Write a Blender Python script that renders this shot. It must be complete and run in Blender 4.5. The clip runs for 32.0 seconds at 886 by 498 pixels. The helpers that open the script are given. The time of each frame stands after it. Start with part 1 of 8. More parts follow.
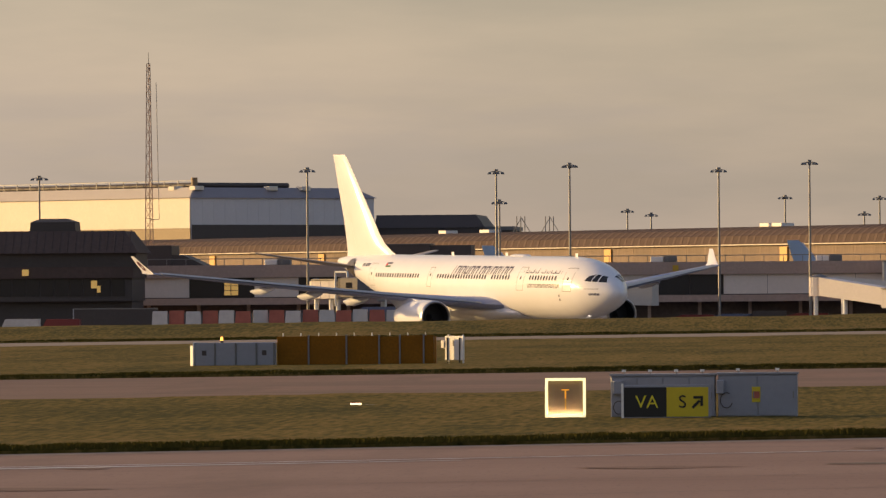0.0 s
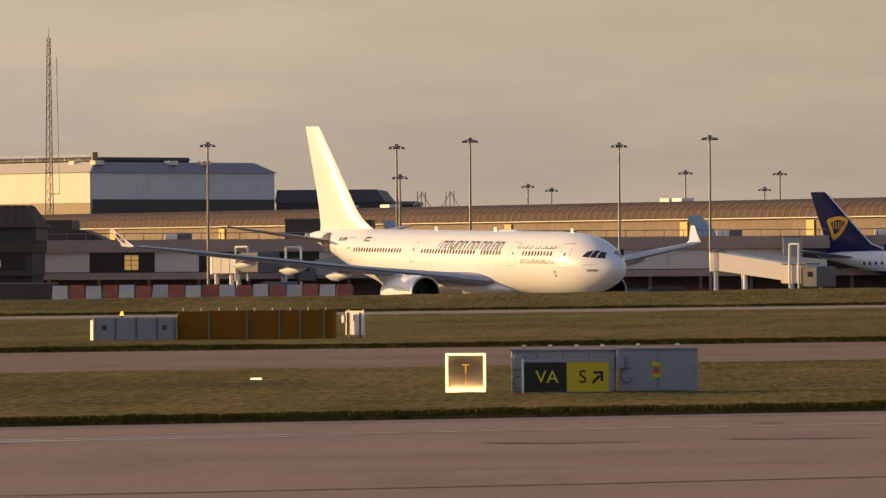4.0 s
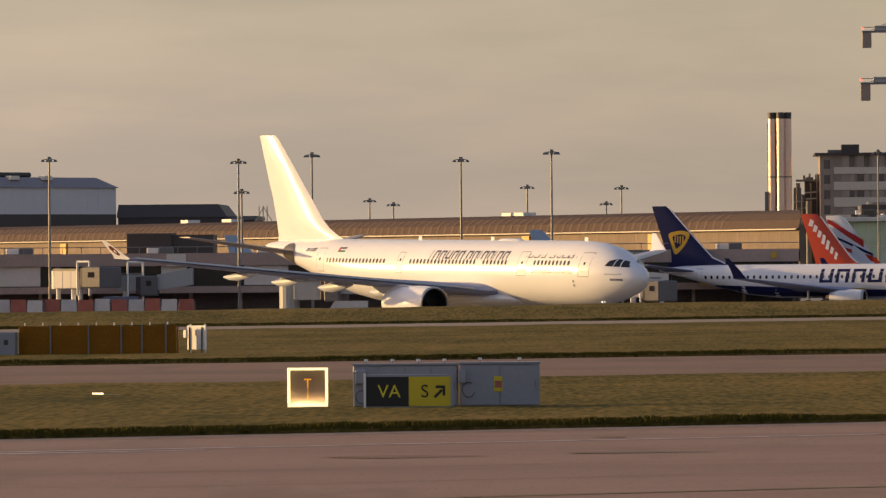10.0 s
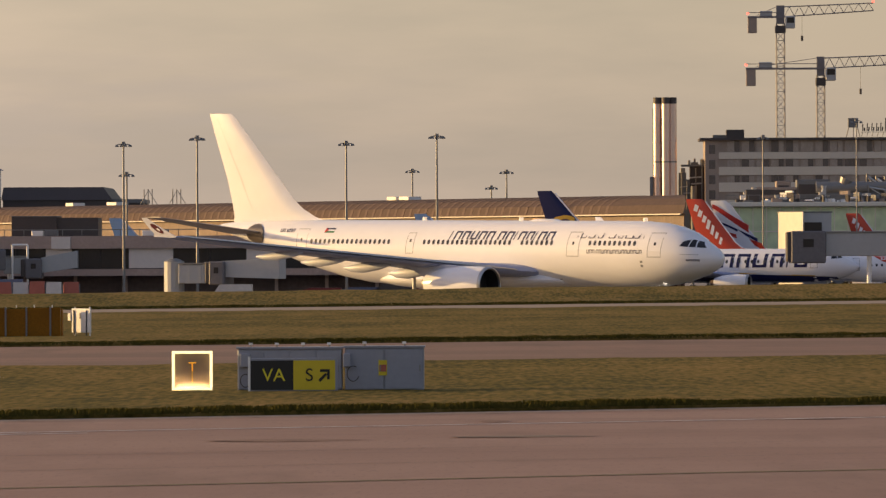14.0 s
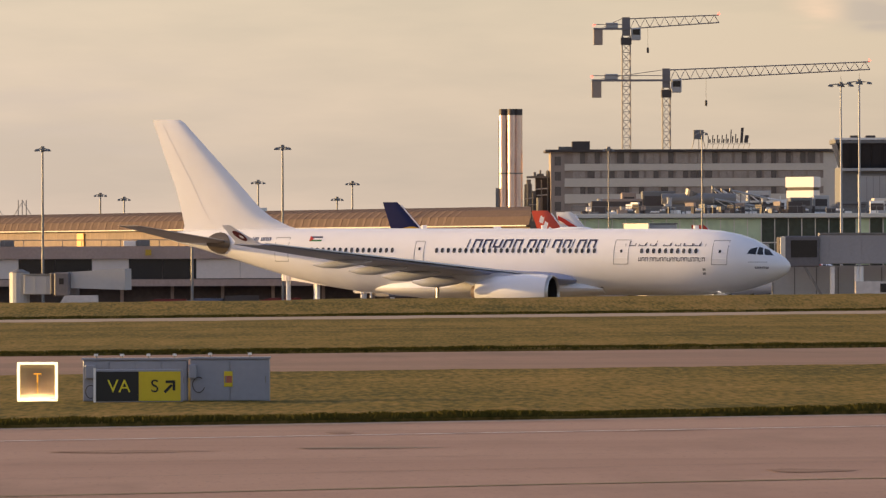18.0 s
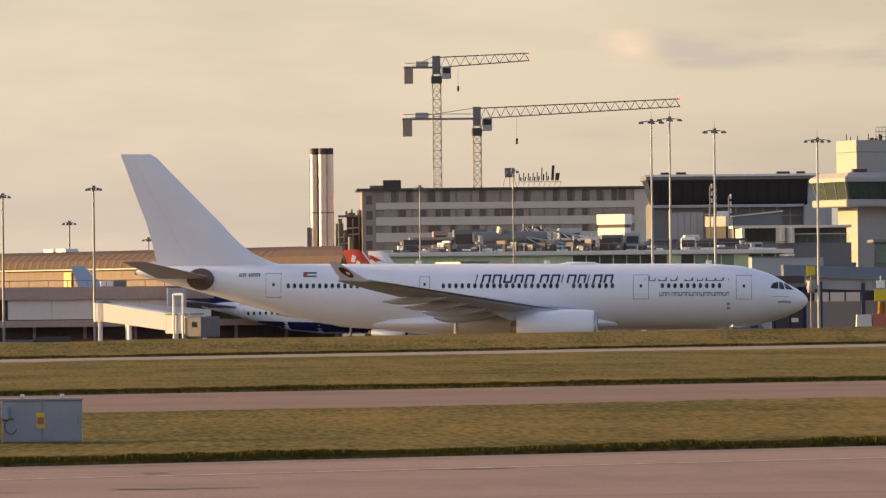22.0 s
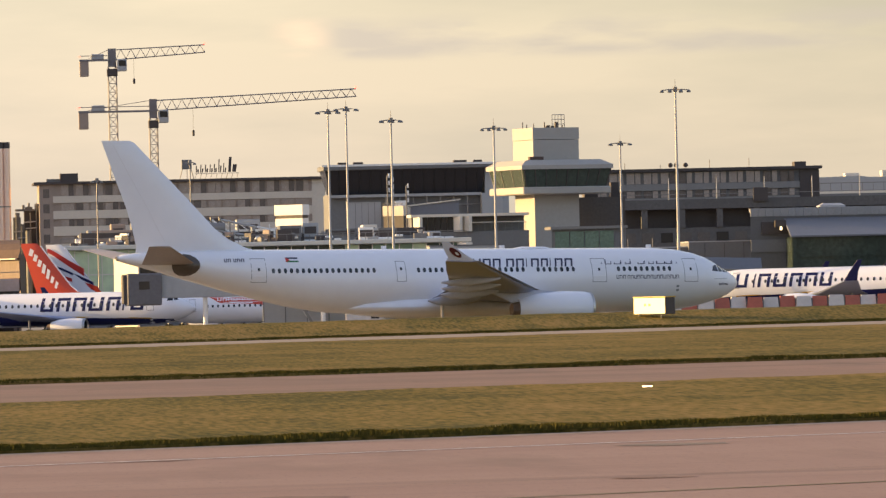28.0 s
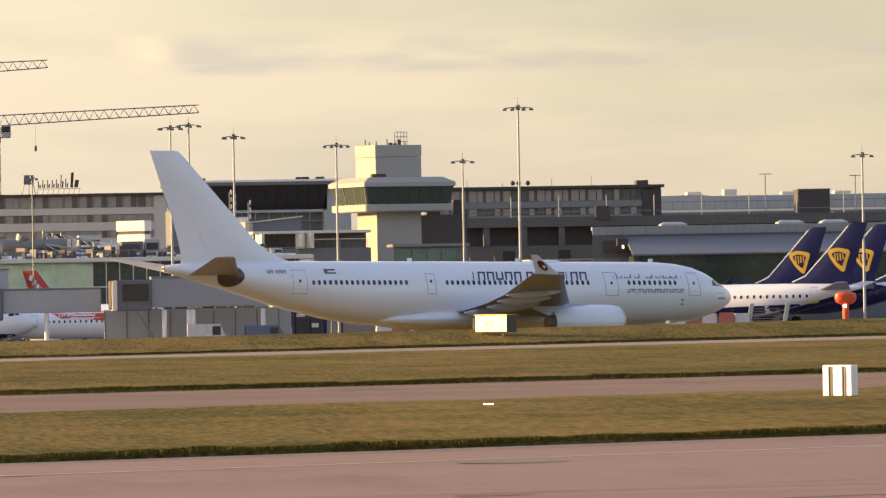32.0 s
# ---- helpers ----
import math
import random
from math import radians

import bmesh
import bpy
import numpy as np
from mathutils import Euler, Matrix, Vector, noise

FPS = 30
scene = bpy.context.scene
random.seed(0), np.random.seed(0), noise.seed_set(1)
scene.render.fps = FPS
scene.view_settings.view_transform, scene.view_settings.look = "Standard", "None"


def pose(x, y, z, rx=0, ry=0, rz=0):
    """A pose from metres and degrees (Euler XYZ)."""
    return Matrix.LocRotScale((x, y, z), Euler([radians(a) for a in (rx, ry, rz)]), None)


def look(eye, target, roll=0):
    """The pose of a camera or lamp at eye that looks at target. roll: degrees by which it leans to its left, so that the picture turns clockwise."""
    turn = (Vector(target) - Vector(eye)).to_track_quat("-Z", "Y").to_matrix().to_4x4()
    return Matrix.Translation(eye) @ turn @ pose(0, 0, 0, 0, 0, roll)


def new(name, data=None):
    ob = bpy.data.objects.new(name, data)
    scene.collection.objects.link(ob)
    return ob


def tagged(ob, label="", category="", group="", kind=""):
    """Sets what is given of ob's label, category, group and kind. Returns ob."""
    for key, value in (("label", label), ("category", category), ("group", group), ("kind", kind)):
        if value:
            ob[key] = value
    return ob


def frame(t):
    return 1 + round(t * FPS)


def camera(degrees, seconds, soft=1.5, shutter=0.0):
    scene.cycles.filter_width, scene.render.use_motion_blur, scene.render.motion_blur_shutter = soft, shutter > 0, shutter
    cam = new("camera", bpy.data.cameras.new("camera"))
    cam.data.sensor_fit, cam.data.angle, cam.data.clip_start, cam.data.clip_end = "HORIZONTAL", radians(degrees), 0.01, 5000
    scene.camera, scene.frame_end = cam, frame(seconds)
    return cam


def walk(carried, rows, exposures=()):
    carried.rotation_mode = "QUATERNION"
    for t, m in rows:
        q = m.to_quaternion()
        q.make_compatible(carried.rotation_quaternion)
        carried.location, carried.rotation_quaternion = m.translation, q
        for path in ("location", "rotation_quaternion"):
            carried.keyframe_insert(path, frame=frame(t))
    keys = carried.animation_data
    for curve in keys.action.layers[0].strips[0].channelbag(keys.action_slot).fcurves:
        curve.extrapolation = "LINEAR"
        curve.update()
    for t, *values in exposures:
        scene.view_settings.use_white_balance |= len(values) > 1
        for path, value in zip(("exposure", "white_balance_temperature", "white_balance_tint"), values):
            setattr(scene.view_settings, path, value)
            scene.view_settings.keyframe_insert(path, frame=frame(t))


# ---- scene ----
# The camera stands on a low bank by the runway and turns after a taxiing airliner.
EYE = Vector((0.0, 0.0, 3.5))
cam = camera(7.477, 32.0, soft=1.35)

# seconds, heading to the right of +y, tilt up, lean; degrees
AIM = [
    (0, -3.851, 0.297, -0.41), (0.5, -3.741, 0.290, -0.35), (1, -3.669, 0.289, -0.62), (1.5, -3.676, 0.262, -0.19), (2, -3.605, 0.263, -0.05),
    (2.5, -3.366, 0.267, -0.12), (3, -3.132, 0.436, 0.06), (3.5, -3.058, 0.132, -0.41), (5.5, -2.756, 0.034, -0.06), (6, -2.694, 0.082, -0.20),
    (6.5, -2.582, 0.027, -0.32), (7, -2.588, 0.039, -0.19), (7.5, -2.454, 0.149, 0.01), (8, -2.328, 0.244, -0.25), (8.5, -2.253, 0.244, -0.08),
    (9, -2.034, 0.292, -0.05), (9.5, -1.861, 0.267, -0.19), (10, -1.674, 0.193, -0.42), (10.5, -1.565, 0.089, -0.45), (11, -1.565, 0.031, -0.44),
    (11.5, -1.436, 0.040, -0.56), (12, -1.342, 0.086, -0.67), (12.5, -1.085, 0.079, -0.53), (13, -0.965, -0.000, -0.37), (13.5, -0.836, 0.015, -0.29),
    (15.5, -0.218, 0.148, -0.23), (16, 0.000, 0.050, -0.26), (16.5, 0.171, -0.016, -0.19), (17, 0.421, -0.025, -0.25), (17.5, 0.574, 0.084, -0.15),
    (18, 0.601, 0.143, -0.17), (18.5, 0.850, 0.196, -0.08), (19, 1.167, 0.291, -0.27), (19.5, 1.494, 0.406, -0.32), (20, 1.725, 0.329, -0.44),
    (20.5, 1.799, 0.419, -0.34), (21, 1.916, 0.406, -0.59), (21.5, 2.050, 0.453, -0.66), (22, 2.194, 0.463, -0.58), (22.5, 2.422, 0.466, -0.70),
    (23, 2.657, 0.452, -0.63), (23.5, 2.901, 0.494, -0.78), (24, 3.209, 0.420, -0.71), (24.5, 3.464, 0.424, -0.68), (26.5, 4.149, 0.414, -1.22),
    (27, 4.500, 0.400, -1.16), (27.5, 4.740, 0.374, -1.21), (28, 4.912, 0.340, -1.32), (28.5, 5.169, 0.338, -0.88), (29, 5.273, 0.280, -0.72),
    (29.5, 5.400, 0.378, -0.99), (30, 5.657, 0.417, -1.04), (30.5, 5.897, 0.436, -1.15), (31, 6.020, 0.426, -0.94), (31.5, 6.125, 0.454, -1.13),
    (32, 6.250, 0.458, -1.03),
]


def aimed(yaw, tilt, lean):
    a, b = radians(yaw), radians(tilt)
    way = Vector((math.sin(a) * math.cos(b), math.cos(a) * math.cos(b), math.sin(b)))
    return look(EYE, EYE + way * 100, lean)


walk(cam, [(t, aimed(a, b, c)) for t, a, b, c in AIM],
     exposures=[(0, -0.10, 7050, 18), (6, -0.04, 7050, 18), (8, -0.02, 7050, 18), (11, -0.12, 7050, 19), (12, -0.14, 7050, 19), (13.5, 0.00, 7050, 19), (16, 0.22, 7020, 19), (17, 0.40, 7000, 20), (19, 0.48, 6950, 19), (24, 0.70, 6900, 17), (32, 0.90, 6900, 15)])

# ---- light ----
SUN_AZ, SUN_UP = radians(-76), radians(9)   # low sun, west of the view
sun_way = Vector((math.sin(SUN_AZ) * math.cos(SUN_UP), math.cos(SUN_AZ) * math.cos(SUN_UP), math.sin(SUN_UP)))
sun = new("sun", bpy.data.lights.new("sun", "SUN"))
sun.data.energy, sun.data.angle, sun.data.color = 5.6, radians(0.6), (1.0, 0.69, 0.28)
sun.matrix_world = look(sun_way * 300, (0, 0, 0))


def make_world():
    world = bpy.data.worlds.new("sky")
    world.use_nodes = True
    scene.world = world
    nt = world.node_tree
    nt.nodes.clear()
    N, L = nt.nodes.new, nt.links.new
    sky = N("ShaderNodeTexSky")
    sky.sky_type, sky.sun_disc = "NISHITA", False
    sky.sun_elevation, sky.sun_rotation = SUN_UP, SUN_AZ % (2 * math.pi)
    sky.dust_density, sky.air_density, sky.ozone_density = 3.0, 1.2, 1.0
    tc, mp = N("ShaderNodeTexCoord"), N("ShaderNodeMapping")
    mp.inputs["Scale"].default_value = (3.0, 3.0, 16.0)
    L(tc.outputs["Generated"], mp.inputs["Vector"])
    n1 = N("ShaderNodeTexNoise")
    n1.inputs["Scale"].default_value, n1.inputs["Detail"].default_value = 3.0, 7.0
    n1.inputs["Roughness"].default_value = 0.55
    L(mp.outputs["Vector"], n1.inputs["Vector"])
    ramp = N("ShaderNodeValToRGB")
    ramp.color_ramp.elements[0].position, ramp.color_ramp.elements[0].color = 0.38, (4.1, 3.55, 2.95, 1)
    ramp.color_ramp.elements[1].position, ramp.color_ramp.elements[1].color = 0.64, (5.3, 4.35, 3.45, 1)
    L(n1.outputs["Fac"], ramp.inputs["Fac"])
    mix = N("ShaderNodeMix")
    mix.data_type = "RGBA"
    sep, band = N("ShaderNodeSeparateXYZ"), N("ShaderNodeMapRange")
    L(tc.outputs["Generated"], sep.inputs["Vector"])
    for k, v in (("From Min", 0.08), ("From Max", 0.5), ("To Min", 0.9), ("To Max", 0.1)):
        band.inputs[k].default_value = v
    L(sep.outputs["Z"], band.inputs["Value"])
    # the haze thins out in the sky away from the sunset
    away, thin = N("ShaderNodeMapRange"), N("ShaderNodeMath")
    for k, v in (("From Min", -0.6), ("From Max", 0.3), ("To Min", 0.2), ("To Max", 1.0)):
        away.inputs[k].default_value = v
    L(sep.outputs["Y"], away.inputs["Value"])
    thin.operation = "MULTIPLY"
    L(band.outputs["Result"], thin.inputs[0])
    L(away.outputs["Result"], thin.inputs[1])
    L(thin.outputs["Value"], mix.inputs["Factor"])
    deep = N("ShaderNodeMix")
    deep.data_type, deep.blend_type = "RGBA", "MULTIPLY"
    deep.inputs["Factor"].default_value, deep.inputs["B"].default_value = 1.0, (1.65, 1.68, 2.1, 1)
    L(sky.outputs["Color"], deep.inputs["A"])
    L(deep.outputs["Result"], mix.inputs["A"])
    # pinker at the horizon, yellower higher up
    tone, grade = N("ShaderNodeMapRange"), N("ShaderNodeMix")
    tone.inputs["From Min"].default_value, tone.inputs["From Max"].default_value = 0.005, 0.05
    L(sep.outputs["Z"], tone.inputs["Value"])
    grade.data_type = "RGBA"
    grade.inputs["A"].default_value, grade.inputs["B"].default_value = (0.93, 0.95, 0.95, 1), (0.885, 0.985, 0.93, 1)
    L(tone.outputs["Result"], grade.inputs["Factor"])
    shade = N("ShaderNodeMix")
    shade.data_type, shade.blend_type = "RGBA", "MULTIPLY"
    shade.inputs["Factor"].default_value = 1.0
    L(ramp.outputs["Color"], shade.inputs["A"])
    L(grade.outputs["Result"], shade.inputs["B"])
    # a bank of soft cloud low in the east
    def span(socket, a, b, c, d):
        up, down, both = N("ShaderNodeMapRange"), N("ShaderNodeMapRange"), N("ShaderNodeMath")
        for node, p, q, u, v in ((up, a, b, 0, 1), (down, c, d, 1, 0)):
            node.interpolation_type = "SMOOTHSTEP"
            for key, val in (("From Min", p), ("From Max", q), ("To Min", u), ("To Max", v)):
                node.inputs[key].default_value = val
            L(socket, node.inputs["Value"])
        both.operation = "MULTIPLY"
        L(up.outputs["Result"], both.inputs[0])
        L(down.outputs["Result"], both.inputs[1])
        return both.outputs["Value"]
    puff, squeeze, lift = N("ShaderNodeTexNoise"), N("ShaderNodeMapping"), N("ShaderNodeMapRange")
    squeeze.inputs["Scale"].default_value = (46, 46, 230)
    L(tc.outputs["Generated"], squeeze.inputs["Vector"])
    puff.inputs["Scale"].default_value, puff.inputs["Detail"].default_value = 1.0, 8.0
    L(squeeze.outputs["Vector"], puff.inputs["Vector"])
    lift.inputs["From Min"].default_value, lift.inputs["From Max"].default_value = 0.40, 0.60
    L(puff.outputs["Fac"], lift.inputs["Value"])
    area, amount, soft_mix = N("ShaderNodeMath"), N("ShaderNodeMath"), N("ShaderNodeMix")
    area.operation = amount.operation = "MULTIPLY"
    L(span(sep.outputs["X"], 0.064, 0.074, 0.22, 0.4), area.inputs[0])
    L(span(sep.outputs["Z"], 0.0333, 0.0352, 0.0385, 0.0415), area.inputs[1])
    low, weak, total = N("ShaderNodeMath"), N("ShaderNodeMath"), N("ShaderNodeMath")
    low.operation, weak.operation, total.operation = "MULTIPLY", "MULTIPLY", "ADD"
    weak.inputs[1].default_value = 0.45
    L(span(sep.outputs["X"], -0.5, -0.2, -0.045, 0.0), low.inputs[0])
    L(span(sep.outputs["Z"], 0.010, 0.018, 0.024, 0.034), low.inputs[1])
    L(low.outputs["Value"], weak.inputs[0])
    L(weak.outputs["Value"], total.inputs[0])
    L(area.outputs["Value"], total.inputs[1])
    L(total.outputs["Value"], amount.inputs[0])
    L(lift.outputs["Result"], amount.inputs[1])
    soft_mix.data_type = "RGBA"
    L(amount.outputs["Value"], soft_mix.inputs["Factor"])
    L(shade.outputs["Result"], soft_mix.inputs["A"])
    soft_mix.inputs["B"].default_value = (3.85, 3.52, 3.02, 1)
    # one small sunlit puff
    spot, glow, puff_mix = N("ShaderNodeMath"), N("ShaderNodeMath"), N("ShaderNodeMix")
    spot.operation = glow.operation = "MULTIPLY"
    L(span(sep.outputs["X"], 0.0590, 0.0655, 0.0655, 0.0715), spot.inputs[0])
    L(span(sep.outputs["Z"], 0.0315, 0.0378, 0.0378, 0.0420), spot.inputs[1])
    L(spot.outputs["Value"], glow.inputs[0])
    L(lift.outputs["Result"], glow.inputs[1])
    puff_mix.data_type = "RGBA"
    L(glow.outputs["Value"], puff_mix.inputs["Factor"])
    L(soft_mix.outputs["Result"], puff_mix.inputs["A"])
    puff_mix.inputs["B"].default_value = (6.0, 4.75, 3.5, 1)
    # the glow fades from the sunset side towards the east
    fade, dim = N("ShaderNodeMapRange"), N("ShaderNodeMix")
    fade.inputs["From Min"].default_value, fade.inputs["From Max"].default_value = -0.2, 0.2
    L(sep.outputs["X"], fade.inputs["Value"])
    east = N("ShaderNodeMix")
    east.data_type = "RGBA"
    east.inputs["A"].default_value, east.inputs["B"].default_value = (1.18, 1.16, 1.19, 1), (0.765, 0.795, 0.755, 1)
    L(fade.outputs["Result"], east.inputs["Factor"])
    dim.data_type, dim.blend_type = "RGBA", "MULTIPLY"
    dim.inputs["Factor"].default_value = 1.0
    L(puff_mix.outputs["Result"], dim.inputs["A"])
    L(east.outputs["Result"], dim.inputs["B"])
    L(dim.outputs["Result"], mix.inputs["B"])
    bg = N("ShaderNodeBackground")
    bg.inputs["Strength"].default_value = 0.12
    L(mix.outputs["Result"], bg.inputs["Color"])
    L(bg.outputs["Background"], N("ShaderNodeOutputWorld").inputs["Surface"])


make_world()


# ---- materials ----
def mat(name, color, rough=0.6, metal=0.0, vary=0.12, scale=1.0, bump=0.0, emit=0.0, stretch=(1, 1, 1), second=None, spec=0.5, rand=0.0, contrast=1.6):
    """Colour with two scales of noise, in metres; second: the colour of patches."""
    m = bpy.data.materials.new(name)
    m.use_nodes = True
    nt = m.node_tree
    b = nt.nodes["Principled BSDF"]
    b.inputs["Roughness"].default_value, b.inputs["Metallic"].default_value = rough, metal
    b.inputs["Specular IOR Level"].default_value = spec
    N, L = nt.nodes.new, nt.links.new
    tc, mp = N("ShaderNodeTexCoord"), N("ShaderNodeMapping")
    mp.inputs["Scale"].default_value = stretch
    L(tc.outputs["Object"], mp.inputs["Vector"])
    fine, wide = N("ShaderNodeTexNoise"), N("ShaderNodeTexNoise")
    fine.inputs["Scale"].default_value, fine.inputs["Detail"].default_value = 6.0 / scale, 6.0
    wide.inputs["Scale"].default_value, wide.inputs["Detail"].default_value = 0.6 / scale, 4.0
    for n in (fine, wide):
        L(mp.outputs["Vector"], n.inputs["Vector"])
    dark = tuple(max(0.0, c * (1 - vary)) for c in color)
    light = tuple(min(1.0, c * (1 + vary)) for c in color)
    mx = N("ShaderNodeMix")
    mx.data_type = "RGBA"
    mx.inputs["A"].default_value, mx.inputs["B"].default_value = (*dark, 1), (*light, 1)
    gain = N("ShaderNodeMapRange")
    gain.inputs["From Min"].default_value, gain.inputs["From Max"].default_value = 0.5 - 0.5 / contrast, 0.5 + 0.5 / contrast
    L(fine.outputs["Fac"], gain.inputs["Value"])
    L(gain.outputs["Result"], mx.inputs["Factor"])
    mx2 = N("ShaderNodeMix")
    mx2.data_type = "RGBA"
    r = N("ShaderNodeValToRGB")
    r.color_ramp.elements[0].position, r.color_ramp.elements[1].position = 0.42, 0.66
    r.color_ramp.elements[1].color = (0.65, 0.65, 0.65, 1)
    L(wide.outputs["Fac"], r.inputs["Fac"])
    L(r.outputs["Color"], mx2.inputs["Factor"])
    L(mx.outputs["Result"], mx2.inputs["A"])
    mx2.inputs["B"].default_value = (*(second or tuple(c * (1 - 0.6 * vary) for c in color)), 1)
    out = mx2.outputs["Result"]
    if rand:
        oi, hs, mr = N("ShaderNodeObjectInfo"), N("ShaderNodeHueSaturation"), N("ShaderNodeMapRange")
        mr.inputs["To Min"].default_value, mr.inputs["To Max"].default_value = 1 - rand, 1 + rand
        L(oi.outputs["Random"], mr.inputs["Value"])
        L(mr.outputs["Result"], hs.inputs["Value"])
        L(out, hs.inputs["Color"])
        out = hs.outputs["Color"]
    L(out, b.inputs["Base Color"])
    if bump:
        bp = N("ShaderNodeBump")
        bp.inputs["Strength"].default_value, bp.inputs["Distance"].default_value = 0.6, bump
        L(fine.outputs["Fac"], bp.inputs["Height"])
        L(bp.outputs["Normal"], b.inputs["Normal"])
    if emit:
        b.inputs["Emission Color"].default_value, b.inputs["Emission Strength"].default_value = (*color, 1), emit
    return m


M_WHITE = mat("white_aircraft_paint", (0.77, 0.77, 0.80), 0.22, vary=0.03, scale=6, second=(0.73, 0.73, 0.755))
M_WING = mat("grey_wing_paint", (0.28, 0.32, 0.47), 0.55, vary=0.08, scale=3)
M_NAVY = mat("navy_paint", (0.010, 0.013, 0.070), 0.35, vary=0.1, scale=3, spec=0.25)
M_GLASS = mat("dark_cabin_glass", (0.022, 0.022, 0.026), 0.15, vary=0.2)
M_PORT = mat("cabin_window_shade", (0.05, 0.05, 0.055), 0.2, vary=0.2, rand=0.6)
M_METAL = mat("bare_metal", (0.45, 0.44, 0.43), 0.35, 0.9, vary=0.15)
M_DARK = mat("dark_void", (0.012, 0.012, 0.013), 0.7, vary=0.2)
M_RUBBER = mat("tyre_rubber", (0.02, 0.02, 0.02), 0.8, vary=0.2)
M_TITAN = mat("brown_composite", (0.165, 0.12, 0.098), 0.45, vary=0.15)
M_MAROON = mat("maroon_paint", (0.10, 0.012, 0.02), 0.4, vary=0.1)
M_INK = mat("navy_lettering", (0.02, 0.022, 0.06), 0.4, vary=0.05)
M_HINGE = mat("faint_hinge_line", (0.69, 0.68, 0.70), 0.5, vary=0.05)
M_SEAM = mat("panel_seam", (0.22, 0.23, 0.25), 0.5, vary=0.05)
M_RED = mat("red_paint", (0.50, 0.03, 0.02), 0.4, vary=0.1)
M_GREENP = mat("green_paint", (0.02, 0.16, 0.05), 0.5, vary=0.1)


def asphalt(name, color, patch, stain):
    """Worn paving: long stains along the lane, blotches, aggregate speckle."""
    m = bpy.data.materials.new(name)
    m.use_nodes = True
    nt = m.node_tree
    N, L = nt.nodes.new, nt.links.new
    b = nt.nodes["Principled BSDF"]
    b.inputs["Roughness"].default_value, b.inputs["Specular IOR Level"].default_value = 0.9, 0.25
    tc = N("ShaderNodeTexCoord")
    out = None
    for scale, detail, tone, lo, hi, most in (((0.035, 0.11, 1), 5, patch, 0.40, 0.62, 0.9), ((0.25, 0.05, 1), 4, stain, 0.54, 0.72, 0.7), ((1.3, 0.09, 1), 6, patch, 0.50, 0.70, 0.45), ((0.015, 0.35, 1), 3, stain, 0.56, 0.70, 0.6), ((9, 1.2, 1), 3, stain, 0.56, 0.74, 0.55)):
        mp, n, ramp, mx = N("ShaderNodeMapping"), N("ShaderNodeTexNoise"), N("ShaderNodeMapRange"), N("ShaderNodeMix")
        mp.inputs["Scale"].default_value, mp.inputs["Rotation"].default_value = scale, (0, 0, -0.39)
        n.inputs["Scale"].default_value, n.inputs["Detail"].default_value, n.inputs["Roughness"].default_value = 1.0, detail, 0.6
        for key, val in (("From Min", lo), ("From Max", hi), ("To Min", 0.0), ("To Max", most)):
            ramp.inputs[key].default_value = val
        L(tc.outputs["Object"], mp.inputs["Vector"])
        L(mp.outputs["Vector"], n.inputs["Vector"])
        L(n.outputs["Fac"], ramp.inputs["Value"])
        mx.data_type = "RGBA"
        L(ramp.outputs["Result"], mx.inputs["Factor"])
        if out:
            L(out, mx.inputs["A"])
        else:
            mx.inputs["A"].default_value = (*color, 1)
        mx.inputs["B"].default_value = (*tone, 1)
        out = mx.outputs["Result"]
    L(out, b.inputs["Base Color"])
    bp = N("ShaderNodeBump")
    bp.inputs["Strength"].default_value, bp.inputs["Distance"].default_value = 0.4, 0.004
    L(n.outputs["Fac"], bp.inputs["Height"])
    L(bp.outputs["Normal"], b.inputs["Normal"])
    return m


M_ASPH = asphalt("runway_asphalt", (0.275, 0.178, 0.146), (0.240, 0.150, 0.124), (0.172, 0.112, 0.093))
M_TAXI = asphalt("taxiway_asphalt", (0.225, 0.138, 0.105), (0.172, 0.107, 0.085), (0.118, 0.078, 0.064))
M_CONC = mat("apron_concrete", (0.195, 0.18, 0.172), 0.9, vary=0.1, scale=1.5, second=(0.16, 0.147, 0.14))
M_STRIP = mat("pale_strip_concrete", (0.235, 0.18, 0.15), 0.9, vary=0.1, scale=1.5, second=(0.20, 0.15, 0.125))


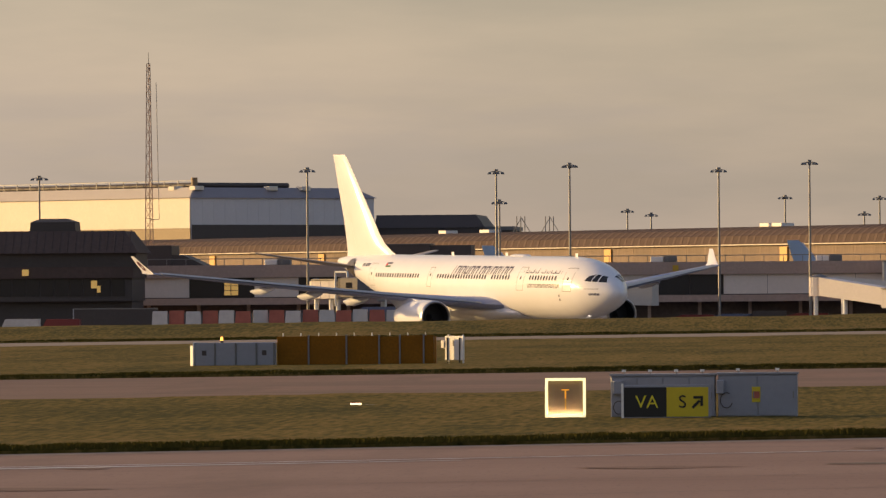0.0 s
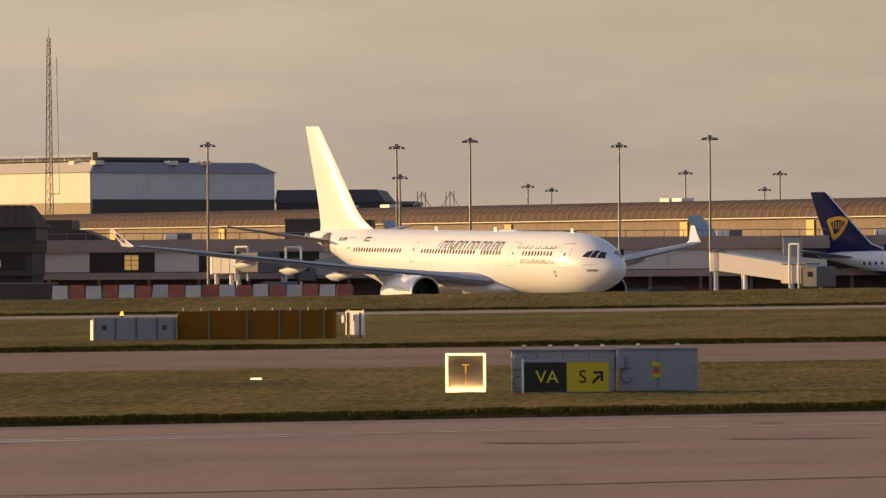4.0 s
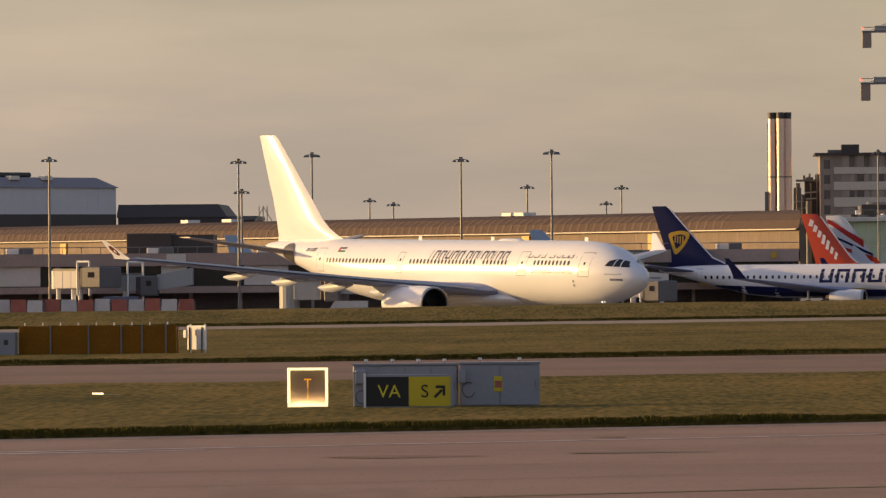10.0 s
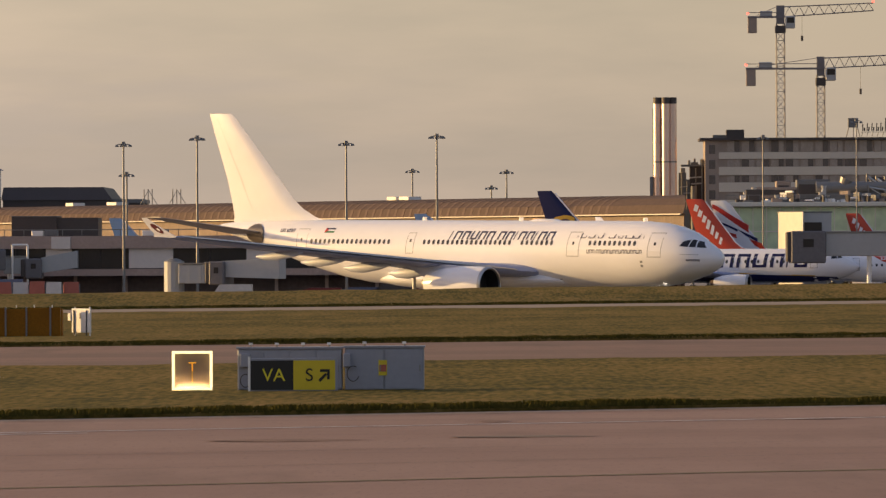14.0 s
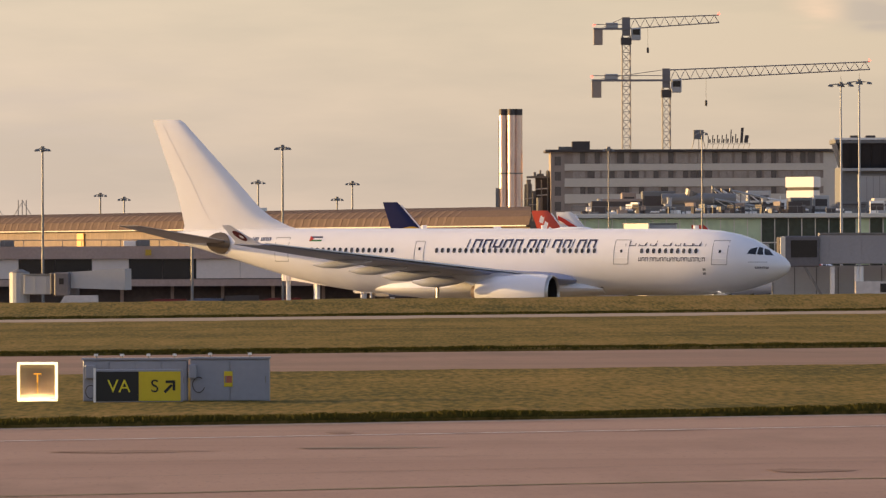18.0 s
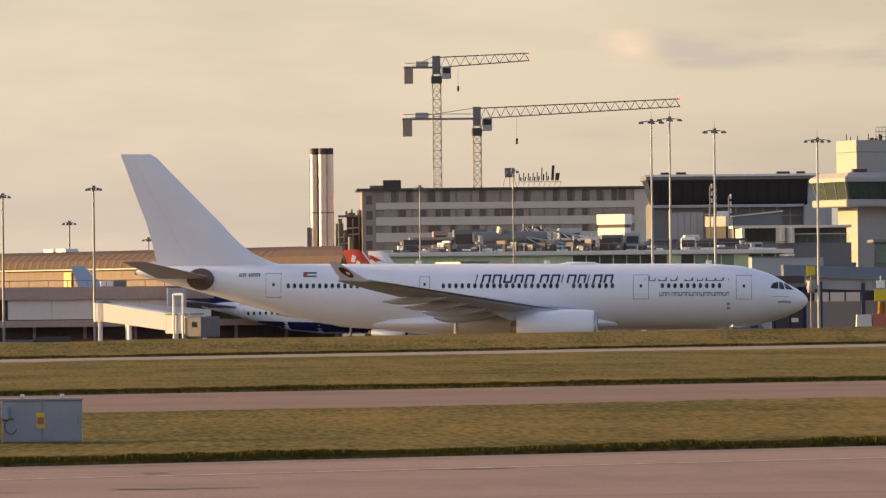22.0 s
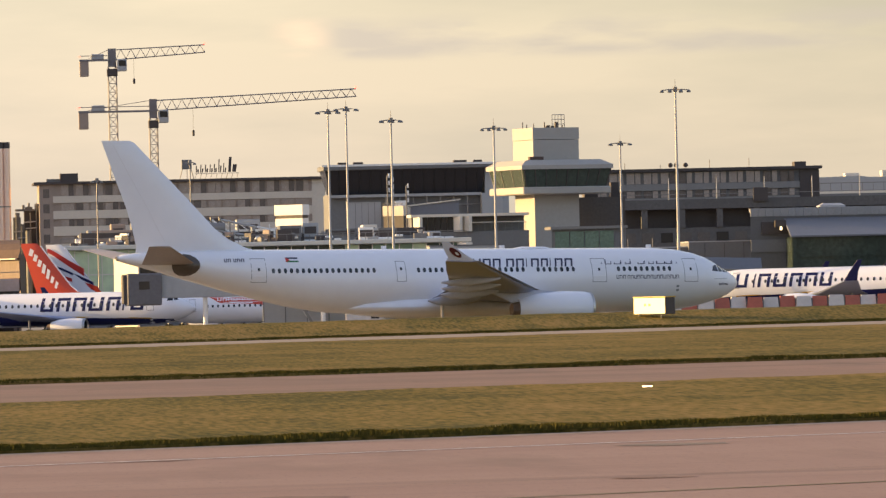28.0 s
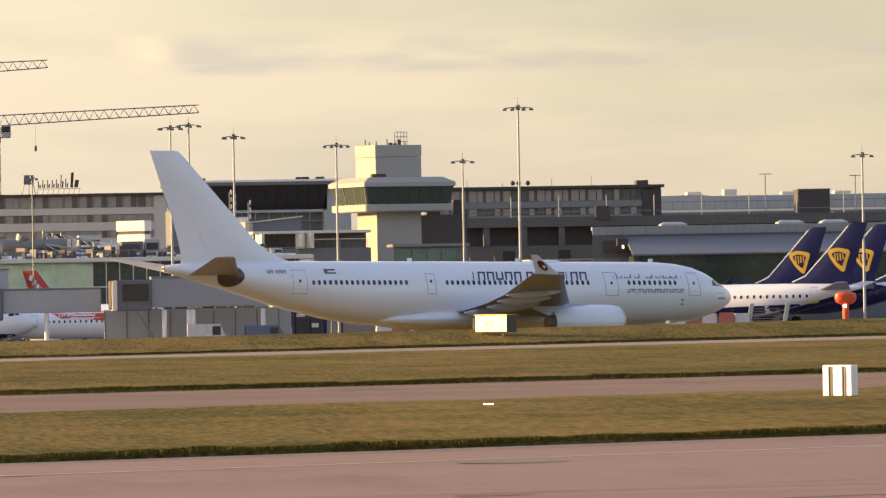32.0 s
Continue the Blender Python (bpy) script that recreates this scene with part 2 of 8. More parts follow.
def sward(name):
    """Mown grass seen from afar: drifts of straw and olive, fine tufts, thin darker runs."""
    m = bpy.data.materials.new(name)
    m.use_nodes = True
    nt = m.node_tree
    N, L = nt.nodes.new, nt.links.new
    b = nt.nodes["Principled BSDF"]
    b.inputs["Roughness"].default_value, b.inputs["Specular IOR Level"].default_value = 0.95, 0.05
    tc = N("ShaderNodeTexCoord")
    total = None
    for scale, detail, weight in (((0.09, 0.028, 1), 4, 0.9), ((0.7, 0.055, 1), 4, 0.55), ((4.5, 0.5, 1), 5, 1.5), ((0.02, 0.16, 1), 3, 0.5)):
        mp, n, w = N("ShaderNodeMapping"), N("ShaderNodeTexNoise"), N("ShaderNodeMath")
        mp.inputs["Scale"].default_value, mp.inputs["Rotation"].default_value = scale, (0, 0, -0.3)
        n.inputs["Scale"].default_value, n.inputs["Detail"].default_value = 1.0, detail
        L(tc.outputs["Object"], mp.inputs["Vector"])
        L(mp.outputs["Vector"], n.inputs["Vector"])
        w.operation = "MULTIPLY_ADD"
        w.inputs[1].default_value = weight
        L(n.outputs["Fac"], w.inputs[0])
        if total:
            L(total, w.inputs[2])
        else:
            w.inputs[2].default_value = -1.225
        total = w.outputs["Value"]
    ramp = N("ShaderNodeValToRGB")
    el = ramp.color_ramp.elements
    el[0].position, el[0].color = 0.2, (0.061, 0.056, 0.014, 1)
    el[1].position, el[1].color = 0.85, (0.233, 0.148, 0.050, 1)
    mid = el.new(0.5)
    mid.color = (0.139, 0.102, 0.025, 1)
    L(total, ramp.inputs["Fac"])
    L(ramp.outputs["Color"], b.inputs["Base Color"])
    bp = N("ShaderNodeBump")
    bp.inputs["Strength"].default_value, bp.inputs["Distance"].default_value = 0.5, 0.04
    L(n.outputs["Fac"], bp.inputs["Height"])
    L(bp.outputs["Normal"], b.inputs["Normal"])
    return m


M_GRASS = sward("rough_grass")

M_LINE = mat("worn_white_line", (0.52, 0.49, 0.50), 0.8, vary=0.2, scale=0.8, second=(0.36, 0.33, 0.33))
M_CLAD = mat("pale_cladding", (0.37, 0.37, 0.37), 0.5, vary=0.06, scale=3)
M_CREAM = mat("cream_cladding", (0.71, 0.64, 0.53), 0.6, vary=0.06, scale=3)
M_BROWN = mat("brown_metal_roof", (0.100, 0.071, 0.062), 0.85, vary=0.2, scale=3, spec=0.15)
M_BUFF = mat("buff_panel", (0.25, 0.175, 0.10), 0.6, vary=0.08, scale=2)
M_SLATE = mat("dark_roof", (0.062, 0.049, 0.045), 0.6, vary=0.15, scale=2)
M_GREY = mat("grey_panel", (0.150, 0.150, 0.150), 0.6, vary=0.12, scale=2)
M_STEEL = mat("galvanised_steel", (0.22, 0.21, 0.20), 0.5, 0.3, vary=0.1)
M_TEAL = mat("green_glass", (0.048, 0.066, 0.052), 0.12, vary=0.35, scale=3)
# these two greens carry the sky's reflection in their base colour
M_MIDGR = mat("half_brightened_glazing", (0.20, 0.29, 0.18), 0.2, vary=0.3, scale=9)
M_PALEGR = mat("sky_brightened_glazing", (0.60, 0.68, 0.42), 0.25, vary=0.25, scale=9)
M_ORANGE = mat("orange_barrier", (0.25, 0.095, 0.004), 0.7, vary=0.3, scale=0.6, spec=0.2)
M_BOX = mat("grey_cabinet_paint", (0.27, 0.28, 0.32), 0.5, vary=0.08, scale=1)
M_BLACK = mat("black_sign_face", (0.010, 0.010, 0.010), 0.5, vary=0.1)
M_YELLOW = mat("yellow_sign_face", (0.62, 0.47, 0.02), 0.5, vary=0.06)
M_WHITEP = mat("white_painted_steel", (0.80, 0.78, 0.74), 0.5, vary=0.04)
M_LAMPON = mat("lit_panel", (1.0, 0.80, 0.45), 0.5, vary=0.02, emit=2.2)
M_BARW = mat("white_barrier_plastic", (0.58, 0.53, 0.49), 0.7, vary=0.18, scale=4)
M_BARR = mat("red_barrier_plastic", (0.42, 0.115, 0.075), 0.7, vary=0.25, scale=4)
M_BRICK = mat("brown_facade", (0.32, 0.25, 0.205), 0.75, vary=0.12, scale=2)
M_STONE = mat("pale_facade_band", (0.60, 0.53, 0.44), 0.7, vary=0.08, scale=2)
M_CRANE = mat("crane_paint", (0.18, 0.165, 0.17), 0.5, vary=0.1)
M_SILVER = mat("bright_flue_steel", (0.80, 0.60, 0.52), 0.34, 0.85, vary=0.1, scale=2)


# ---- mesh helpers ----
def link(name, bm, material, parent=None, label="", smooth=False):
    me = bpy.data.meshes.new(name)
    if smooth:
        for e in bm.edges:
            e.smooth = e.is_manifold and e.calc_face_angle(0.0) < 0.62
    bm.to_mesh(me)
    bm.free()
    for m in (material if isinstance(material, (list, tuple)) else (material,)):
        me.materials.append(m)
    if smooth:
        for p in me.polygons:
            p.use_smooth = True
    ob = new(name, me)
    if parent:
        ob.parent = parent
    if label:
        ob["label"] = label
    return ob


def part(name, bm, material, parent, label="", smooth=False):
    return link(name, bm, material, parent, label, smooth)


def thing(name, m, label, category, group="", kind=""):
    ob = new(name)
    ob.matrix_world = m
    return tagged(ob, label, category, group, kind)


def box(x0, x1, y0, y1, z0, z1, bm=None, bevel=0.0):
    own = bm is None
    b = bmesh.new()
    bmesh.ops.create_cube(b, size=1)
    bmesh.ops.scale(b, vec=(x1 - x0, y1 - y0, z1 - z0), verts=b.verts)
    bmesh.ops.translate(b, vec=((x0 + x1) / 2, (y0 + y1) / 2, (z0 + z1) / 2), verts=b.verts)
    if bevel:
        bmesh.ops.bevel(b, geom=b.edges[:], offset=bevel, segments=1, affect="EDGES")
    if own:
        return b
    merge(bm, b)
    return bm


def merge(bm, other):
    vs = {v: bm.verts.new(v.co) for v in other.verts}
    for f in other.faces:
        g = bm.faces.new([vs[v] for v in f.verts])
        g.material_index, g.smooth = f.material_index, f.smooth
    other.free()


def tube(p, q, r, r2=None, n=8, bm=None):
    p, q = Vector(p), Vector(q)
    own = bm is None
    b = bmesh.new()
    bmesh.ops.create_cone(b, segments=n, radius1=r, radius2=r if r2 is None else r2, depth=(q - p).length, cap_ends=True)
    turn = (q - p).to_track_quat("Z", "Y").to_matrix().to_4x4()
    bmesh.ops.transform(b, matrix=Matrix.Translation((p + q) / 2) @ turn, verts=b.verts)
    if own:
        return b
    merge(bm, b)
    return bm


def loft(rings, close=True, caps=True, bm=None):
    bm = bm or bmesh.new()
    rows = [[bm.verts.new(p) for p in r] for r in rings]
    n = len(rows[0])
    for a, b in zip(rows, rows[1:]):
        for i in range(n if close else n - 1):
            bm.faces.new((a[i], a[(i + 1) % n], b[(i + 1) % n], b[i]))
    if caps:
        bm.faces.new(rows[0][::-1])
        bm.faces.new(rows[-1])
    bmesh.ops.recalc_face_normals(bm, faces=bm.faces[:])
    return bm


def prism(outline, z0, z1, bm=None):
    """An outline of (x, y) drawn up from z0 to z1."""
    return loft([[(x, y, z0) for x, y in outline], [(x, y, z1) for x, y in outline]], bm=bm)


def mirror_y(bm):
    bmesh.ops.scale(bm, vec=(1, -1, 1), verts=bm.verts)
    bmesh.ops.reverse_faces(bm, faces=bm.faces[:])
    return bm


def lerp_table(table, x):
    for a, b in zip(table, table[1:]):
        if x <= b[0]:
            k = (x - a[0]) / (b[0] - a[0])
            return [u + (v - u) * k for u, v in zip(a[1:], b[1:])]
    return list(table[-1][1:])


# ---- ground ----
def base_z(x):
    return 0.0035 * max(-150.0, min(200.0, x))


def apron_z(x):
    return -1.45 + 0.010 * max(-120.0, min(160.0, x))


def step(a, b, v):
    k = max(0.0, min(1.0, (v - a) / (b - a)))
    return k * k * (3 - 2 * k)


def ground_z(x, y):
    s = y - 0.4 * x
    return base_z(x) + (apron_z(x) - base_z(x)) * step(535, 566, s)


def sheet(name, xs, lines, material, dz, label, category, kind="structure", zf=None):
    """A strip between lines y = a + b x, as a mesh that follows the ground."""
    bm = bmesh.new()
    zf = zf or ground_z
    rows = [[bm.verts.new((x, a + b * x, zf(x, a + b * x) + dz)) for x in xs] for a, b in lines]
    for r, q in zip(rows, rows[1:]):
        for i in range(len(xs) - 1):
            bm.faces.new((r[i], r[i + 1], q[i + 1], q[i]))
    ob = link(name, bm, material)
    return tagged(ob, label, category, kind=kind)


def build_ground():
    xs = [-3500, -1500, -700, -400, -250, -180] + list(range(-150, 221, 6)) + [260, 400, 700, 1500, 3500]
    ys = [-3000, -1000, -300, -100, 0, 60, 100] + list(range(120, 300, 20)) + list(range(300, 700, 8)) + [720, 800, 1000, 1500, 2200, 3200, 4500]
    bm = bmesh.new()
    rows = [[bm.verts.new((x, y, ground_z(x, y) - 0.13)) for x in xs] for y in ys]
    for r, q in zip(rows, rows[1:]):
        for i in range(len(xs) - 1):
            bm.faces.new((r[i], r[i + 1], q[i + 1], q[i]))
    tagged(link("ground", bm, M_CONC), "weathered grey concrete apron and paved airfield", "ground", kind="structure")
    xs = list(range(-150, 221, 5))
    sheet("runway", xs, [(40, 0.43), (80, .43), (120, .43), (157, .43)], M_ASPH, -0.09, "worn brownish grey asphalt runway shoulder", "runway")
    sheet("taxiway_1", xs, [(190, 0.40), (220, .38), (250, .36), (290, .3)], M_TAXI, -0.09, "dark brownish asphalt taxiway between grass", "taxiway")
    sheet("taxiway_2", xs, [(452, 0.5), (470, .52), (500, .55)], M_STRIP, -0.09, "pale concrete taxiway strip", "taxiway")
    sheet("runway_rim", xs, [(153.9, .43), (155.7, .43)], M_STRIP, -0.082, "pale worn rim of the runway shoulder", "runway")
    strip("grass_strip_1", (155.8, .43), (226, .38), 60, 48)
    strip("grass_strip_2", (281.5, .3), (447, .5), 80, 78)
    mound()


def slab(name, front, back, steps, zf, label, reach):
    xs = list(range(-150, -60, 6)) + [-60 + 0.6 * k for k in range(int((reach + 60) / 0.6))] + list(range(reach, 221, 6))
    bm = bmesh.new()
    lines = [(front[0] + (back[0] - front[0]) * k / steps, front[1] + (back[1] - front[1]) * k / steps) for k in range(steps + 1)]
    edge = lambda x: 0.25 * noise.noise((x * 0.35, front[0], 0))
    rows = [[bm.verts.new((x, lines[0][0] + lines[0][1] * x + edge(x), ground_z(x, lines[0][0] + lines[0][1] * x) - 0.14)) for x in xs]]
    for j, (a, b) in enumerate(lines):
        e = 1 if j == 0 else 0
        rows.append([bm.verts.new((x, a + b * x + e * (edge(x) + 0.04), zf(x, a + b * x))) for x in xs])
    for r, q in zip(rows, rows[1:]):
        for i in range(len(xs) - 1):
            bm.faces.new((r[i], r[i + 1], q[i + 1], q[i]))
    return tagged(link(name, bm, M_GRASS), label, "grass", kind="structure")


def rough(x, y):
    """Tussocks and hollows of the sward."""
    return 0.035 * noise.noise((x * 0.22, y * 0.07, 0)) + 0.022 * noise.noise((x * 0.75, y * 0.22, 3)) + 0.012 * noise.noise((x * 1.9, y * 0.5, 7))


def strip(name, front, back, steps, reach):
    slab(name, front, back, steps, lambda x, y: ground_z(x, y) + 0.025 + rough(x, y), "mown olive and straw coloured grass strip", reach)


def mound_z(x, y):
    s = y - 0.4 * x
    front = 488 + 0.53 * x
    up = step(0, 1, (y - front) / max(4.0, 522 + 0.4 * x - front))
    top = 0.95 + 0.0025 * max(-120.0, min(160.0, x))
    return base_z(x) + top * up + (apron_z(x) - base_z(x) - top) * step(526, 562, s)


def mound():
    slab("grass_bank", (489, .53), (566, .4), 60, lambda x, y: mound_z(x, y) + 0.05 * noise.noise((x * 0.09, y * 0.05, 4)) + 1.6 * rough(x * 0.6, y), "low olive grass bank before the apron", 120)


build_ground()


# ---- airliners ----
def ring(x, top, bot, w, n=28, flat=0.0):
    c, h = (top + bot) / 2, (top - bot) / 2
    return [(x, -w * math.sin(2 * math.pi * i / n), c + h * math.cos(2 * math.pi * i / n)) for i in range(n)]


def wing_shape(stations, n=9):
    """Stations of (y, x of leading edge, chord, z, thickness); closed aerofoil rings, at y < 0."""
    rings = []
    for y, xl, ch, z, th in stations:
        up = [(xl - ch * k, z + th * ch * 2.6 * (math.sqrt(k) * (1 - k) * 0.85 + 0.02 * (1 - k))) for k in [(i / n) ** 1.6 for i in range(n + 1)]]
        lo = [(xl - ch * k, z - th * ch * 1.7 * math.sqrt(k) * (1 - k) ** 2 - 0.002 * ch) for k in [(i / n) ** 1.6 for i in range(n, 0, -1)]]
        rings.append([(a, -y, b) for a, b in up + lo])
    return loft(rings)


class Hull:
    """A fuselage given by a table of (x, top, bottom, half width), x forward."""

    def __init__(self, table):
        self.t = sorted(table)

    def at(self, x):
        return lerp_table([(self.t[0][0] - 1e-6, *self.t[0][1:])] + self.t, x)

    def side(self, x, z):
        top, bot, w = self.at(x)
        c, h = (top + bot) / 2, max(0.01, (top - bot) / 2)
        k = max(-0.999, min(0.999, (z - c) / h))
        return w * math.sqrt(1 - k * k)

    def mesh(self, n=28, sub=3):
        xs = []
        for a, b in zip(self.t, self.t[1:]):
            m = sub if abs(b[0] - a[0]) > 1.0 else 1
            xs += [a[0] + (b[0] - a[0]) * i / m for i in range(m)]
        xs.append(self.t[-1][0])
        return loft([ring(x, *self.at(x), n) for x in xs])

    def decal(self, corners, side=-1, out=0.012, n=4, bm=None):
        """A patch on the skin between four (x, z) corners, in order round it."""
        bm = bm or bmesh.new()
        (a, b, c, d) = [Vector((*p, 0)) for p in corners]
        g = []
        for i in range(n + 1):
            k = i / n
            p, q = a.lerp(d, k), b.lerp(c, k)
            g.append([bm.verts.new((v.x, side * (self.side(v.x, v.y) + out), v.y)) for v in (p, p.lerp(q, 0.5), q)])
        for r, s in zip(g, g[1:]):
            for i in range(2):
                f = bm.faces.new((r[i], r[i + 1], s[i + 1], s[i]))
                if (f.calc_center_median().y < 0) == (f.normal.y > 0):
                    f.normal_flip()
        for f in bm.faces:
            f.normal_update()
        return bm

    def rect(self, x0, x1, z0, z1, **k):
        return self.decal([(x0, z0), (x1, z0), (x1, z1), (x0, z1)], **k)

    def oval(self, x, z, rx, rz, side=-1, out=0.013):
        bm = bmesh.new()
        v = [bm.verts.new((x + a * rx, side * (self.side(x + a * rx, z + b * rz) + out), z + b * rz))
             for a, b in ((-1, -.45), (-.5, -1), (.5, -1), (1, -.45), (1, .45), (.5, 1), (-.5, 1), (-1, .45))]
        f = bm.faces.new(v if side < 0 else v[::-1])
        f.normal_update()
        return bm

    def frame_lines(self, x0, x1, z0, z1, w=0.035, side=-1, out=0.008):
        bm = bmesh.new()
        for a in ((x0, x1, z0, z0 + w), (x0, x1, z1 - w, z1), (x0, x0 + w, z0 + w, z1 - w), (x1 - w, x1, z0 + w, z1 - w)):
            self.rect(*a, side=side, out=out, bm=bm)
        return bm


def word_bars(hull, x0, x1, z0, z1, widths, slant=0.0, stroke=0.30, side=-1, out=0.012, parent=None, ink=None, script=False):
    """A line of lettering as plain bars: two thin strokes a letter with a bridge at the foot or the head."""
    bm = bmesh.new()
    total = sum(widths)
    x, d = x0, slant * (z1 - z0)
    for i, w in enumerate(widths):
        s = (x1 - x0) * w / total
        if w > 0.45:
            one = bmesh.new() if parent else bm
            g = s * 0.80
            t = min(g * 0.5, g * stroke)
            b = 0.2 * (z1 - z0)
            e = d * 0.2
            zt = z1
            if script:
                z1 = z0 + (zt - z0) * (0.45, 1.0, 0.6, 0.35, 0.8)[i % 5]
                b, g = 0.14 * (zt - z0), s * 0.97
            hull.decal([(x, z0), (x + t, z0), (x + t + d, z1), (x + d, z1)], side=side, out=out, n=3, bm=one)
            z1 = zt - 0.45 * (zt - z0) if script else zt
            if w > 0.6:
                hull.decal([(x + g - t, z0), (x + g, z0), (x + g + d, z1), (x + g - t + d, z1)], side=side, out=out, n=3, bm=one)
                if (i * 7) % 3 and not script:
                    hull.decal([(x + t + d - e, z1 - b), (x + g - t + d - e, z1 - b), (x + g - t + d, z1), (x + t + d, z1)], side=side, out=out, n=1, bm=one)
                else:
                    hull.decal([(x + t, z0), (x + g - t, z0), (x + g - t + e, z0 + b), (x + t + e, z0 + b)], side=side, out=out, n=1, bm=one)
            if parent:
                z1 = zt
                bmesh.ops.remove_doubles(one, verts=one.verts[:], dist=0.002)
                part("lettering_bar", one, ink, parent)
        x += s
    if parent:
        bm.free()
        return None
    return bm


def nacelle(parent, y, x_in, length, r, z, paint):
    eng = part("engine", loft([[(x, y + rr * math.sin(2 * math.pi * i / 28), z + rr * math.cos(2 * math.pi * i / 28)) for i in range(28)]
                               for x, rr in ((x_in, r * 0.86), (x_in + 0.06, r * 0.90), (x_in, r * 0.94), (x_in - length * 0.12, r),
                                             (x_in - length * 0.4, r * 1.02), (x_in - length * 0.75, r * 0.90), (x_in - length, r * 0.62), (x_in - length + 0.25, r * 0.5))], caps=False),
               paint, parent, "rounded engine cowling", smooth=True)
    part("intake_lip", loft([[(x, y + rr * math.sin(2 * math.pi * i / 28), z + rr * math.cos(2 * math.pi * i / 28)) for i in range(28)]
                             for x, rr in ((x_in - 0.2, r * 0.82), (x_in + 0.03, r * 0.855), (x_in + 0.09, r * 0.90), (x_in + 0.03, r * 0.955), (x_in - 0.18, r * 0.985))], caps=False),
         M_METAL, eng, "bare metal intake lip", smooth=True)
    part("intake_duct", loft([[(x, y + rr * math.sin(2 * math.pi * i / 28), z + rr * math.cos(2 * math.pi * i / 28)) for i in range(28)]
                              for x, rr in ((x_in - 1.6, r * 0.84), (x_in - 0.3, r * 0.80), (x_in - 0.1, r * 0.825))], caps=False), M_DARK, eng, "dark intake duct", smooth=True)
    part("fan", tube((x_in - 1.5, y, z), (x_in - 1.4, y, z), r * 0.84, n=28), M_DARK, eng)
    part("spinner", tube((x_in - 1.4, y, z), (x_in - 0.9, y, z), r * 0.22, 0.03, n=16), M_DARK, eng)
    part("exhaust", tube((x_in - length - 0.5, y, z), (x_in - length + 0.6, y, z), r * 0.34, r * 0.52, n=24), M_TITAN, eng)
    return eng


def undercarriage(parent, x, y, r, width, leg_top, rows):
    leg = part("landing_gear", tube((x, y, r), (x, y, leg_top), 0.16), M_METAL, parent)
    for dx in rows:
        for dy in (-width, width):
            part("wheel", tube((x + dx, y + dy - 0.2, r), (x + dx, y + dy + 0.2, r), r, n=20), M_RUBBER, leg)


M_STAB = mat("grey_brown_tailplane_paint", (0.34, 0.285, 0.25), 0.45, vary=0.15, scale=2)
M_ROOT = mat("brown_root_panel", (0.105, 0.085, 0.07), 0.32, 0.3, vary=0.25, scale=1.5)
M_LET = mat("pale_winglet_paint", (0.62, 0.64, 0.74), 0.45, vary=0.05)
M_FAIR = mat("pale_fairing_paint", (0.42, 0.45, 0.55), 0.45, vary=0.08)


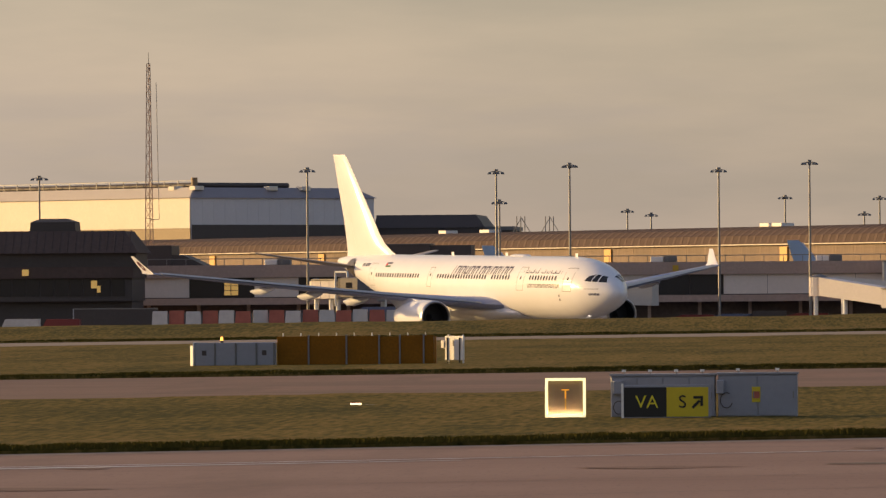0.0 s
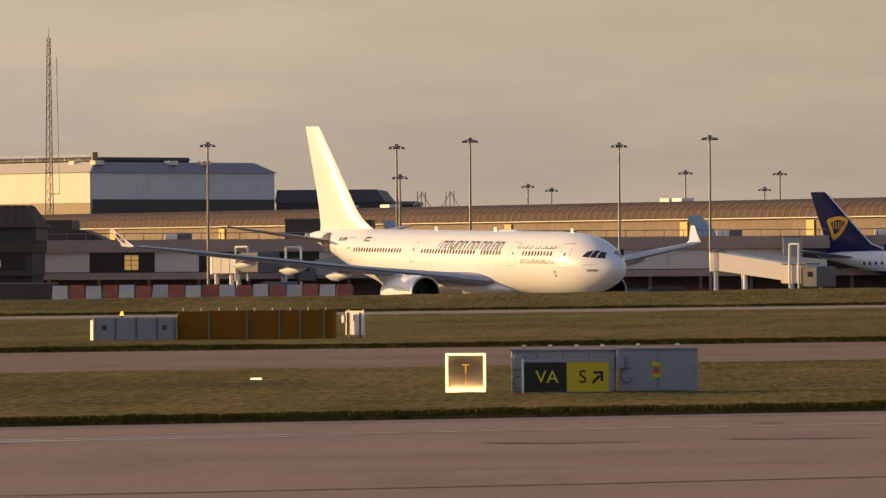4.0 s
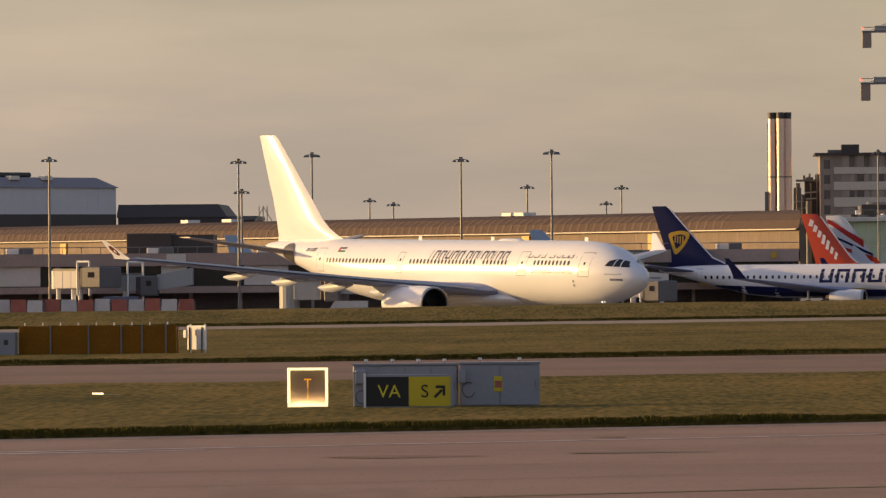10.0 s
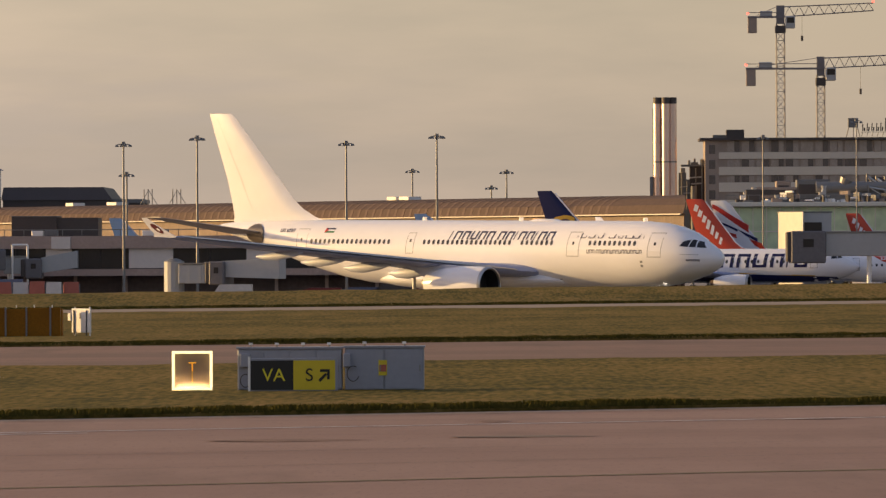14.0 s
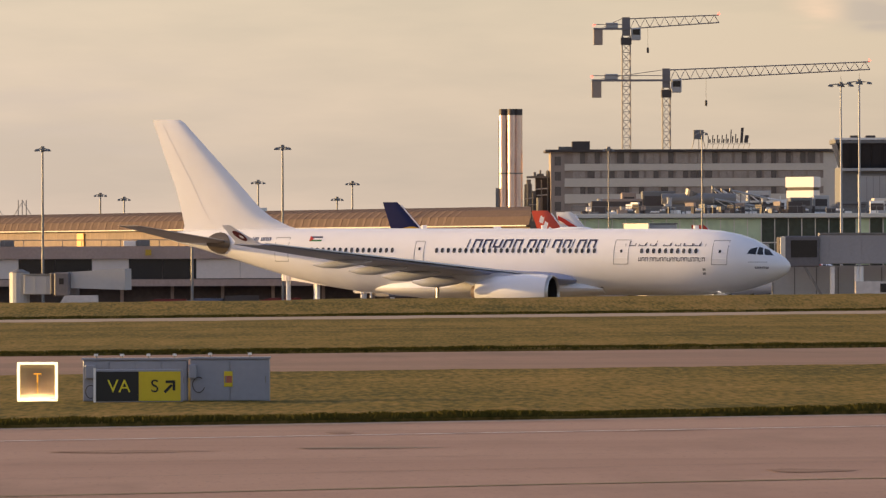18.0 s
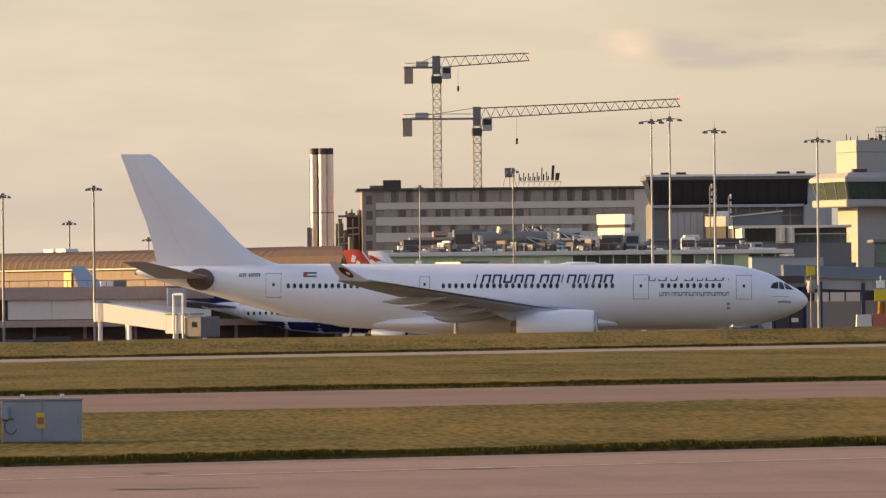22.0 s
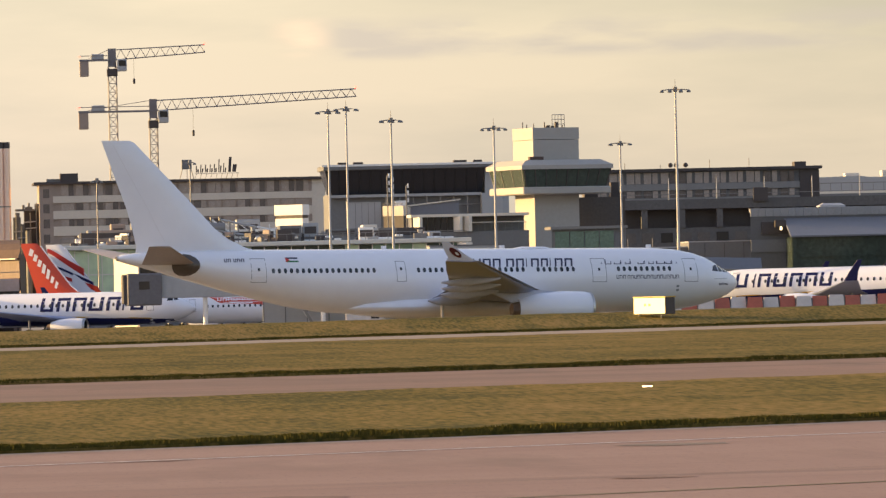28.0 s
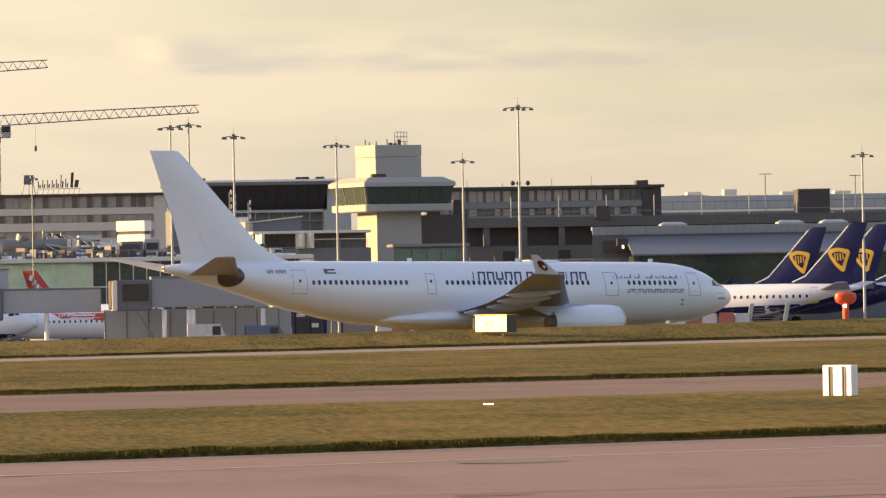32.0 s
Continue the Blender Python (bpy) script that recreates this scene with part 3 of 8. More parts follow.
def big_airliner():
    """The white twin-engined wide-body; its origin is 28 m behind the nose, on the ground."""
    top = thing("taxiing_airliner", Matrix.Identity(4), "white wide-body twin-engined jet airliner taxiing, dark blue lettering", "airplane")
    R = 28.0
    tab = [(0, 4.85, 4.79, 0.03), (0.12, 5.14, 4.48, 0.32), (0.4, 5.45, 4.18, 0.66), (1.0, 5.86, 3.80, 1.14), (1.8, 6.26, 3.44, 1.60), (2.5, 6.72, 3.22, 1.92),
           (3.3, 7.13, 2.98, 2.22), (4.5, 7.52, 2.70, 2.50), (6, 7.80, 2.50, 2.69), (8, 7.95, 2.37, 2.80), (10, 7.97, 2.33, 2.82), (20, 7.97, 2.33, 2.82), (36, 7.97, 2.33, 2.82),
           (39, 7.97, 2.50, 2.80), (42, 7.97, 2.95, 2.72), (45, 7.97, 3.62, 2.52), (48, 7.95, 4.42, 2.18), (51, 7.91, 5.28, 1.72), (54, 7.83, 6.10, 1.18), (56, 7.72, 6.62, 0.75), (57.2, 7.58, 6.95, 0.42), (57.5, 7.45, 7.10, 0.26)]
    hull = Hull([(R - x, a, b, w) for x, a, b, w in tab])
    body = part("fuselage", hull.mesh(36), M_WHITE, top, smooth=True)
    # belly fairing
    part("belly_fairing", loft([ring(R - x, t, b, w) for x, t, b, w in ((16.2, 3.4, 2.36, 1.7), (17.4, 3.6, 2.28, 2.2), (19, 3.85, 2.1, 2.62), (21, 4.0, 1.9, 2.95), (27, 4.05, 1.8, 3.08), (32, 3.9, 1.9, 3.0), (35.5, 3.6, 2.2, 2.3), (38.5, 3.1, 2.6, 0.8))]),
         M_WHITE, body, smooth=True)
    for s in (-1, 1):
        # wing
        w = wing_shape([(2.2, R - 18.2, 11.6, 3.55, 0.075), (5.0, R - 20.0, 10.3, 3.75, 0.07), (9.4, R - 22.9, 8.1, 4.25, 0.065), (16, R - 27.2, 5.9, 5.0, 0.06), (23, R - 31.7, 4.2, 5.85, 0.055), (29.0, R - 35.5, 2.7, 6.60, 0.05)])
        wl = wing_shape([(0.0, R - 35.5, 2.65, 0, 0.035), (0.3, R - 36.0, 2.0, 0, 0.03), (0.9, R - 36.95, 1.45, 0, 0.025), (1.8, R - 38.2, 0.65, 0, 0.02)])
        turn = Matrix.Translation((0, -28.95, 6.6)) @ Matrix.Rotation(radians(-62), 4, "X")
        bmesh.ops.transform(wl, matrix=turn, verts=wl.verts)
        fl = [(6.6, 3.80, 31.5, 0.31), (11.6, 4.28, 32.2, 0.27), (15.6, 4.78, 33.5, 0.24), (19.6, 5.28, 35.0, 0.21)]
        slat = loft([[(R - (18.05 + (y - 2.2) * 0.644), -y, 3.62 + (y - 2.2) * 0.1146 - 0.04), (R - (18.75 + (y - 2.2) * 0.644), -y, 3.62 + (y - 2.2) * 0.1146 + 0.20 - 0.003 * y),
                      (R - (18.75 + (y - 2.2) * 0.644), -y, 3.62 + (y - 2.2) * 0.1146 - 0.13 + 0.003 * y)] for y in (4.0, 10, 16, 22, 28.4)])
        meshes = [("wing", w, M_WING), ("winglet", wl, M_LET), ("leading_edge", slat, M_METAL)]
        wing_ob = None
        for nm, bm, ma in meshes:
            if s > 0:
                mirror_y(bm)
            o = part(nm, bm, ma, wing_ob or top, smooth=True)
            wing_ob = wing_ob or o
        for y, z, xe, r in fl:
            b = loft([[(R - xa, s * (y + rr * math.sin(a)), z + dz + rr * 1.5 * math.cos(a)) for a in [k * math.pi / 6 for k in range(12)]]
                      for xa, rr, dz in ((xe - 5.2, r * 0.3, -0.05), (xe - 4.0, r * 0.8, -0.18), (xe - 2.2, r * 1.1, -0.34), (xe - 0.8, r * 0.75, -0.42), (xe + 0.1, 0.05, -0.38))])
            part("flap_fairing", b, M_FAIR, wing_ob, "pale canoe-shaped fairing", smooth=True)
        if s < 0:
            # winglet emblem, a plain maroon oval
            em_ob = None
            for nm, ma, ux, uy, cx, cy, h in (("emblem", M_MAROON, 0.72, 0.33, 37.45, 0.80, 0.05), ("emblem_heart", M_WHITE, 0.22, 0.12, 37.3, 0.72, 0.06)):
                em = loft([[(R - cx - ux * math.cos(a) * 0.8 + uy * math.sin(a) * 0.5, -(cy + ux * math.cos(a) * 0.6 + uy * math.sin(a) * 0.6), z) for a in [k * math.pi / 10 for k in range(20)]] for z in (-h, h)])
                bmesh.ops.transform(em, matrix=turn, verts=em.verts)
                em_ob = part(nm, em, ma, em_ob or wing_ob, "plain maroon oval emblem" if em_ob is None else "white spot")
        # engine, pylon
        nacelle(top, s * 9.37, R - 17.75, 6.7, 1.52, 2.60, M_WHITE)
        part("pylon", loft([[(R - x, s * (9.37 + d), z) for x, z in ((19.0, 3.95), (22.5, 4.25), (27.0, 4.1), (25.0, 3.2), (20.5, 3.4))] for d in (-0.22, 0.22)]), M_FAIR, top)
        # tailplane
        hs = wing_shape([(0.9, R - 50.7, 4.9, 6.72, 0.05), (9.6, R - 55.8, 1.9, 8.15, 0.045)])
        if s > 0:
            mirror_y(hs)
        ho = part("tailplane", hs, M_STAB, top, smooth=True)
        oval = [(51.85 + 1.2 * u, 0.96 * math.sqrt(max(0.02, 1 - u * u))) for u in (-1, -0.93, -0.75, -0.4, 0, 0.4, 0.75, 0.93, 1)]
        part("tailplane_root", loft([[(R - x, s * (hull.side(R - x, 6.66 + h * math.cos(k * math.pi / 9)) + 0.09), 6.66 + h * math.cos(k * math.pi / 9)) for k in range(10)] for x, h in oval], close=False, caps=False),
             M_ROOT, ho, "worn dark brown oval root panel", smooth=True)
        for gy in (5.3,):
            undercarriage(top, R - 29.8, s * gy, 0.7, 0.7, 3.6, (-0.99, 0.99))
        # doors
        for x0, x1, z0, z1 in ((4.75, 6.1, 4.93, 7.0), (13.5, 14.85, 4.95, 7.04), (44.85, 46.2, 5.1, 7.2), (32.15, 33.05, 5.1, 6.9)):
            d = part("cabin_door", hull.rect(R - x1, R - x0, z0, z1, side=s, out=0.006), M_WHITE, top)
            part("door_seam", hull.frame_lines(R - x1, R - x0, z0, z1, 0.05, s, 0.012), M_SEAM, d)
            part("door_window", hull.rect(R - (x0 + x1) / 2 - 0.1, R - (x0 + x1) / 2 + 0.1, z0 + 1.0, z0 + 1.25, side=s, out=0.014), M_GLASS, d)
        # cabin windows
        rows = [(44.25, 35.1, 18), (31.0, 21.3, 19), (19.9, 16.6, 7), (12.35, 7.5, 10)]
        for a, b, n in rows:
            for k in range(n):
                x = R - (a + (b - a) * k / (n - 1))
                part("cabin_window", hull.oval(x, 6.10, 0.145, 0.21, s, 0.016), M_PORT, body)
        # cockpit windows
        for c in ([(1.20, 5.74), (1.86, 5.78), (2.08, 6.34), (1.78, 6.23)], [(1.95, 5.79), (2.42, 5.82), (2.44, 6.44), (2.17, 6.38)], [(2.50, 5.82), (3.18, 5.88), (2.98, 6.30), (2.52, 6.44)]):
            part("cockpit_window", hull.decal([(R - x, z) for x, z in c], side=s, out=0.014), M_GLASS, body)
    # fin
    fin = []
    for z, xl, ch, th in ((7.75, 44.6, 11.3, 0.02), (8.2, 46.0, 9.8, 0.035), (8.9, 47.5, 8.45, 0.05), (9.8, 48.7, 7.45, 0.055), (11.5, 50.3, 6.35, 0.055), (14.5, 53.25, 4.55, 0.055), (17.1, 55.8, 2.95, 0.055), (17.38, 56.25, 2.6, 0.03)):
        fin.append([(R - xl - ch * k, sgn * th * ch * (math.sqrt(k) * (1 - k) * 2.2), z) for k, sgn in [(i / 8, 1) for i in range(9)] + [(i / 8, -1) for i in range(7, 0, -1)]])
    fin_ob = part("fin", loft(fin), M_WHITE, top, smooth=True)
    # the rudder's hinge line
    for s in (-1, 1):
        hinge = bmesh.new()
        rows = []
        for z, xl, ch in ((8.6, 46.9, 9.0), (9.8, 48.7, 7.45), (11.5, 50.3, 6.35), (14.5, 53.25, 4.55), (17.0, 55.7, 3.0)):
            y = s * (0.055 * ch * math.sqrt(0.7) * 0.3 * 2.2 + 0.012)
            rows.append([hinge.verts.new((R - xl - ch * 0.7 - d, y, z)) for d in (0, 0.07)])
        for a, b in zip(rows, rows[1:]):
            hinge.faces.new((a[0], a[1], b[1], b[0]))
        part("rudder_seam", hinge, M_HINGE, fin_ob, "thin grey hinge line")
    # lettering as bars, flag, small markings, on both sides
    for s in (-1, 1):
        j = [0.55, 1, 1, 1, 1, 1, 0.35, 1, 1, 0.5, 1, 0.9, 0.5, 1, 1]
        word_bars(hull, R - 28.3, R - 16.45, 6.34, 7.06, j, 0.22, 0.23, side=s, out=0.016, parent=top, ink=M_INK)
        a = [0.5, 0.8, 0.3, 0.9, 0.5, 0.7, 0.6, 0.3, 0.9, 0.5, 0.7, 0.3, 1.2, 0.8, 0.6, 0.5]
        word_bars(hull, R - 13.9, R - 6.4, 6.50, 6.95, a, 0.1, 0.16, side=s, out=0.016, parent=top, ink=M_INK, script=True)
        tagged(part("address_line", word_bars(hull, R - 12.6, R - 6.6, 5.22, 5.56, [0.8, 0.8, 0.8, 0.3] + [0.8] * 16, 0.0, 0.2, side=s), M_INK, top, "thin dark bars"), kind="stuff")
        tagged(part("registration_marking", word_bars(hull, R - 48.5, R - 46.65, 6.88, 7.18, [0.7, 0.7, 0.4, 0.7, 0.8, 0.8], 0.1, 0.3, side=s), M_INK, top), kind="stuff")
        for k, (z0, z1, m) in enumerate(((7.13, 7.27, M_INK), (6.99, 7.13, M_WHITE), (6.85, 6.99, M_GREENP))):
            part("flag_band", hull.rect(R - 43.0, R - 41.85, z0, z1, side=s, out=0.012), m, top)
        part("flag_hoist", hull.decal([(R - 43.0, 6.85), (R - 42.6, 7.05), (R - 42.61, 7.07), (R - 43.0, 7.27)], side=s, out=0.018), M_RED, top)
        for x, z in ((6.75, 4.45), (6.75, 4.1)):
            part("vent", hull.rect(R - x - 0.13, R - x + 0.13, z, z + 0.2, side=s), M_SEAM, top)
        for x in (18.2, 19.2, 20.2):
            part("drain", hull.rect(R - x + 2 - 0.12, R - x + 2 + 0.12, 2.95, 3.05, side=s), M_SEAM, top)
        tagged(part("name_line", word_bars(hull, R - 2.5, R - 1.4, 4.62, 4.80, [0.7] * 4, 0, 0.35, side=s), M_INK, top), kind="stuff")
        tagged(part("small_print", word_bars(hull, R - 3.0, R - 1.5, 5.14, 5.22, [0.6] * 9, 0, 0.45, side=s), M_INK, top), kind="stuff")
    cone = part("exhaust_ring", tube((R - 57.42, 0, 7.27), (R - 57.62, 0, 7.27), 0.25, 0.22, n=16), M_METAL, top, "small metal exhaust ring at the tail")
    part("exhaust_hole", tube((R - 57.60, 0, 7.27), (R - 57.64, 0, 7.27), 0.16, n=14), M_DARK, cone)
    for x in (8.2, 22.0, 33.0):
        part("antenna", loft([[(R - x - a, y, z) for a, y in ((0, 0), (0.35, 0.04), (0.5, 0), (0.35, -0.04))] for z, a0 in ((7.9, 0), (8.25, 0))]), M_WHITE, top)
    part("satcom_fairing", loft([ring(R - x, t, 7.8, w, 12) for x, t, w in ((17.5, 7.9, 0.2), (18.3, 8.12, 0.5), (20.5, 8.12, 0.5), (21.6, 7.9, 0.2))]), M_WHITE, top, smooth=True)
    undercarriage(top, R - 6.7, 0, 0.52, 0.36, 2.6, (0,))
    M_TAXIL = mat("lit_taxi_lamp", (1.0, 0.92, 0.75), 0.4, vary=0.02, emit=9.0)
    for s in (-0.16, 0.16):
        part("taxi_light", tube((R - 6.45, s, 1.75), (R - 6.35, s, 1.75), 0.11, n=10), M_TAXIL, top, "lit taxi lamp on the nose leg")
    return top


airliner = big_airliner()


# ---- parked airliners ----
def rounded(points):
    """A closed outline with its corners cut twice."""
    for _ in range(2):
        points = [(p[0] * (1 - w) + q[0] * w, p[1] * (1 - w) + q[1] * w) for p, q in zip(points, points[1:] + points[:1]) for w in (0.2, 0.8)]
    return points


def small_airliner(m, label, paint, belly, fin_paint, logo, stretch=1.0, bars=None, side=-1, tip_paint=None, nose_only=False, slim=False, fin_bars=None, windows=True, crown=None):
    """A parked single-aisle jet, nose along +x, origin on the ground 20 m behind the nose."""
    top = thing("parked_airliner", m, label, "airplane")
    R = 20.0
    tab = [(0, 3.25, 3.15, 0.05), (0.5, 3.75, 2.65, 0.6), (1.3, 4.2, 2.2, 1.05), (2.2, 4.75, 1.85, 1.42), (3.4, 5.1, 1.55, 1.70), (5, 5.3, 1.38, 1.85), (8, 5.35, 1.35, 1.88),
           (24, 5.35, 1.35, 1.88), (28, 5.35, 1.75, 1.80), (32, 5.35, 2.75, 1.45), (36, 5.25, 3.8, 0.85), (38.6, 5.0, 4.45, 0.35), (39.2, 4.85, 4.6, 0.12)]
    if nose_only:
        tab = [r for r in tab if r[0] <= 24]
    hull = Hull([(R - x, a, b, w) for x, a, b, w in tab])
    bm = hull.mesh(24)
    body = part("fuselage", bm, paint, top, smooth=True)
    rise = lambda x: 1.95 + x * 0.031
    if belly is not paint:
        for s in (-1, 1):
            bb = bmesh.new()
            for k in range(16):
                a, b = 2.5 + 2.1 * k, 4.6 + 2.1 * k
                za, zb = hull.at(R - a)[1] + 0.01, hull.at(R - b)[1] + 0.01
                if rise(b) > zb + 0.05:
                    hull.decal([(R - b, zb), (R - a, za), (R - a, rise(a)), (R - b, rise(b))], side=s, n=6, out=0.015, bm=bb)
            bmesh.ops.remove_doubles(bb, verts=bb.verts[:], dist=0.003)
            part("belly_band", bb, belly, body, "dark belly paint", smooth=True)
    if logo is not None and not nose_only:
        for s in (-1, 1):
            part("cheat_line", hull.decal([(R - 34, rise(34)), (R - 5, rise(5)), (R - 5, rise(5) + 0.1), (R - 34, rise(34) + 0.22)], side=s, n=2, out=0.025), logo, body)
    if crown:
        for s in (-1, 1):
            part("crown_band", hull.decal([(R - 23.5, 3.2), (R - 9.0, 4.3), (R - 7.4, 5.28), (R - 23.5, 5.28)], side=s, n=6), crown, body, "orange upper fuselage band")
    xs = [x for x in np.arange(7.2, 33.0 if not nose_only else 22.0, 0.78)] if windows else []
    for x in xs:
        part("cabin_window", hull.oval(R - x, 3.85, 0.15, 0.21, side, 0.016), M_PORT, body)
    for x0, x1, z0, z1 in ((4.6, 5.5, 3.05, 4.9), (33.4, 34.2, 3.2, 4.9)):
        if not nose_only or x0 < 20:
            part("door_seam", hull.frame_lines(R - x1, R - x0, z0, z1, 0.06, side), M_SEAM, body)
    for s in (-1, 1):
        for c in ([(1.85, 4.25), (2.3, 4.2), (2.5, 4.72), (2.2, 4.6)], [(2.4, 4.18), (3.1, 4.15), (3.0, 4.75), (2.6, 4.72)]):
            part("cockpit_window", hull.decal([(R - x, z) for x, z in c], side=s, out=0.014), M_GLASS, body)
    if bars:
        x0, x1, z0, z1, widths, ink = bars
        word_bars(hull, R - x1, R - x0, z0, z1, widths, 0.12 if side < 0 else -0.12, 0.25, side=side, out=0.02, parent=top, ink=ink)
    undercarriage(top, R - 4.0, 0, 0.4, 0.25, 1.7, (0,))
    if nose_only:
        top.scale = (stretch,) * 3
        return top
    for s in (-1, 1):
        w = wing_shape([(1.5, R - 13.6, 7.6, 2.1, 0.075), (5.2, R - 16.2, 5.2, 2.5, 0.065), (16.6, R - 22.6, 1.6, 3.7, 0.05)])
        wl = wing_shape([(0, R - 22.5, 1.6, 0, 0.05), (1.0, R - 23.2, 1.1, 0, 0.05), (2.5, R - 24.4, 0.55, 0, 0.05)])
        bmesh.ops.transform(wl, matrix=Matrix.Translation((0, -16.6, 3.7)) @ Matrix.Rotation(radians(-72), 4, "X"), verts=wl.verts)
        hs = wing_shape([(0.6, R - 34.2, 3.9, 4.55, 0.05), (7.0, R - 38.0, 1.3, 5.4, 0.045)])
        if s > 0:
            for b in (w, wl, hs):
                mirror_y(b)
        wo = part("wing", w, M_WING, top, smooth=True)
        part("winglet", wl, tip_paint or fin_paint, wo, smooth=True)
        part("tailplane", hs, M_WING, top, smooth=True)
        nacelle(top, s * 4.9, R - 12.0, 4.2, 1.0, 1.35, paint)
        undercarriage(top, R - 19.6, s * 2.9, 0.55, 0.3, 2.2, (0,))
    fin = []
    low = ((5.0, 30.6, 7.6, 0.015), (5.5, 32.6, 5.5, 0.04), (6.2, 33.5, 4.8, 0.05), (9.0, 35.7, 3.5, 0.05), (11.4, 37.5, 2.5, 0.05), (11.75, 37.9, 2.1, 0.03))
    for z, xl, ch, th in low if slim else ((5.0, 27.6, 10.5, 0.015), (5.5, 31.0, 7.0, 0.04), (6.2, 32.6, 5.5, 0.05), (9.2, 35.4, 3.7, 0.05), (12.0, 37.9, 2.1, 0.05), (12.35, 38.3, 1.75, 0.03)):
        fin.append([(R - xl - ch * k, sg * th * ch * math.sqrt(k) * (1 - k) * 2.2, z) for k, sg in [(i / 6, 1) for i in range(7)] + [(i / 6, -1) for i in range(5, 0, -1)]])
    fo = part("fin", loft(fin), fin_paint, top, smooth=True)
    # pale tube added along the leading edge to draw its sunlit line
    edge = bmesh.new()
    line = [(xl - 0.1, z) for z, xl, ch, th in low[1:5]] if slim else [(30.9, 5.5), (32.5, 6.2), (35.3, 9.2), (37.8, 12.0)]
    for (xa, za), (xb, zb) in zip(line, line[1:]):
        tube((R - xa, 0, za), (R - xb, 0, zb), 0.085, n=6, bm=edge)
    part("fin_sun_line", edge, M_LET, fo, "pale strip for the sunlit leading edge")
    if logo is not None:
        for s in (-1, 1):
            bm = bmesh.new()
            cx, cz = R - 36.9, 8.25
            outer = rounded([(1.8, 0.85), (0.6, 1.25), (-1.2, 0.9), (-0.75, -0.3), (-0.3, -1.9), (0.95, -0.7)])
            inner = rounded([(1.25, 0.5), (0.5, 0.8), (-0.65, 0.5), (-0.35, -0.25), (-0.12, -1.1), (0.65, -0.4)])
            o = [bm.verts.new((cx + a, s * 0.19, cz + b)) for a, b in outer]
            i = [bm.verts.new((cx + a, s * 0.21, cz + b)) for a, b in inner]
            for k in range(len(o)):
                bm.faces.new((o[k], o[(k + 1) % len(o)], i[(k + 1) % len(o)], i[k]))
            for k in range(4):
                v = [bm.verts.new((cx + 0.72 - 0.32 * k + a, s * 0.21, cz + b)) for a, b in ((-0.07, -0.5 + 0.1 * k), (0.07, -0.5 + 0.1 * k), (0.12, 0.55), (-0.02, 0.55))]
                bm.faces.new(v)
            part("fin_emblem", bm, logo, fo, "plain yellow emblem shape")
    if fin_bars:
        for s in (-1, 1):
            for k in range(7):
                bm = bmesh.new()
                t = k / 6
                x, z, w, h = R - 38.75 + 3.3 * t, 10.7 - 4.2 * t, 0.5 - 0.03 * k, 0.85 + (0.35 if k in (3, 4) else 0)
                v = [bm.verts.new((x + a, s * 0.2, z + b)) for a, b in ((-w / 2, -h / 2), (w / 2, -h / 2 - 0.2), (w / 2 + 0.25, h / 2 - 0.3), (-w / 2 + 0.25, h / 2))]
                bm.faces.new(v)
                part("fin_bar", bm, fin_bars, fo)
    if stretch != 1.0:
        top.scale = (stretch,) * 3
    return top


M_ORJET = mat("orange_red_paint", (0.50, 0.05, 0.022), 0.4, vary=0.05, scale=2)
M_GOLD = mat("gold_paint", (0.55, 0.33, 0.03), 0.4, vary=0.05)
M_SKYB = mat("light_blue_paint", (0.30, 0.42, 0.58), 0.4, vary=0.05)
R7 = [1, 1, 1, 1.1, 1, 0.5, 1]


def parked():
    def at(x, y, turn):
        return pose(x, y, apron_z(x), 0, 0, turn)
    small_airliner(at(20.2, 800, -20), "parked white and navy jet, yellow emblem on navy fin", M_WHITE, M_NAVY, M_NAVY, M_GOLD, bars=(5.5, 18.6, 3.15, 4.75, R7, M_NAVY))
    small_airliner(at(117.2, 790, 156), "parked white and navy jet beside boarding steps", M_WHITE, M_NAVY, M_NAVY, M_GOLD, bars=(4.6, 16.8, 3.15, 4.75, R7, M_NAVY), side=1)
    small_airliner(at(120.2, 837, 156), "navy-finned parked jet behind another", M_NAVY, M_NAVY, M_NAVY, M_GOLD, side=1)
    small_airliner(at(125.6, 822, 156), "parked jet with navy fin and yellow emblem", M_NAVY, M_NAVY, M_NAVY, M_GOLD, side=1)
    small_airliner(at(138.8, 857, 156), "navy-finned jet parked at the row's end", M_NAVY, M_NAVY, M_NAVY, M_GOLD, side=1)
    small_airliner(at(38.1, 834, -20), "parked white jet with orange-red fin", M_WHITE, M_WHITE, M_ORJET, None, fin_bars=M_WHITE, tip_paint=M_ORJET, stretch=0.97, slim=True)
    small_airliner(at(42.0, 866, -20), "parked white jet, fin with red and blue waves", M_WHITE, M_NAVY, M_WHITE, None, stretch=0.97, slim=True)
    small_airliner(at(50.6, 795, 180), "white jet nose with orange upper band beside pier", M_WHITE, M_WHITE, M_ORJET, None, side=1, nose_only=True, stretch=0.8, bars=(8.5, 14.0, 4.62, 5.0, [1] * 7, M_WHITE), crown=M_ORJET)
    small_airliner(at(55.0, 842, -20), "parked white jet, orange-red fin by the glazed terminal", M_WHITE, M_WHITE, M_ORJET, None, fin_bars=M_WHITE, tip_paint=M_ORJET, stretch=0.8, slim=True)
    for x, d in ((2.4, 852), (-36.0, 852)):
        small_airliner(at(x, d, 0), "parked jet, light blue fin above the pier", M_WHITE, M_WHITE, M_SKYB, None, stretch=0.82, windows=False)


parked()


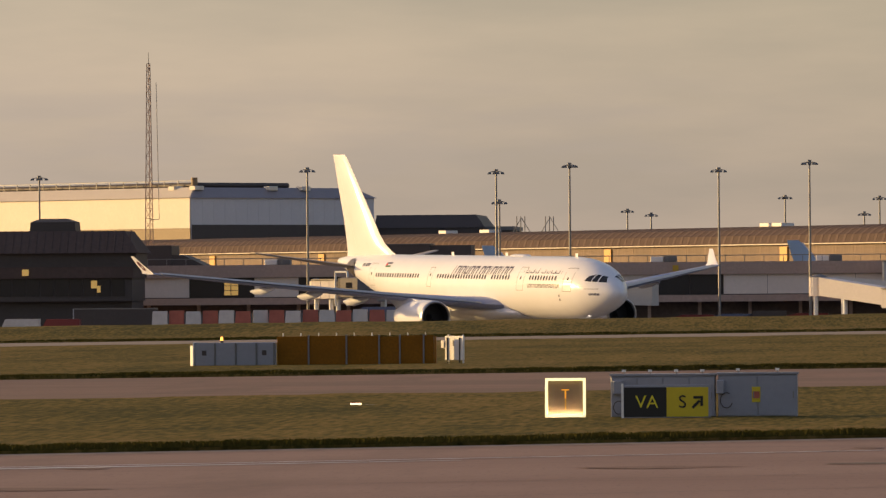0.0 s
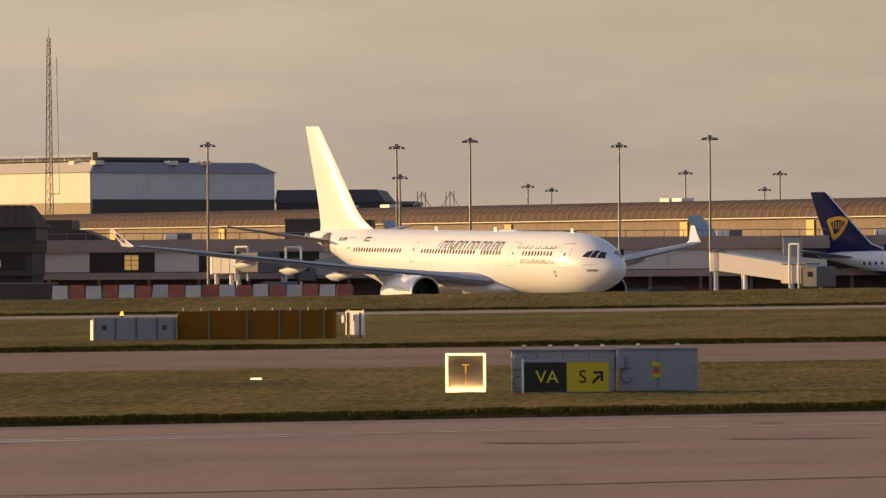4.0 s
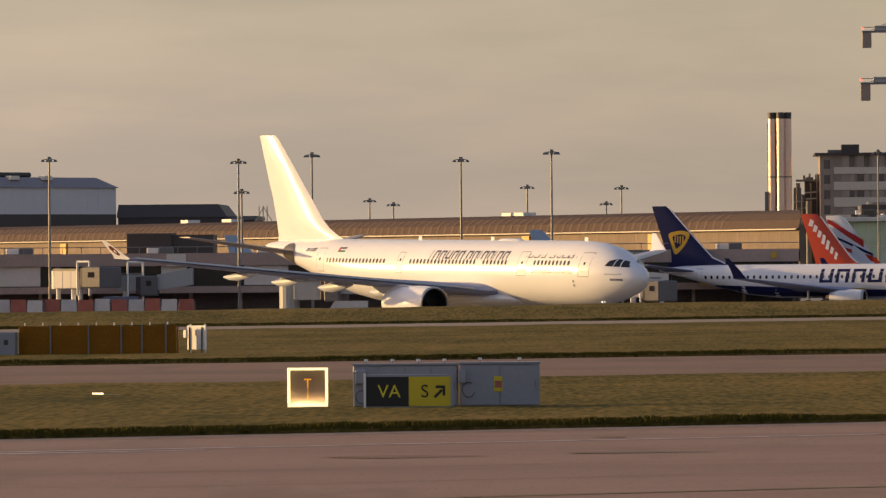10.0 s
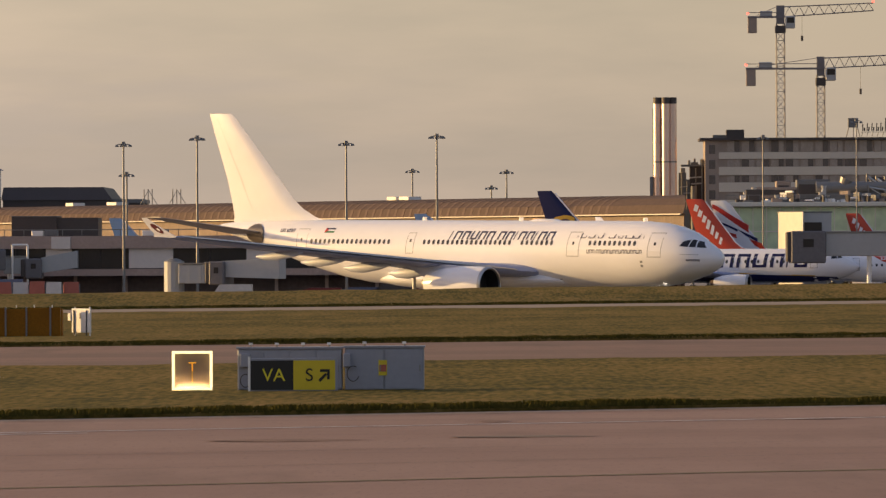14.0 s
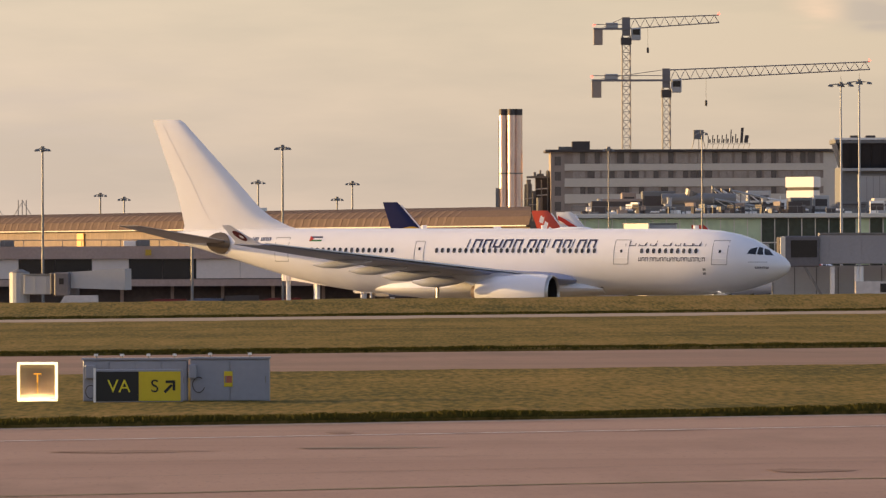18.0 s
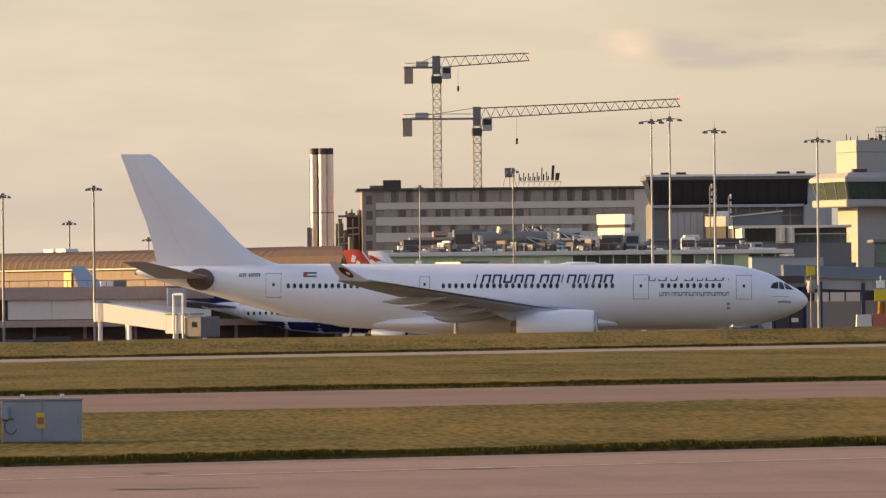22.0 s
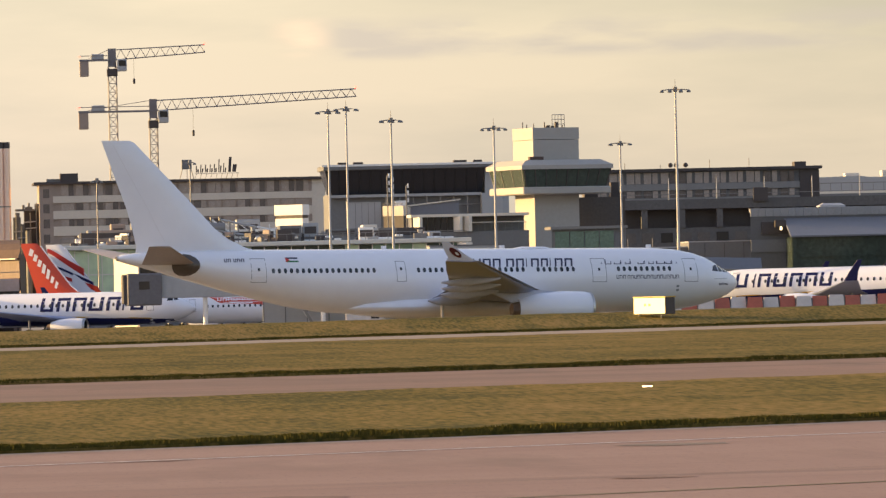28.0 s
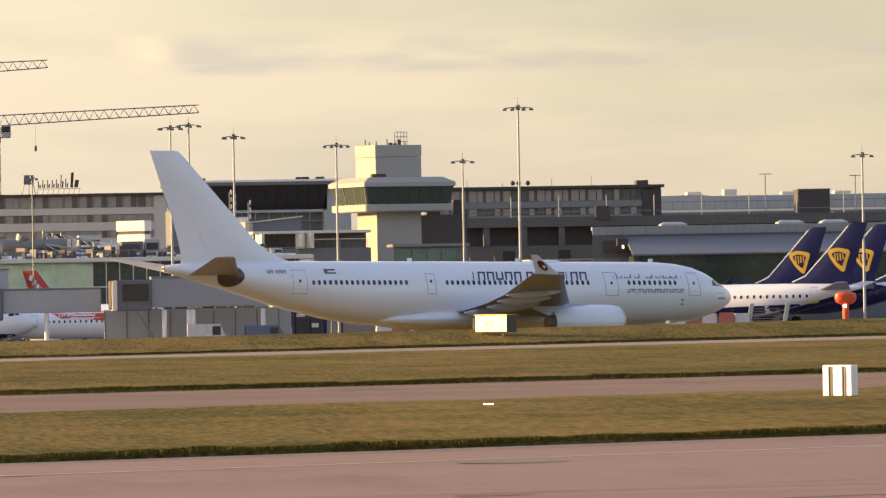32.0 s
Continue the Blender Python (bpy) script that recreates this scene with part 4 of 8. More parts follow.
def wave_bands():
    """Red and blue waves on the white fin of the far jet."""
    o = [ob for ob in scene.objects if ob.name.startswith("parked_airliner") and "waves" in ob.get("label", "")][0]
    def lead(z):
        return 20 - 32.6 - (z - 5.5) * 0.84
    def trail(z):
        return 20 - 38.1 - (z - 5.5) * 0.3
    # each band runs down from the trailing edge to the leading edge
    for za, zb, wa, wb, m in ((11.0, 8.0, 0.5, 1.0, M_RED), (8.9, 6.5, 0.25, 0.45, M_NAVY), (7.6, 5.7, 0.3, 0.75, M_RED)):
        top_edge, low_edge = [], []
        for k in range(7):
            t = k / 6
            z = za + (zb - za) * t ** 1.5
            w = wa + (wb - wa) * t
            x = trail(z) * (1 - t) + lead(z) * t
            top_edge.append((x * 0.98 + 0.02 * trail(z), z + w / 2))
            low_edge.append((x, z - w / 2))
        part("fin_wave", loft([[(x, y, zz) for x, zz in top_edge + low_edge[::-1]] for y in (-0.17, 0.17)]), m, o)


wave_bands()


# ---- lamp masts ----
def lamp_mast(x, y, top, heads, r=0.2, arm=0.9, pale=False, label="slim grey steel floodlight mast on the apron"):
    g = apron_z(x) - 0.2
    m = thing("floodlight_mast", pose(x, y, g), label, "lamp post", "apron floodlights")
    h = top - g
    st = M_CLAD if pale else M_STEEL
    part("pole", tube((0, 0, 0), (0, 0, h), r * 1.35, r * 0.75, n=10), st, m)
    head = part("head_frame", tube((-arm * 0.5, 0, h - 0.05), (arm * 0.5, 0, h - 0.05), 0.07, n=6), M_STEEL, m)
    part("hoist", box(-0.22, 0.22, -0.22, 0.22, h - 0.3, h + 0.25, bevel=0.04), M_STEEL, head)
    if pale:
        part("finial", tube((0, 0, h + 0.2), (0, 0, h + 1.1), 0.04, 0.02, n=5), M_STEEL, head)
    for k in range(heads):
        a = 2 * math.pi * k / heads + 0.3
        px, py = arm * math.cos(a), arm * 0.8 * math.sin(a)
        part("arm", tube((0, 0, h + 0.02), (px, py, h - 0.12), 0.05, n=5), M_STEEL, head)
        b = loft([[(px + dx * w, py + dy * w, h + z) for dx, dy in ((-1, -1), (1, -1), (1, 1), (-1, 1))] for z, w in ((-0.36, 0.21), (-0.26, 0.21), (-0.10, 0.10))])
        part("floodlight", b, M_GREY, head)
    return m


for x, y, top, n, arm, pale in ((-108.2, 850, 17.3, 4, 0.9, 0), (-69.9, 800, 17.2, 4, 0.75, 0), (-47.5, 800, 16.8, 4, 0.8, 0), (-48.9, 830, 13.6, 4, 0.8, 0), (-38.8, 800, 17.5, 5, 0.8, 0), (-21.2, 800, 16.8, 4, 0.8, 0),
                                (-10.5, 800, 17.6, 5, 0.85, 0), (-15.9, 950, 15.4, 4, 0.85, 0), (-2.7, 950, 15.2, 4, 0.85, 0), (-40.0, 1000, 14.2, 4, 0.8, 0), (-36.5, 1000, 13.6, 4, 0.8, 0),
                                (-5.1, 1000, 13.5, 4, 0.8, 0), (58.9, 850, 26.2, 6, 1.5, 1), (61.2, 850, 26.5, 6, 1.5, 1), (62.9, 800, 23.7, 6, 1.3, 1), (75.1, 800, 22.5, 8, 1.5, 1),
                                (101.4, 900, 22.5, 6, 1.5, 1), (89.6, 740, 24.9, 8, 1.6, 1), (138.2, 800, 20.4, 6, 1.3, 1)):
    lamp_mast(x, y, top, n, 0.14, arm, pale, "tall pale floodlight mast with a ring of lamps" if pale else "slim grey steel floodlight mast on the apron")
for x, top in ((29.4, 18.0), (41.0, 20.0)):
    lamp_mast(x, 841, top, 2, 0.085, 0.6, False, "thin grey lamp post before the glazed terminal")


# ---- buildings ----
def building(name, x, y, turn, label, category="building"):
    return thing(name, pose(x, y, 0, 0, 0, turn), label, category)


def bays(parent, name, x0, x1, n, z0, z1, y, m, gap=0.12, depth=0.12, label=""):
    """n panes side by side on a wall that faces -y."""
    w = (x1 - x0) / n
    for k in range(n):
        part(name, box(x0 + w * k + w * gap / 2, x0 + w * (k + 1) - w * gap / 2, y - depth, y + 0.05, z0, z1), m[k % len(m)] if isinstance(m, list) else m, parent, label)


def hangar():
    b = building("aircraft_hangar", -146.6, 1400, 45, "large pale metal aircraft hangar with grey roof", "hangar")
    M_SIDE = mat("shaded_side_cladding", (0.60, 0.57, 0.575), 0.5, vary=0.06, scale=4)
    M_HROOF = mat("blue_grey_roof", (0.24, 0.215, 0.23), 0.45, vary=0.08, scale=4)
    # sunlit front in warm tones, shaded side in cooler and darker ones
    part("wall", box(0, 50, 0, 130, -2, 21.8), M_SIDE, b)
    part("front_cladding", box(-0.25, 0, 0.1, 130, 15.5, 21.8), M_CREAM, b, "sheet cladding in a sunlit tone")
    part("roof_front", loft([[(-0.55, -0.2, 21.85), (-0.55, 130, 21.85), (-0.45, 130, 21.85), (-0.45, -0.2, 21.85)], [(2.95, 2.6, 24.05), (2.95, 128, 24.05), (3.05, 128, 24.05), (3.05, 2.6, 24.05)]]), M_STONE, b, "front roof slope in a sunlit tan")
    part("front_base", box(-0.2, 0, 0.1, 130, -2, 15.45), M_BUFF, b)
    part("side_base", box(0.2, 49.8, -0.25, 0, -2, 16.2), M_SLATE, b, "lower side wall in a shaded tone")
    part("roof", loft([[(-0.5, -0.5, 21.8), (50.5, -0.5, 21.8), (50.5, 130.5, 21.8), (-0.5, 130.5, 21.8)], [(3, 2.5, 24.0), (46.5, 2.5, 24.0), (46.5, 128, 24.0), (3, 128, 24.0)]]), M_HROOF, b)
    ridge = part("roof_ridge", box(6, 32, 6, 126, 24.0, 25.1, bevel=0.4), M_SLATE, b)
    for k in range(26):
        part("rail_post", box(5.2, 5.35, 6 + 4.6 * k, 6.15 + 4.6 * k, 24.0, 25.5), M_STEEL, ridge)
    part("rail", box(5.2, 5.35, 6, 122, 25.4, 25.5), M_STEEL, ridge)
    for k, (x, y) in enumerate(((2, 8), (2, 1), (22, 1), (31, 1))):
        part("roof_vent", box(x, x + 2.4, y, y + 2, 23.4, 24.3, bevel=0.1), M_CREAM, b)
    part("flue", tube((5, 5, 24), (5, 5, 26.1), 0.7, n=10), M_BUFF, b)
    for k in range(17):
        part("cladding_rib", box(3 * k + 0.1, 3 * k + 0.22, -0.04, 0, 16.3, 21.7), M_SIDE, b)
    b2 = building("dark_hangar", -112, 1450, 0, "low dark-roofed hangar beyond the concourse", "hangar")
    part("wall", box(0, 23, 0, 40, -2, 15.6), M_SLATE, b2)
    part("roof", loft([[(-0.3, -0.3, 15.6), (23.5, -0.3, 15.6), (23.5, 40, 15.6), (-0.3, 40, 15.6)], [(0, 2, 18.4), (21.4, 2, 18.4), (21.4, 39, 18.4), (0, 39, 18.4)]]), M_SLATE, b2)
    b3 = building("flat_shed", -89, 1452, 0, "low flat dark shed beside a hangar", "shed")
    part("wall", box(0, 6.5, 0, 30, -2, 15.0), M_SLATE, b3)
    part("roof", box(-0.3, 6.8, -0.3, 30, 15.0, 15.8), M_GREY, b3)
    for x in (-66.0, -61.0):
        f = building("roof_gantry", x, 1180, 0, "dark steel mast frame with stays above a roof", "mast")
        for dx in (-0.5, 0.2, 0.9):
            part("post", tube((dx, 0, -2), (dx, 0, 15.2), 0.09, n=6), M_STEEL, f)
        part("stay", tube((0.3, 0, 15.0), (2.4, 0, 11.5), 0.06, n=6), M_STEEL, f)
        part("stay", tube((0.3, 0, 15.0), (-1.8, 0, 11.5), 0.06, n=6), M_STEEL, f)


hangar()


def lattice_mast(x, y, top):
    g = apron_z(x) - 0.2
    m = thing("lattice_mast", pose(x, y, g), "thin red and grey lattice radio mast", "mast")
    h, n = top - g, 26
    M_RUST = mat("faded_red_steel", (0.26, 0.16, 0.13), 0.6, vary=0.15)
    w = lambda z: 0.62 * (1 - 0.72 * z / h) + 0.05
    legs = [(-1, -1), (1, -1), (0, 1)]
    for a in legs:
        part("leg", tube((a[0] * w(0), a[1] * w(0), 0), (a[0] * w(h), a[1] * w(h), h), 0.075, 0.05, n=6), M_RUST, m)
    bm = bmesh.new()
    for k in range(n):
        z0, z1 = h * k / n, h * (k + 1) / n
        for i in range(3):
            p, q = legs[i], legs[(i + 1) % 3]
            tube((p[0] * w(z0), p[1] * w(z0), z0), (q[0] * w(z1), q[1] * w(z1), z1), 0.035, n=4, bm=bm)
            tube((p[0] * w(z1), p[1] * w(z1), z1), (q[0] * w(z1), q[1] * w(z1), z1), 0.03, n=4, bm=bm)
    tagged(part("bracing", bm, M_RUST, m), kind="stuff")
    part("tip", tube((0, 0, h), (0, 0, h + 1.6), 0.06, 0.02, n=6), M_STEEL, m)
    part("whip_aerial", tube((1.3, 0, h * 0.42), (1.0, 0, h * 0.93), 0.04, n=6), M_STEEL, m)
    part("aerial_arm", tube((0, 0, h * 0.42), (1.3, 0, h * 0.42), 0.05, n=6), M_STEEL, m)


lattice_mast(-99.8, 900, 33.2)


M_CWALL = mat("weathered_tan_panel", (0.160, 0.107, 0.081), 0.7, vary=0.35, scale=3, second=(0.125, 0.086, 0.066), stretch=(1, 1, 0.25), rand=0.12)


def concourse():
    """The long barrel-roofed concourse, running away to the left."""
    x1, y1, x0, y0 = 19.9, 850.0, -135.0, 1110.0
    d = math.hypot(x1 - x0, y1 - y0)
    c = building("concourse", x0, y0, math.degrees(math.atan2(y1 - y0, x1 - x0)), "long brown barrel-roofed glazed concourse", "building")
    skew = lambda a: 1.68 * max(0.0, a)      # the end is cut off at a slant
    part("wall", loft([[(0, 0, z), (d, 0, z), (d - skew(9), 9, z), (0, 9, z)] for z in (-2, 8.62)]), M_CWALL, c)
    part("sill_band", box(0, d, -0.15, 0, 5.6, 6.1), M_BROWN, c)
    arc = [(9.2, 8.5), (9.2, 9.4), (7.5, 10.6), (5.2, 11.0), (3.0, 10.95), (1.1, 10.5), (-0.1, 9.7), (-0.5, 8.6)]
    part("roof", loft([[(x - (skew(a) if x else 0), a, z) for a, z in arc] for x in (0, d)]), M_BROWN, c, "brown metal barrel roof")
    M_RIB = mat("tan_roof_rib", (0.140, 0.100, 0.087), 0.85, vary=0.2, spec=0.15)
    n = 150
    rib = None
    for k in range(n - 8):
        x = d * k / n
        if rib is None:
            rib = part("roof_rib", loft([[(dx, a - 0.03 if a < 5 else a + 0.02, z + 0.03) for a, z in arc[2:]] + [(dx, a, z) for a, z in arc[:1:-1]] for dx in (-0.3, 0.3)]), M_RIB, c)
            rib.location.x = x
        else:
            o = new("roof_rib", rib.data)
            o.parent, o.location = c, (x, 0, 0)
    part("eave_line", box(0, d, -0.7, -0.5, 8.45, 8.6), M_STONE, c, "pale eave trim")
    part("base_strip", box(0, d, -0.5, -0.15, 4.6, 6.0), M_CWALL, c, "tan base strip")
    part("end_wall", loft([[(x - skew(a), a, z) for a, z in arc] for x in (d + 0.02, d + 0.3)]), M_BROWN, c)
    mull = None
    for k in range(60):
        x = d * (k + 0.5) / 60
        if mull is None:
            mull = part("wall_panel", box(-2.51, 2.51, -0.12, 0, 6.0, 8.3), M_CWALL, c)
            mull.location.x = x
        else:
            o = new("wall_panel", mull.data)
            o.parent, o.location = c, (x, 0, 0)
    M_AMBER = mat("amber_panel", (0.62, 0.33, 0.07), 0.5, vary=0.06)
    for k in (0.172, 0.302, 0.606, 0.77, 0.879):
        part("amber_panel", box(d * k, d * k + 2.0, -0.35, 0, 6.2, 8.2), M_AMBER, c, "amber lit panel")
    for k, w in ((0.408, 2.4), (0.452, 3.0), (0.727, 2.5), (0.738, 2.6)):
        part("roof_unit", box(d * k, d * k + w, 4, 6, 10.9, 11.45), M_WHITEP, c)


concourse()


M_PIER = mat("brown_grey_concrete", (0.42, 0.30, 0.25), 0.75, vary=0.15, scale=2)


def pier():
    p = building("pier", -92, 806, 0, "long low concrete pier with dark windows and white panels", "building")
    L = 110.7
    part("roof_band", box(0, L, 0, 14, 4.45, 5.95), M_PIER, p, "brown-grey concrete band")
    part("wall", box(0, L, 0.6, 14, 1.9, 4.45), M_SLATE, p)
    part("floor_slab", box(0, L, -0.1, 14, 1.2, 2.0), M_PIER, p)
    part("undercroft", box(0, L, 3.5, 14, -3, 1.2), mat("plain_brown_wall", (0.13, 0.094, 0.086), 0.8, vary=0.3, scale=3), p)
    for k in range(19):
        part("column", box(2 + 6 * k, 2.4 + 6 * k, 2.3, 2.8, -3.0, 1.2), M_PIER, p)
    x = 0.0
    rnd = random.Random(5)
    M_PANEL = mat("off_white_panel", (0.70, 0.61, 0.55), 0.6, vary=0.06, scale=2)
    M_WARM = mat("warm_lit_window", (0.9, 0.55, 0.16), 0.5, vary=0.25, scale=0.6, emit=0.3)
    white = [(0.1, 7.3), (15.1, 20.4), (34.8, 37.9), (44.7, 50.0), (58.7, 63.1), (71.1, 92.0)]
    dark = [(7.3, 15.1), (20.4, 34.8), (37.9, 44.7), (50.0, 58.7), (63.1, 71.1), (92.0, 110.0)]
    for a, b in white:
        n = max(1, round((b - a) / 5.2))
        for k in range(n):
            part("white_panel", box(a + (b - a) * k / n + 0.02, a + (b - a) * (k + 1) / n - 0.02, 0.45, 0.6, 2.1, 4.43, bevel=0.01), M_PANEL, p)
    for a, b in dark:
        n = max(2, round((b - a) / 3.9))
        for k in range(n):
            part("window_pane", box(a + (b - a) * k / n + 0.06, a + (b - a) * (k + 1) / n - 0.06, 0.52, 0.65, 2.1, 4.4), M_GLASS, p)
    part("lit_window", box(11.5, 13.15, 0.42, 0.5, 2.35, 4.1), M_WARM, p, "warm lit window")
    part("lit_mullion", box(12.25, 12.33, 0.36, 0.41, 2.35, 4.1), M_SLATE, p)
    for z in (2.9, 3.45):
        part("lit_mullion", box(11.5, 13.15, 0.36, 0.41, z, z + 0.06), M_SLATE, p)
    for a in (16.2, 33.0, 46.2, 62.4, 82.1, 100.9):
        part("roof_unit", box(a, a + 1.5, 2, 4, 5.95, 6.6, bevel=0.05), M_WHITEP, p)
        part("roof_unit", box(a + 1.55, a + 3.1, 2, 4, 5.95, 6.65, bevel=0.05), M_GREY, p)
    for k in range(46):
        part("parapet_post", box(2.3 * k, 2.3 * k + 0.08, 0.1, 0.18, 5.95, 6.7), M_STEEL, p)
    part("parapet_rail", box(0, L, 0.1, 0.18, 6.65, 6.75), M_STEEL, p)
    part("raised_panel", box(35.5, 37.8, -0.14, -0.02, 4.4, 5.85, bevel=0.02), M_PANEL, p, "pale panel over the concrete band")
    for x in (65.1, 107.4):
        part("stand_board", box(x, x + 0.7, -0.3, -0.1, 4.85, 5.55), M_GOLD, p, "yellow stand number board")
    b = building("plant_block", -61.9, 815, 0, "dark flat plant block behind the pier", "building")
    part("wall", box(0, 5.4, 0, 8, -3, 8.3), M_SLATE, b)
    part("side_wall", box(5.4, 10.4, 0.5, 8, -3, 8.2), M_SLATE, b)
    part("cap", box(-0.1, 5.5, -0.1, 8.2, 8.3, 8.42), M_GREY, b)
    h = building("gate_building", -122, 785, 0, "dark pier head with ribbed sloping roof", "building")
    part("roof", loft([[(-10, 0, 7.4), (33.6, 0, 7.4), (33.6, 14, 7.4), (-10, 14, 7.4)], [(-10, 2.5, 10.0), (31.8, 2.5, 10.0), (31.8, 12, 10.0), (-10, 12, 10.0)]]), M_BROWN, h, "brown ribbed metal roof")
    for k in range(46):
        x = -9 + 0.92 * k
        part("roof_rib", loft([[(x, -0.06, 7.45), (x + 0.2, -0.06, 7.45), (x + 0.2, 2.45, 10.05), (x, 2.45, 10.05)], [(x, 0.1, 7.4), (x + 0.2, 0.1, 7.4), (x + 0.2, 2.6, 10.0), (x, 2.6, 10.0)]]), M_BROWN, h)
    part("clerestory", box(-10, 33.2, 0.8, 13, 5.8, 7.4), M_SLATE, h)
    part("band", box(-10, 33, 0, 14, 4.5, 5.8), M_BROWN, h)
    part("wall", box(-10, 32.8, 0.6, 14, 1.8, 4.5), M_SLATE, h)
    bays(h, "window_pane", 17, 32, 9, 2.4, 4.4, 0.6, M_GLASS, 0.1, 0.08)
    part("lit_window", box(28.0, 28.7, 0.4, 0.48, 3.3, 4.2), M_WARM, h, "warm lit window")
    part("lit_window", box(28.7, 29.1, 0.4, 0.48, 2.8, 3.6), M_WARM, h)
    part("base", box(-10, 32.6, 2, 14, -3.5, 1.8), M_SLATE, h)
    part("lamp_panel", box(20.0, 20.75, -0.2, 0, 4.8, 5.55), M_WARM, h, "small warm lamp panel")
    part("plant_room", loft([[(20.4, 4, 10), (25.8, 4, 10), (25.8, 9, 10), (20.4, 9, 10)], [(20.5, 4, 11.1), (25.7, 4, 11.1), (25.7, 9, 11.1), (20.5, 9, 11.1)], [(21.6, 5, 11.5), (24.5, 5, 11.5), (24.5, 8, 11.5), (21.6, 8, 11.5)]]), M_SLATE, h)
    w = building("link_wing", -91.0, 812, 0, "low dark link block with a sloping end beside the pier", "building")
    part("block", box(0.4, 3.6, 0, 9, -2, 8.4, bevel=0.05), M_SLATE, w)
    part("sloping_end", loft([[(x, y, z) for x, z in ((3.6, -2), (3.6, 7.3), (5.1, 7.15), (7.5, 6.0), (7.5, -2))] for y in (0.2, 8.8)]), M_SLATE, w)


pier()


M_CAB = mat("dark_cab_panel", (0.125, 0.117, 0.125), 0.5, vary=0.2, scale=2)


def jet_bridge(x, y, turn, parts_, label, pale=M_CREAM):
    """Boarding bridge; parts_ are (kind, x0, x1, z0, z1) along its length."""
    g = apron_z(x) - 0.15
    b = thing("boarding_bridge", pose(x, y, 0, 0, 0, turn), label, "jet bridge", "boarding bridges")
    for kind, x0, x1, z0, z1 in parts_:
        if kind == "tunnel":
            t = part("tunnel", box(x0, x1, -1.3, 1.3, z0, z1, bevel=0.08), pale, b)
            n = max(2, int((x1 - x0) / 1.2))
            for k in range(n + 1):
                xx = x0 + (x1 - x0) * k / n
                part("tunnel_rib", box(xx - 0.04, xx + 0.04, -1.33, -1.3, z0 + 0.1, z1 - 0.1), pale, t)
            part("roof_trim", box(x0, x1, -1.45, 1.45, z1, z1 + 0.14), M_STEEL, t)
        elif kind == "slope":
            part("sloping_tunnel", loft([[(x0, -1.2, z0[0]), (x0, 1.2, z0[0]), (x0, 1.2, z0[1]), (x0, -1.2, z0[1])], [(x1, -1.2, z1[0]), (x1, 1.2, z1[0]), (x1, 1.2, z1[1]), (x1, -1.2, z1[1])]]), pale, b)
        elif kind == "cab":
            c = part("cab", box(x0, x1, -1.9, 1.9, z0, z1, bevel=0.15), M_CAB, b, "dark grey docking cab")
            part("canopy", box(x0 - 0.5, x0 + 0.3, -1.7, 1.7, z0 + 0.2, z1 - 0.1, bevel=0.1), M_SLATE, c)
            if x1 - x0 > 4.1:
                part("cab_window", box(x0 + 0.9, x1 - 0.3, -1.96, -1.9, z0 + 1.1, z1 - 0.5), M_GLASS, c)
                continue
            part("cab_window", box(x0 + 0.35 * (x1 - x0), x0 + 0.65 * (x1 - x0), -1.96, -1.9, z0 + 0.5 * (z1 - z0), z1 - 0.25 * (z1 - z0)), M_GLASS, c)
        elif kind == "portal":
            q = part("portal_post", tube((x0, -1.5, z0), (x0, -1.5, z1), 0.13, n=8), M_WHITEP, b, "white pipe portal")
            part("portal_post", tube((x1, -1.5, z0), (x1, -1.5, z1), 0.13, n=8), M_WHITEP, b)
            part("portal_beam", tube((x0, -1.5, z1), (x1, -1.5, z1), 0.13, n=8), M_WHITEP, q)
        elif kind == "lit":
            # the dark cab's sunlit end face, its light put into cream colour
            part("lit_end_face", box(x0, x1, -1.95, 1.95, z0, z1, bevel=0.05), M_CREAM, b, "cab end in cream for its sunlit face")
        elif kind == "rotunda":
            r = part("rotunda", tube(((x0 + x1) / 2, 0, z0), ((x0 + x1) / 2, 0, z1), (x1 - x0) / 2, n=16), pale, b)
            part("rotunda_roof", tube(((x0 + x1) / 2, 0, z1), ((x0 + x1) / 2, 0, z1 + 0.35), (x1 - x0) / 2 * 1.05, 0.3, n=16), M_GREY, r)
        elif kind == "leg":
            for dx in ((0,) if x1 == 0 else (0, x1)):
                part("leg", tube((x0 + dx, -0.6, g), (x0 + dx, -0.6, z0), 0.28, n=10), M_WHITEP, b)
                part("leg_foot", box(x0 + dx - 0.5, x0 + dx + 0.5, -1.1, -0.1, g, g + 0.35), M_GREY, b)
        elif kind == "stairs":
            s = part("stair_stringer", loft([[(x0, d, z1), (x0 + 0.35, d, z1), (x1 + 0.35, d, g), (x1, d, g)] for d in (-1.9, -1.8)]), M_STEEL, b)
            for k in range(14):
                t = (k + 0.5) / 14
                part("tread", box(x0 + (x1 - x0) * t, x0 + (x1 - x0) * t + 0.3, -1.9, -1.0, z1 + (g - z1) * t, z1 + (g - z1) * t + 0.05), M_STEEL, s)
    return b


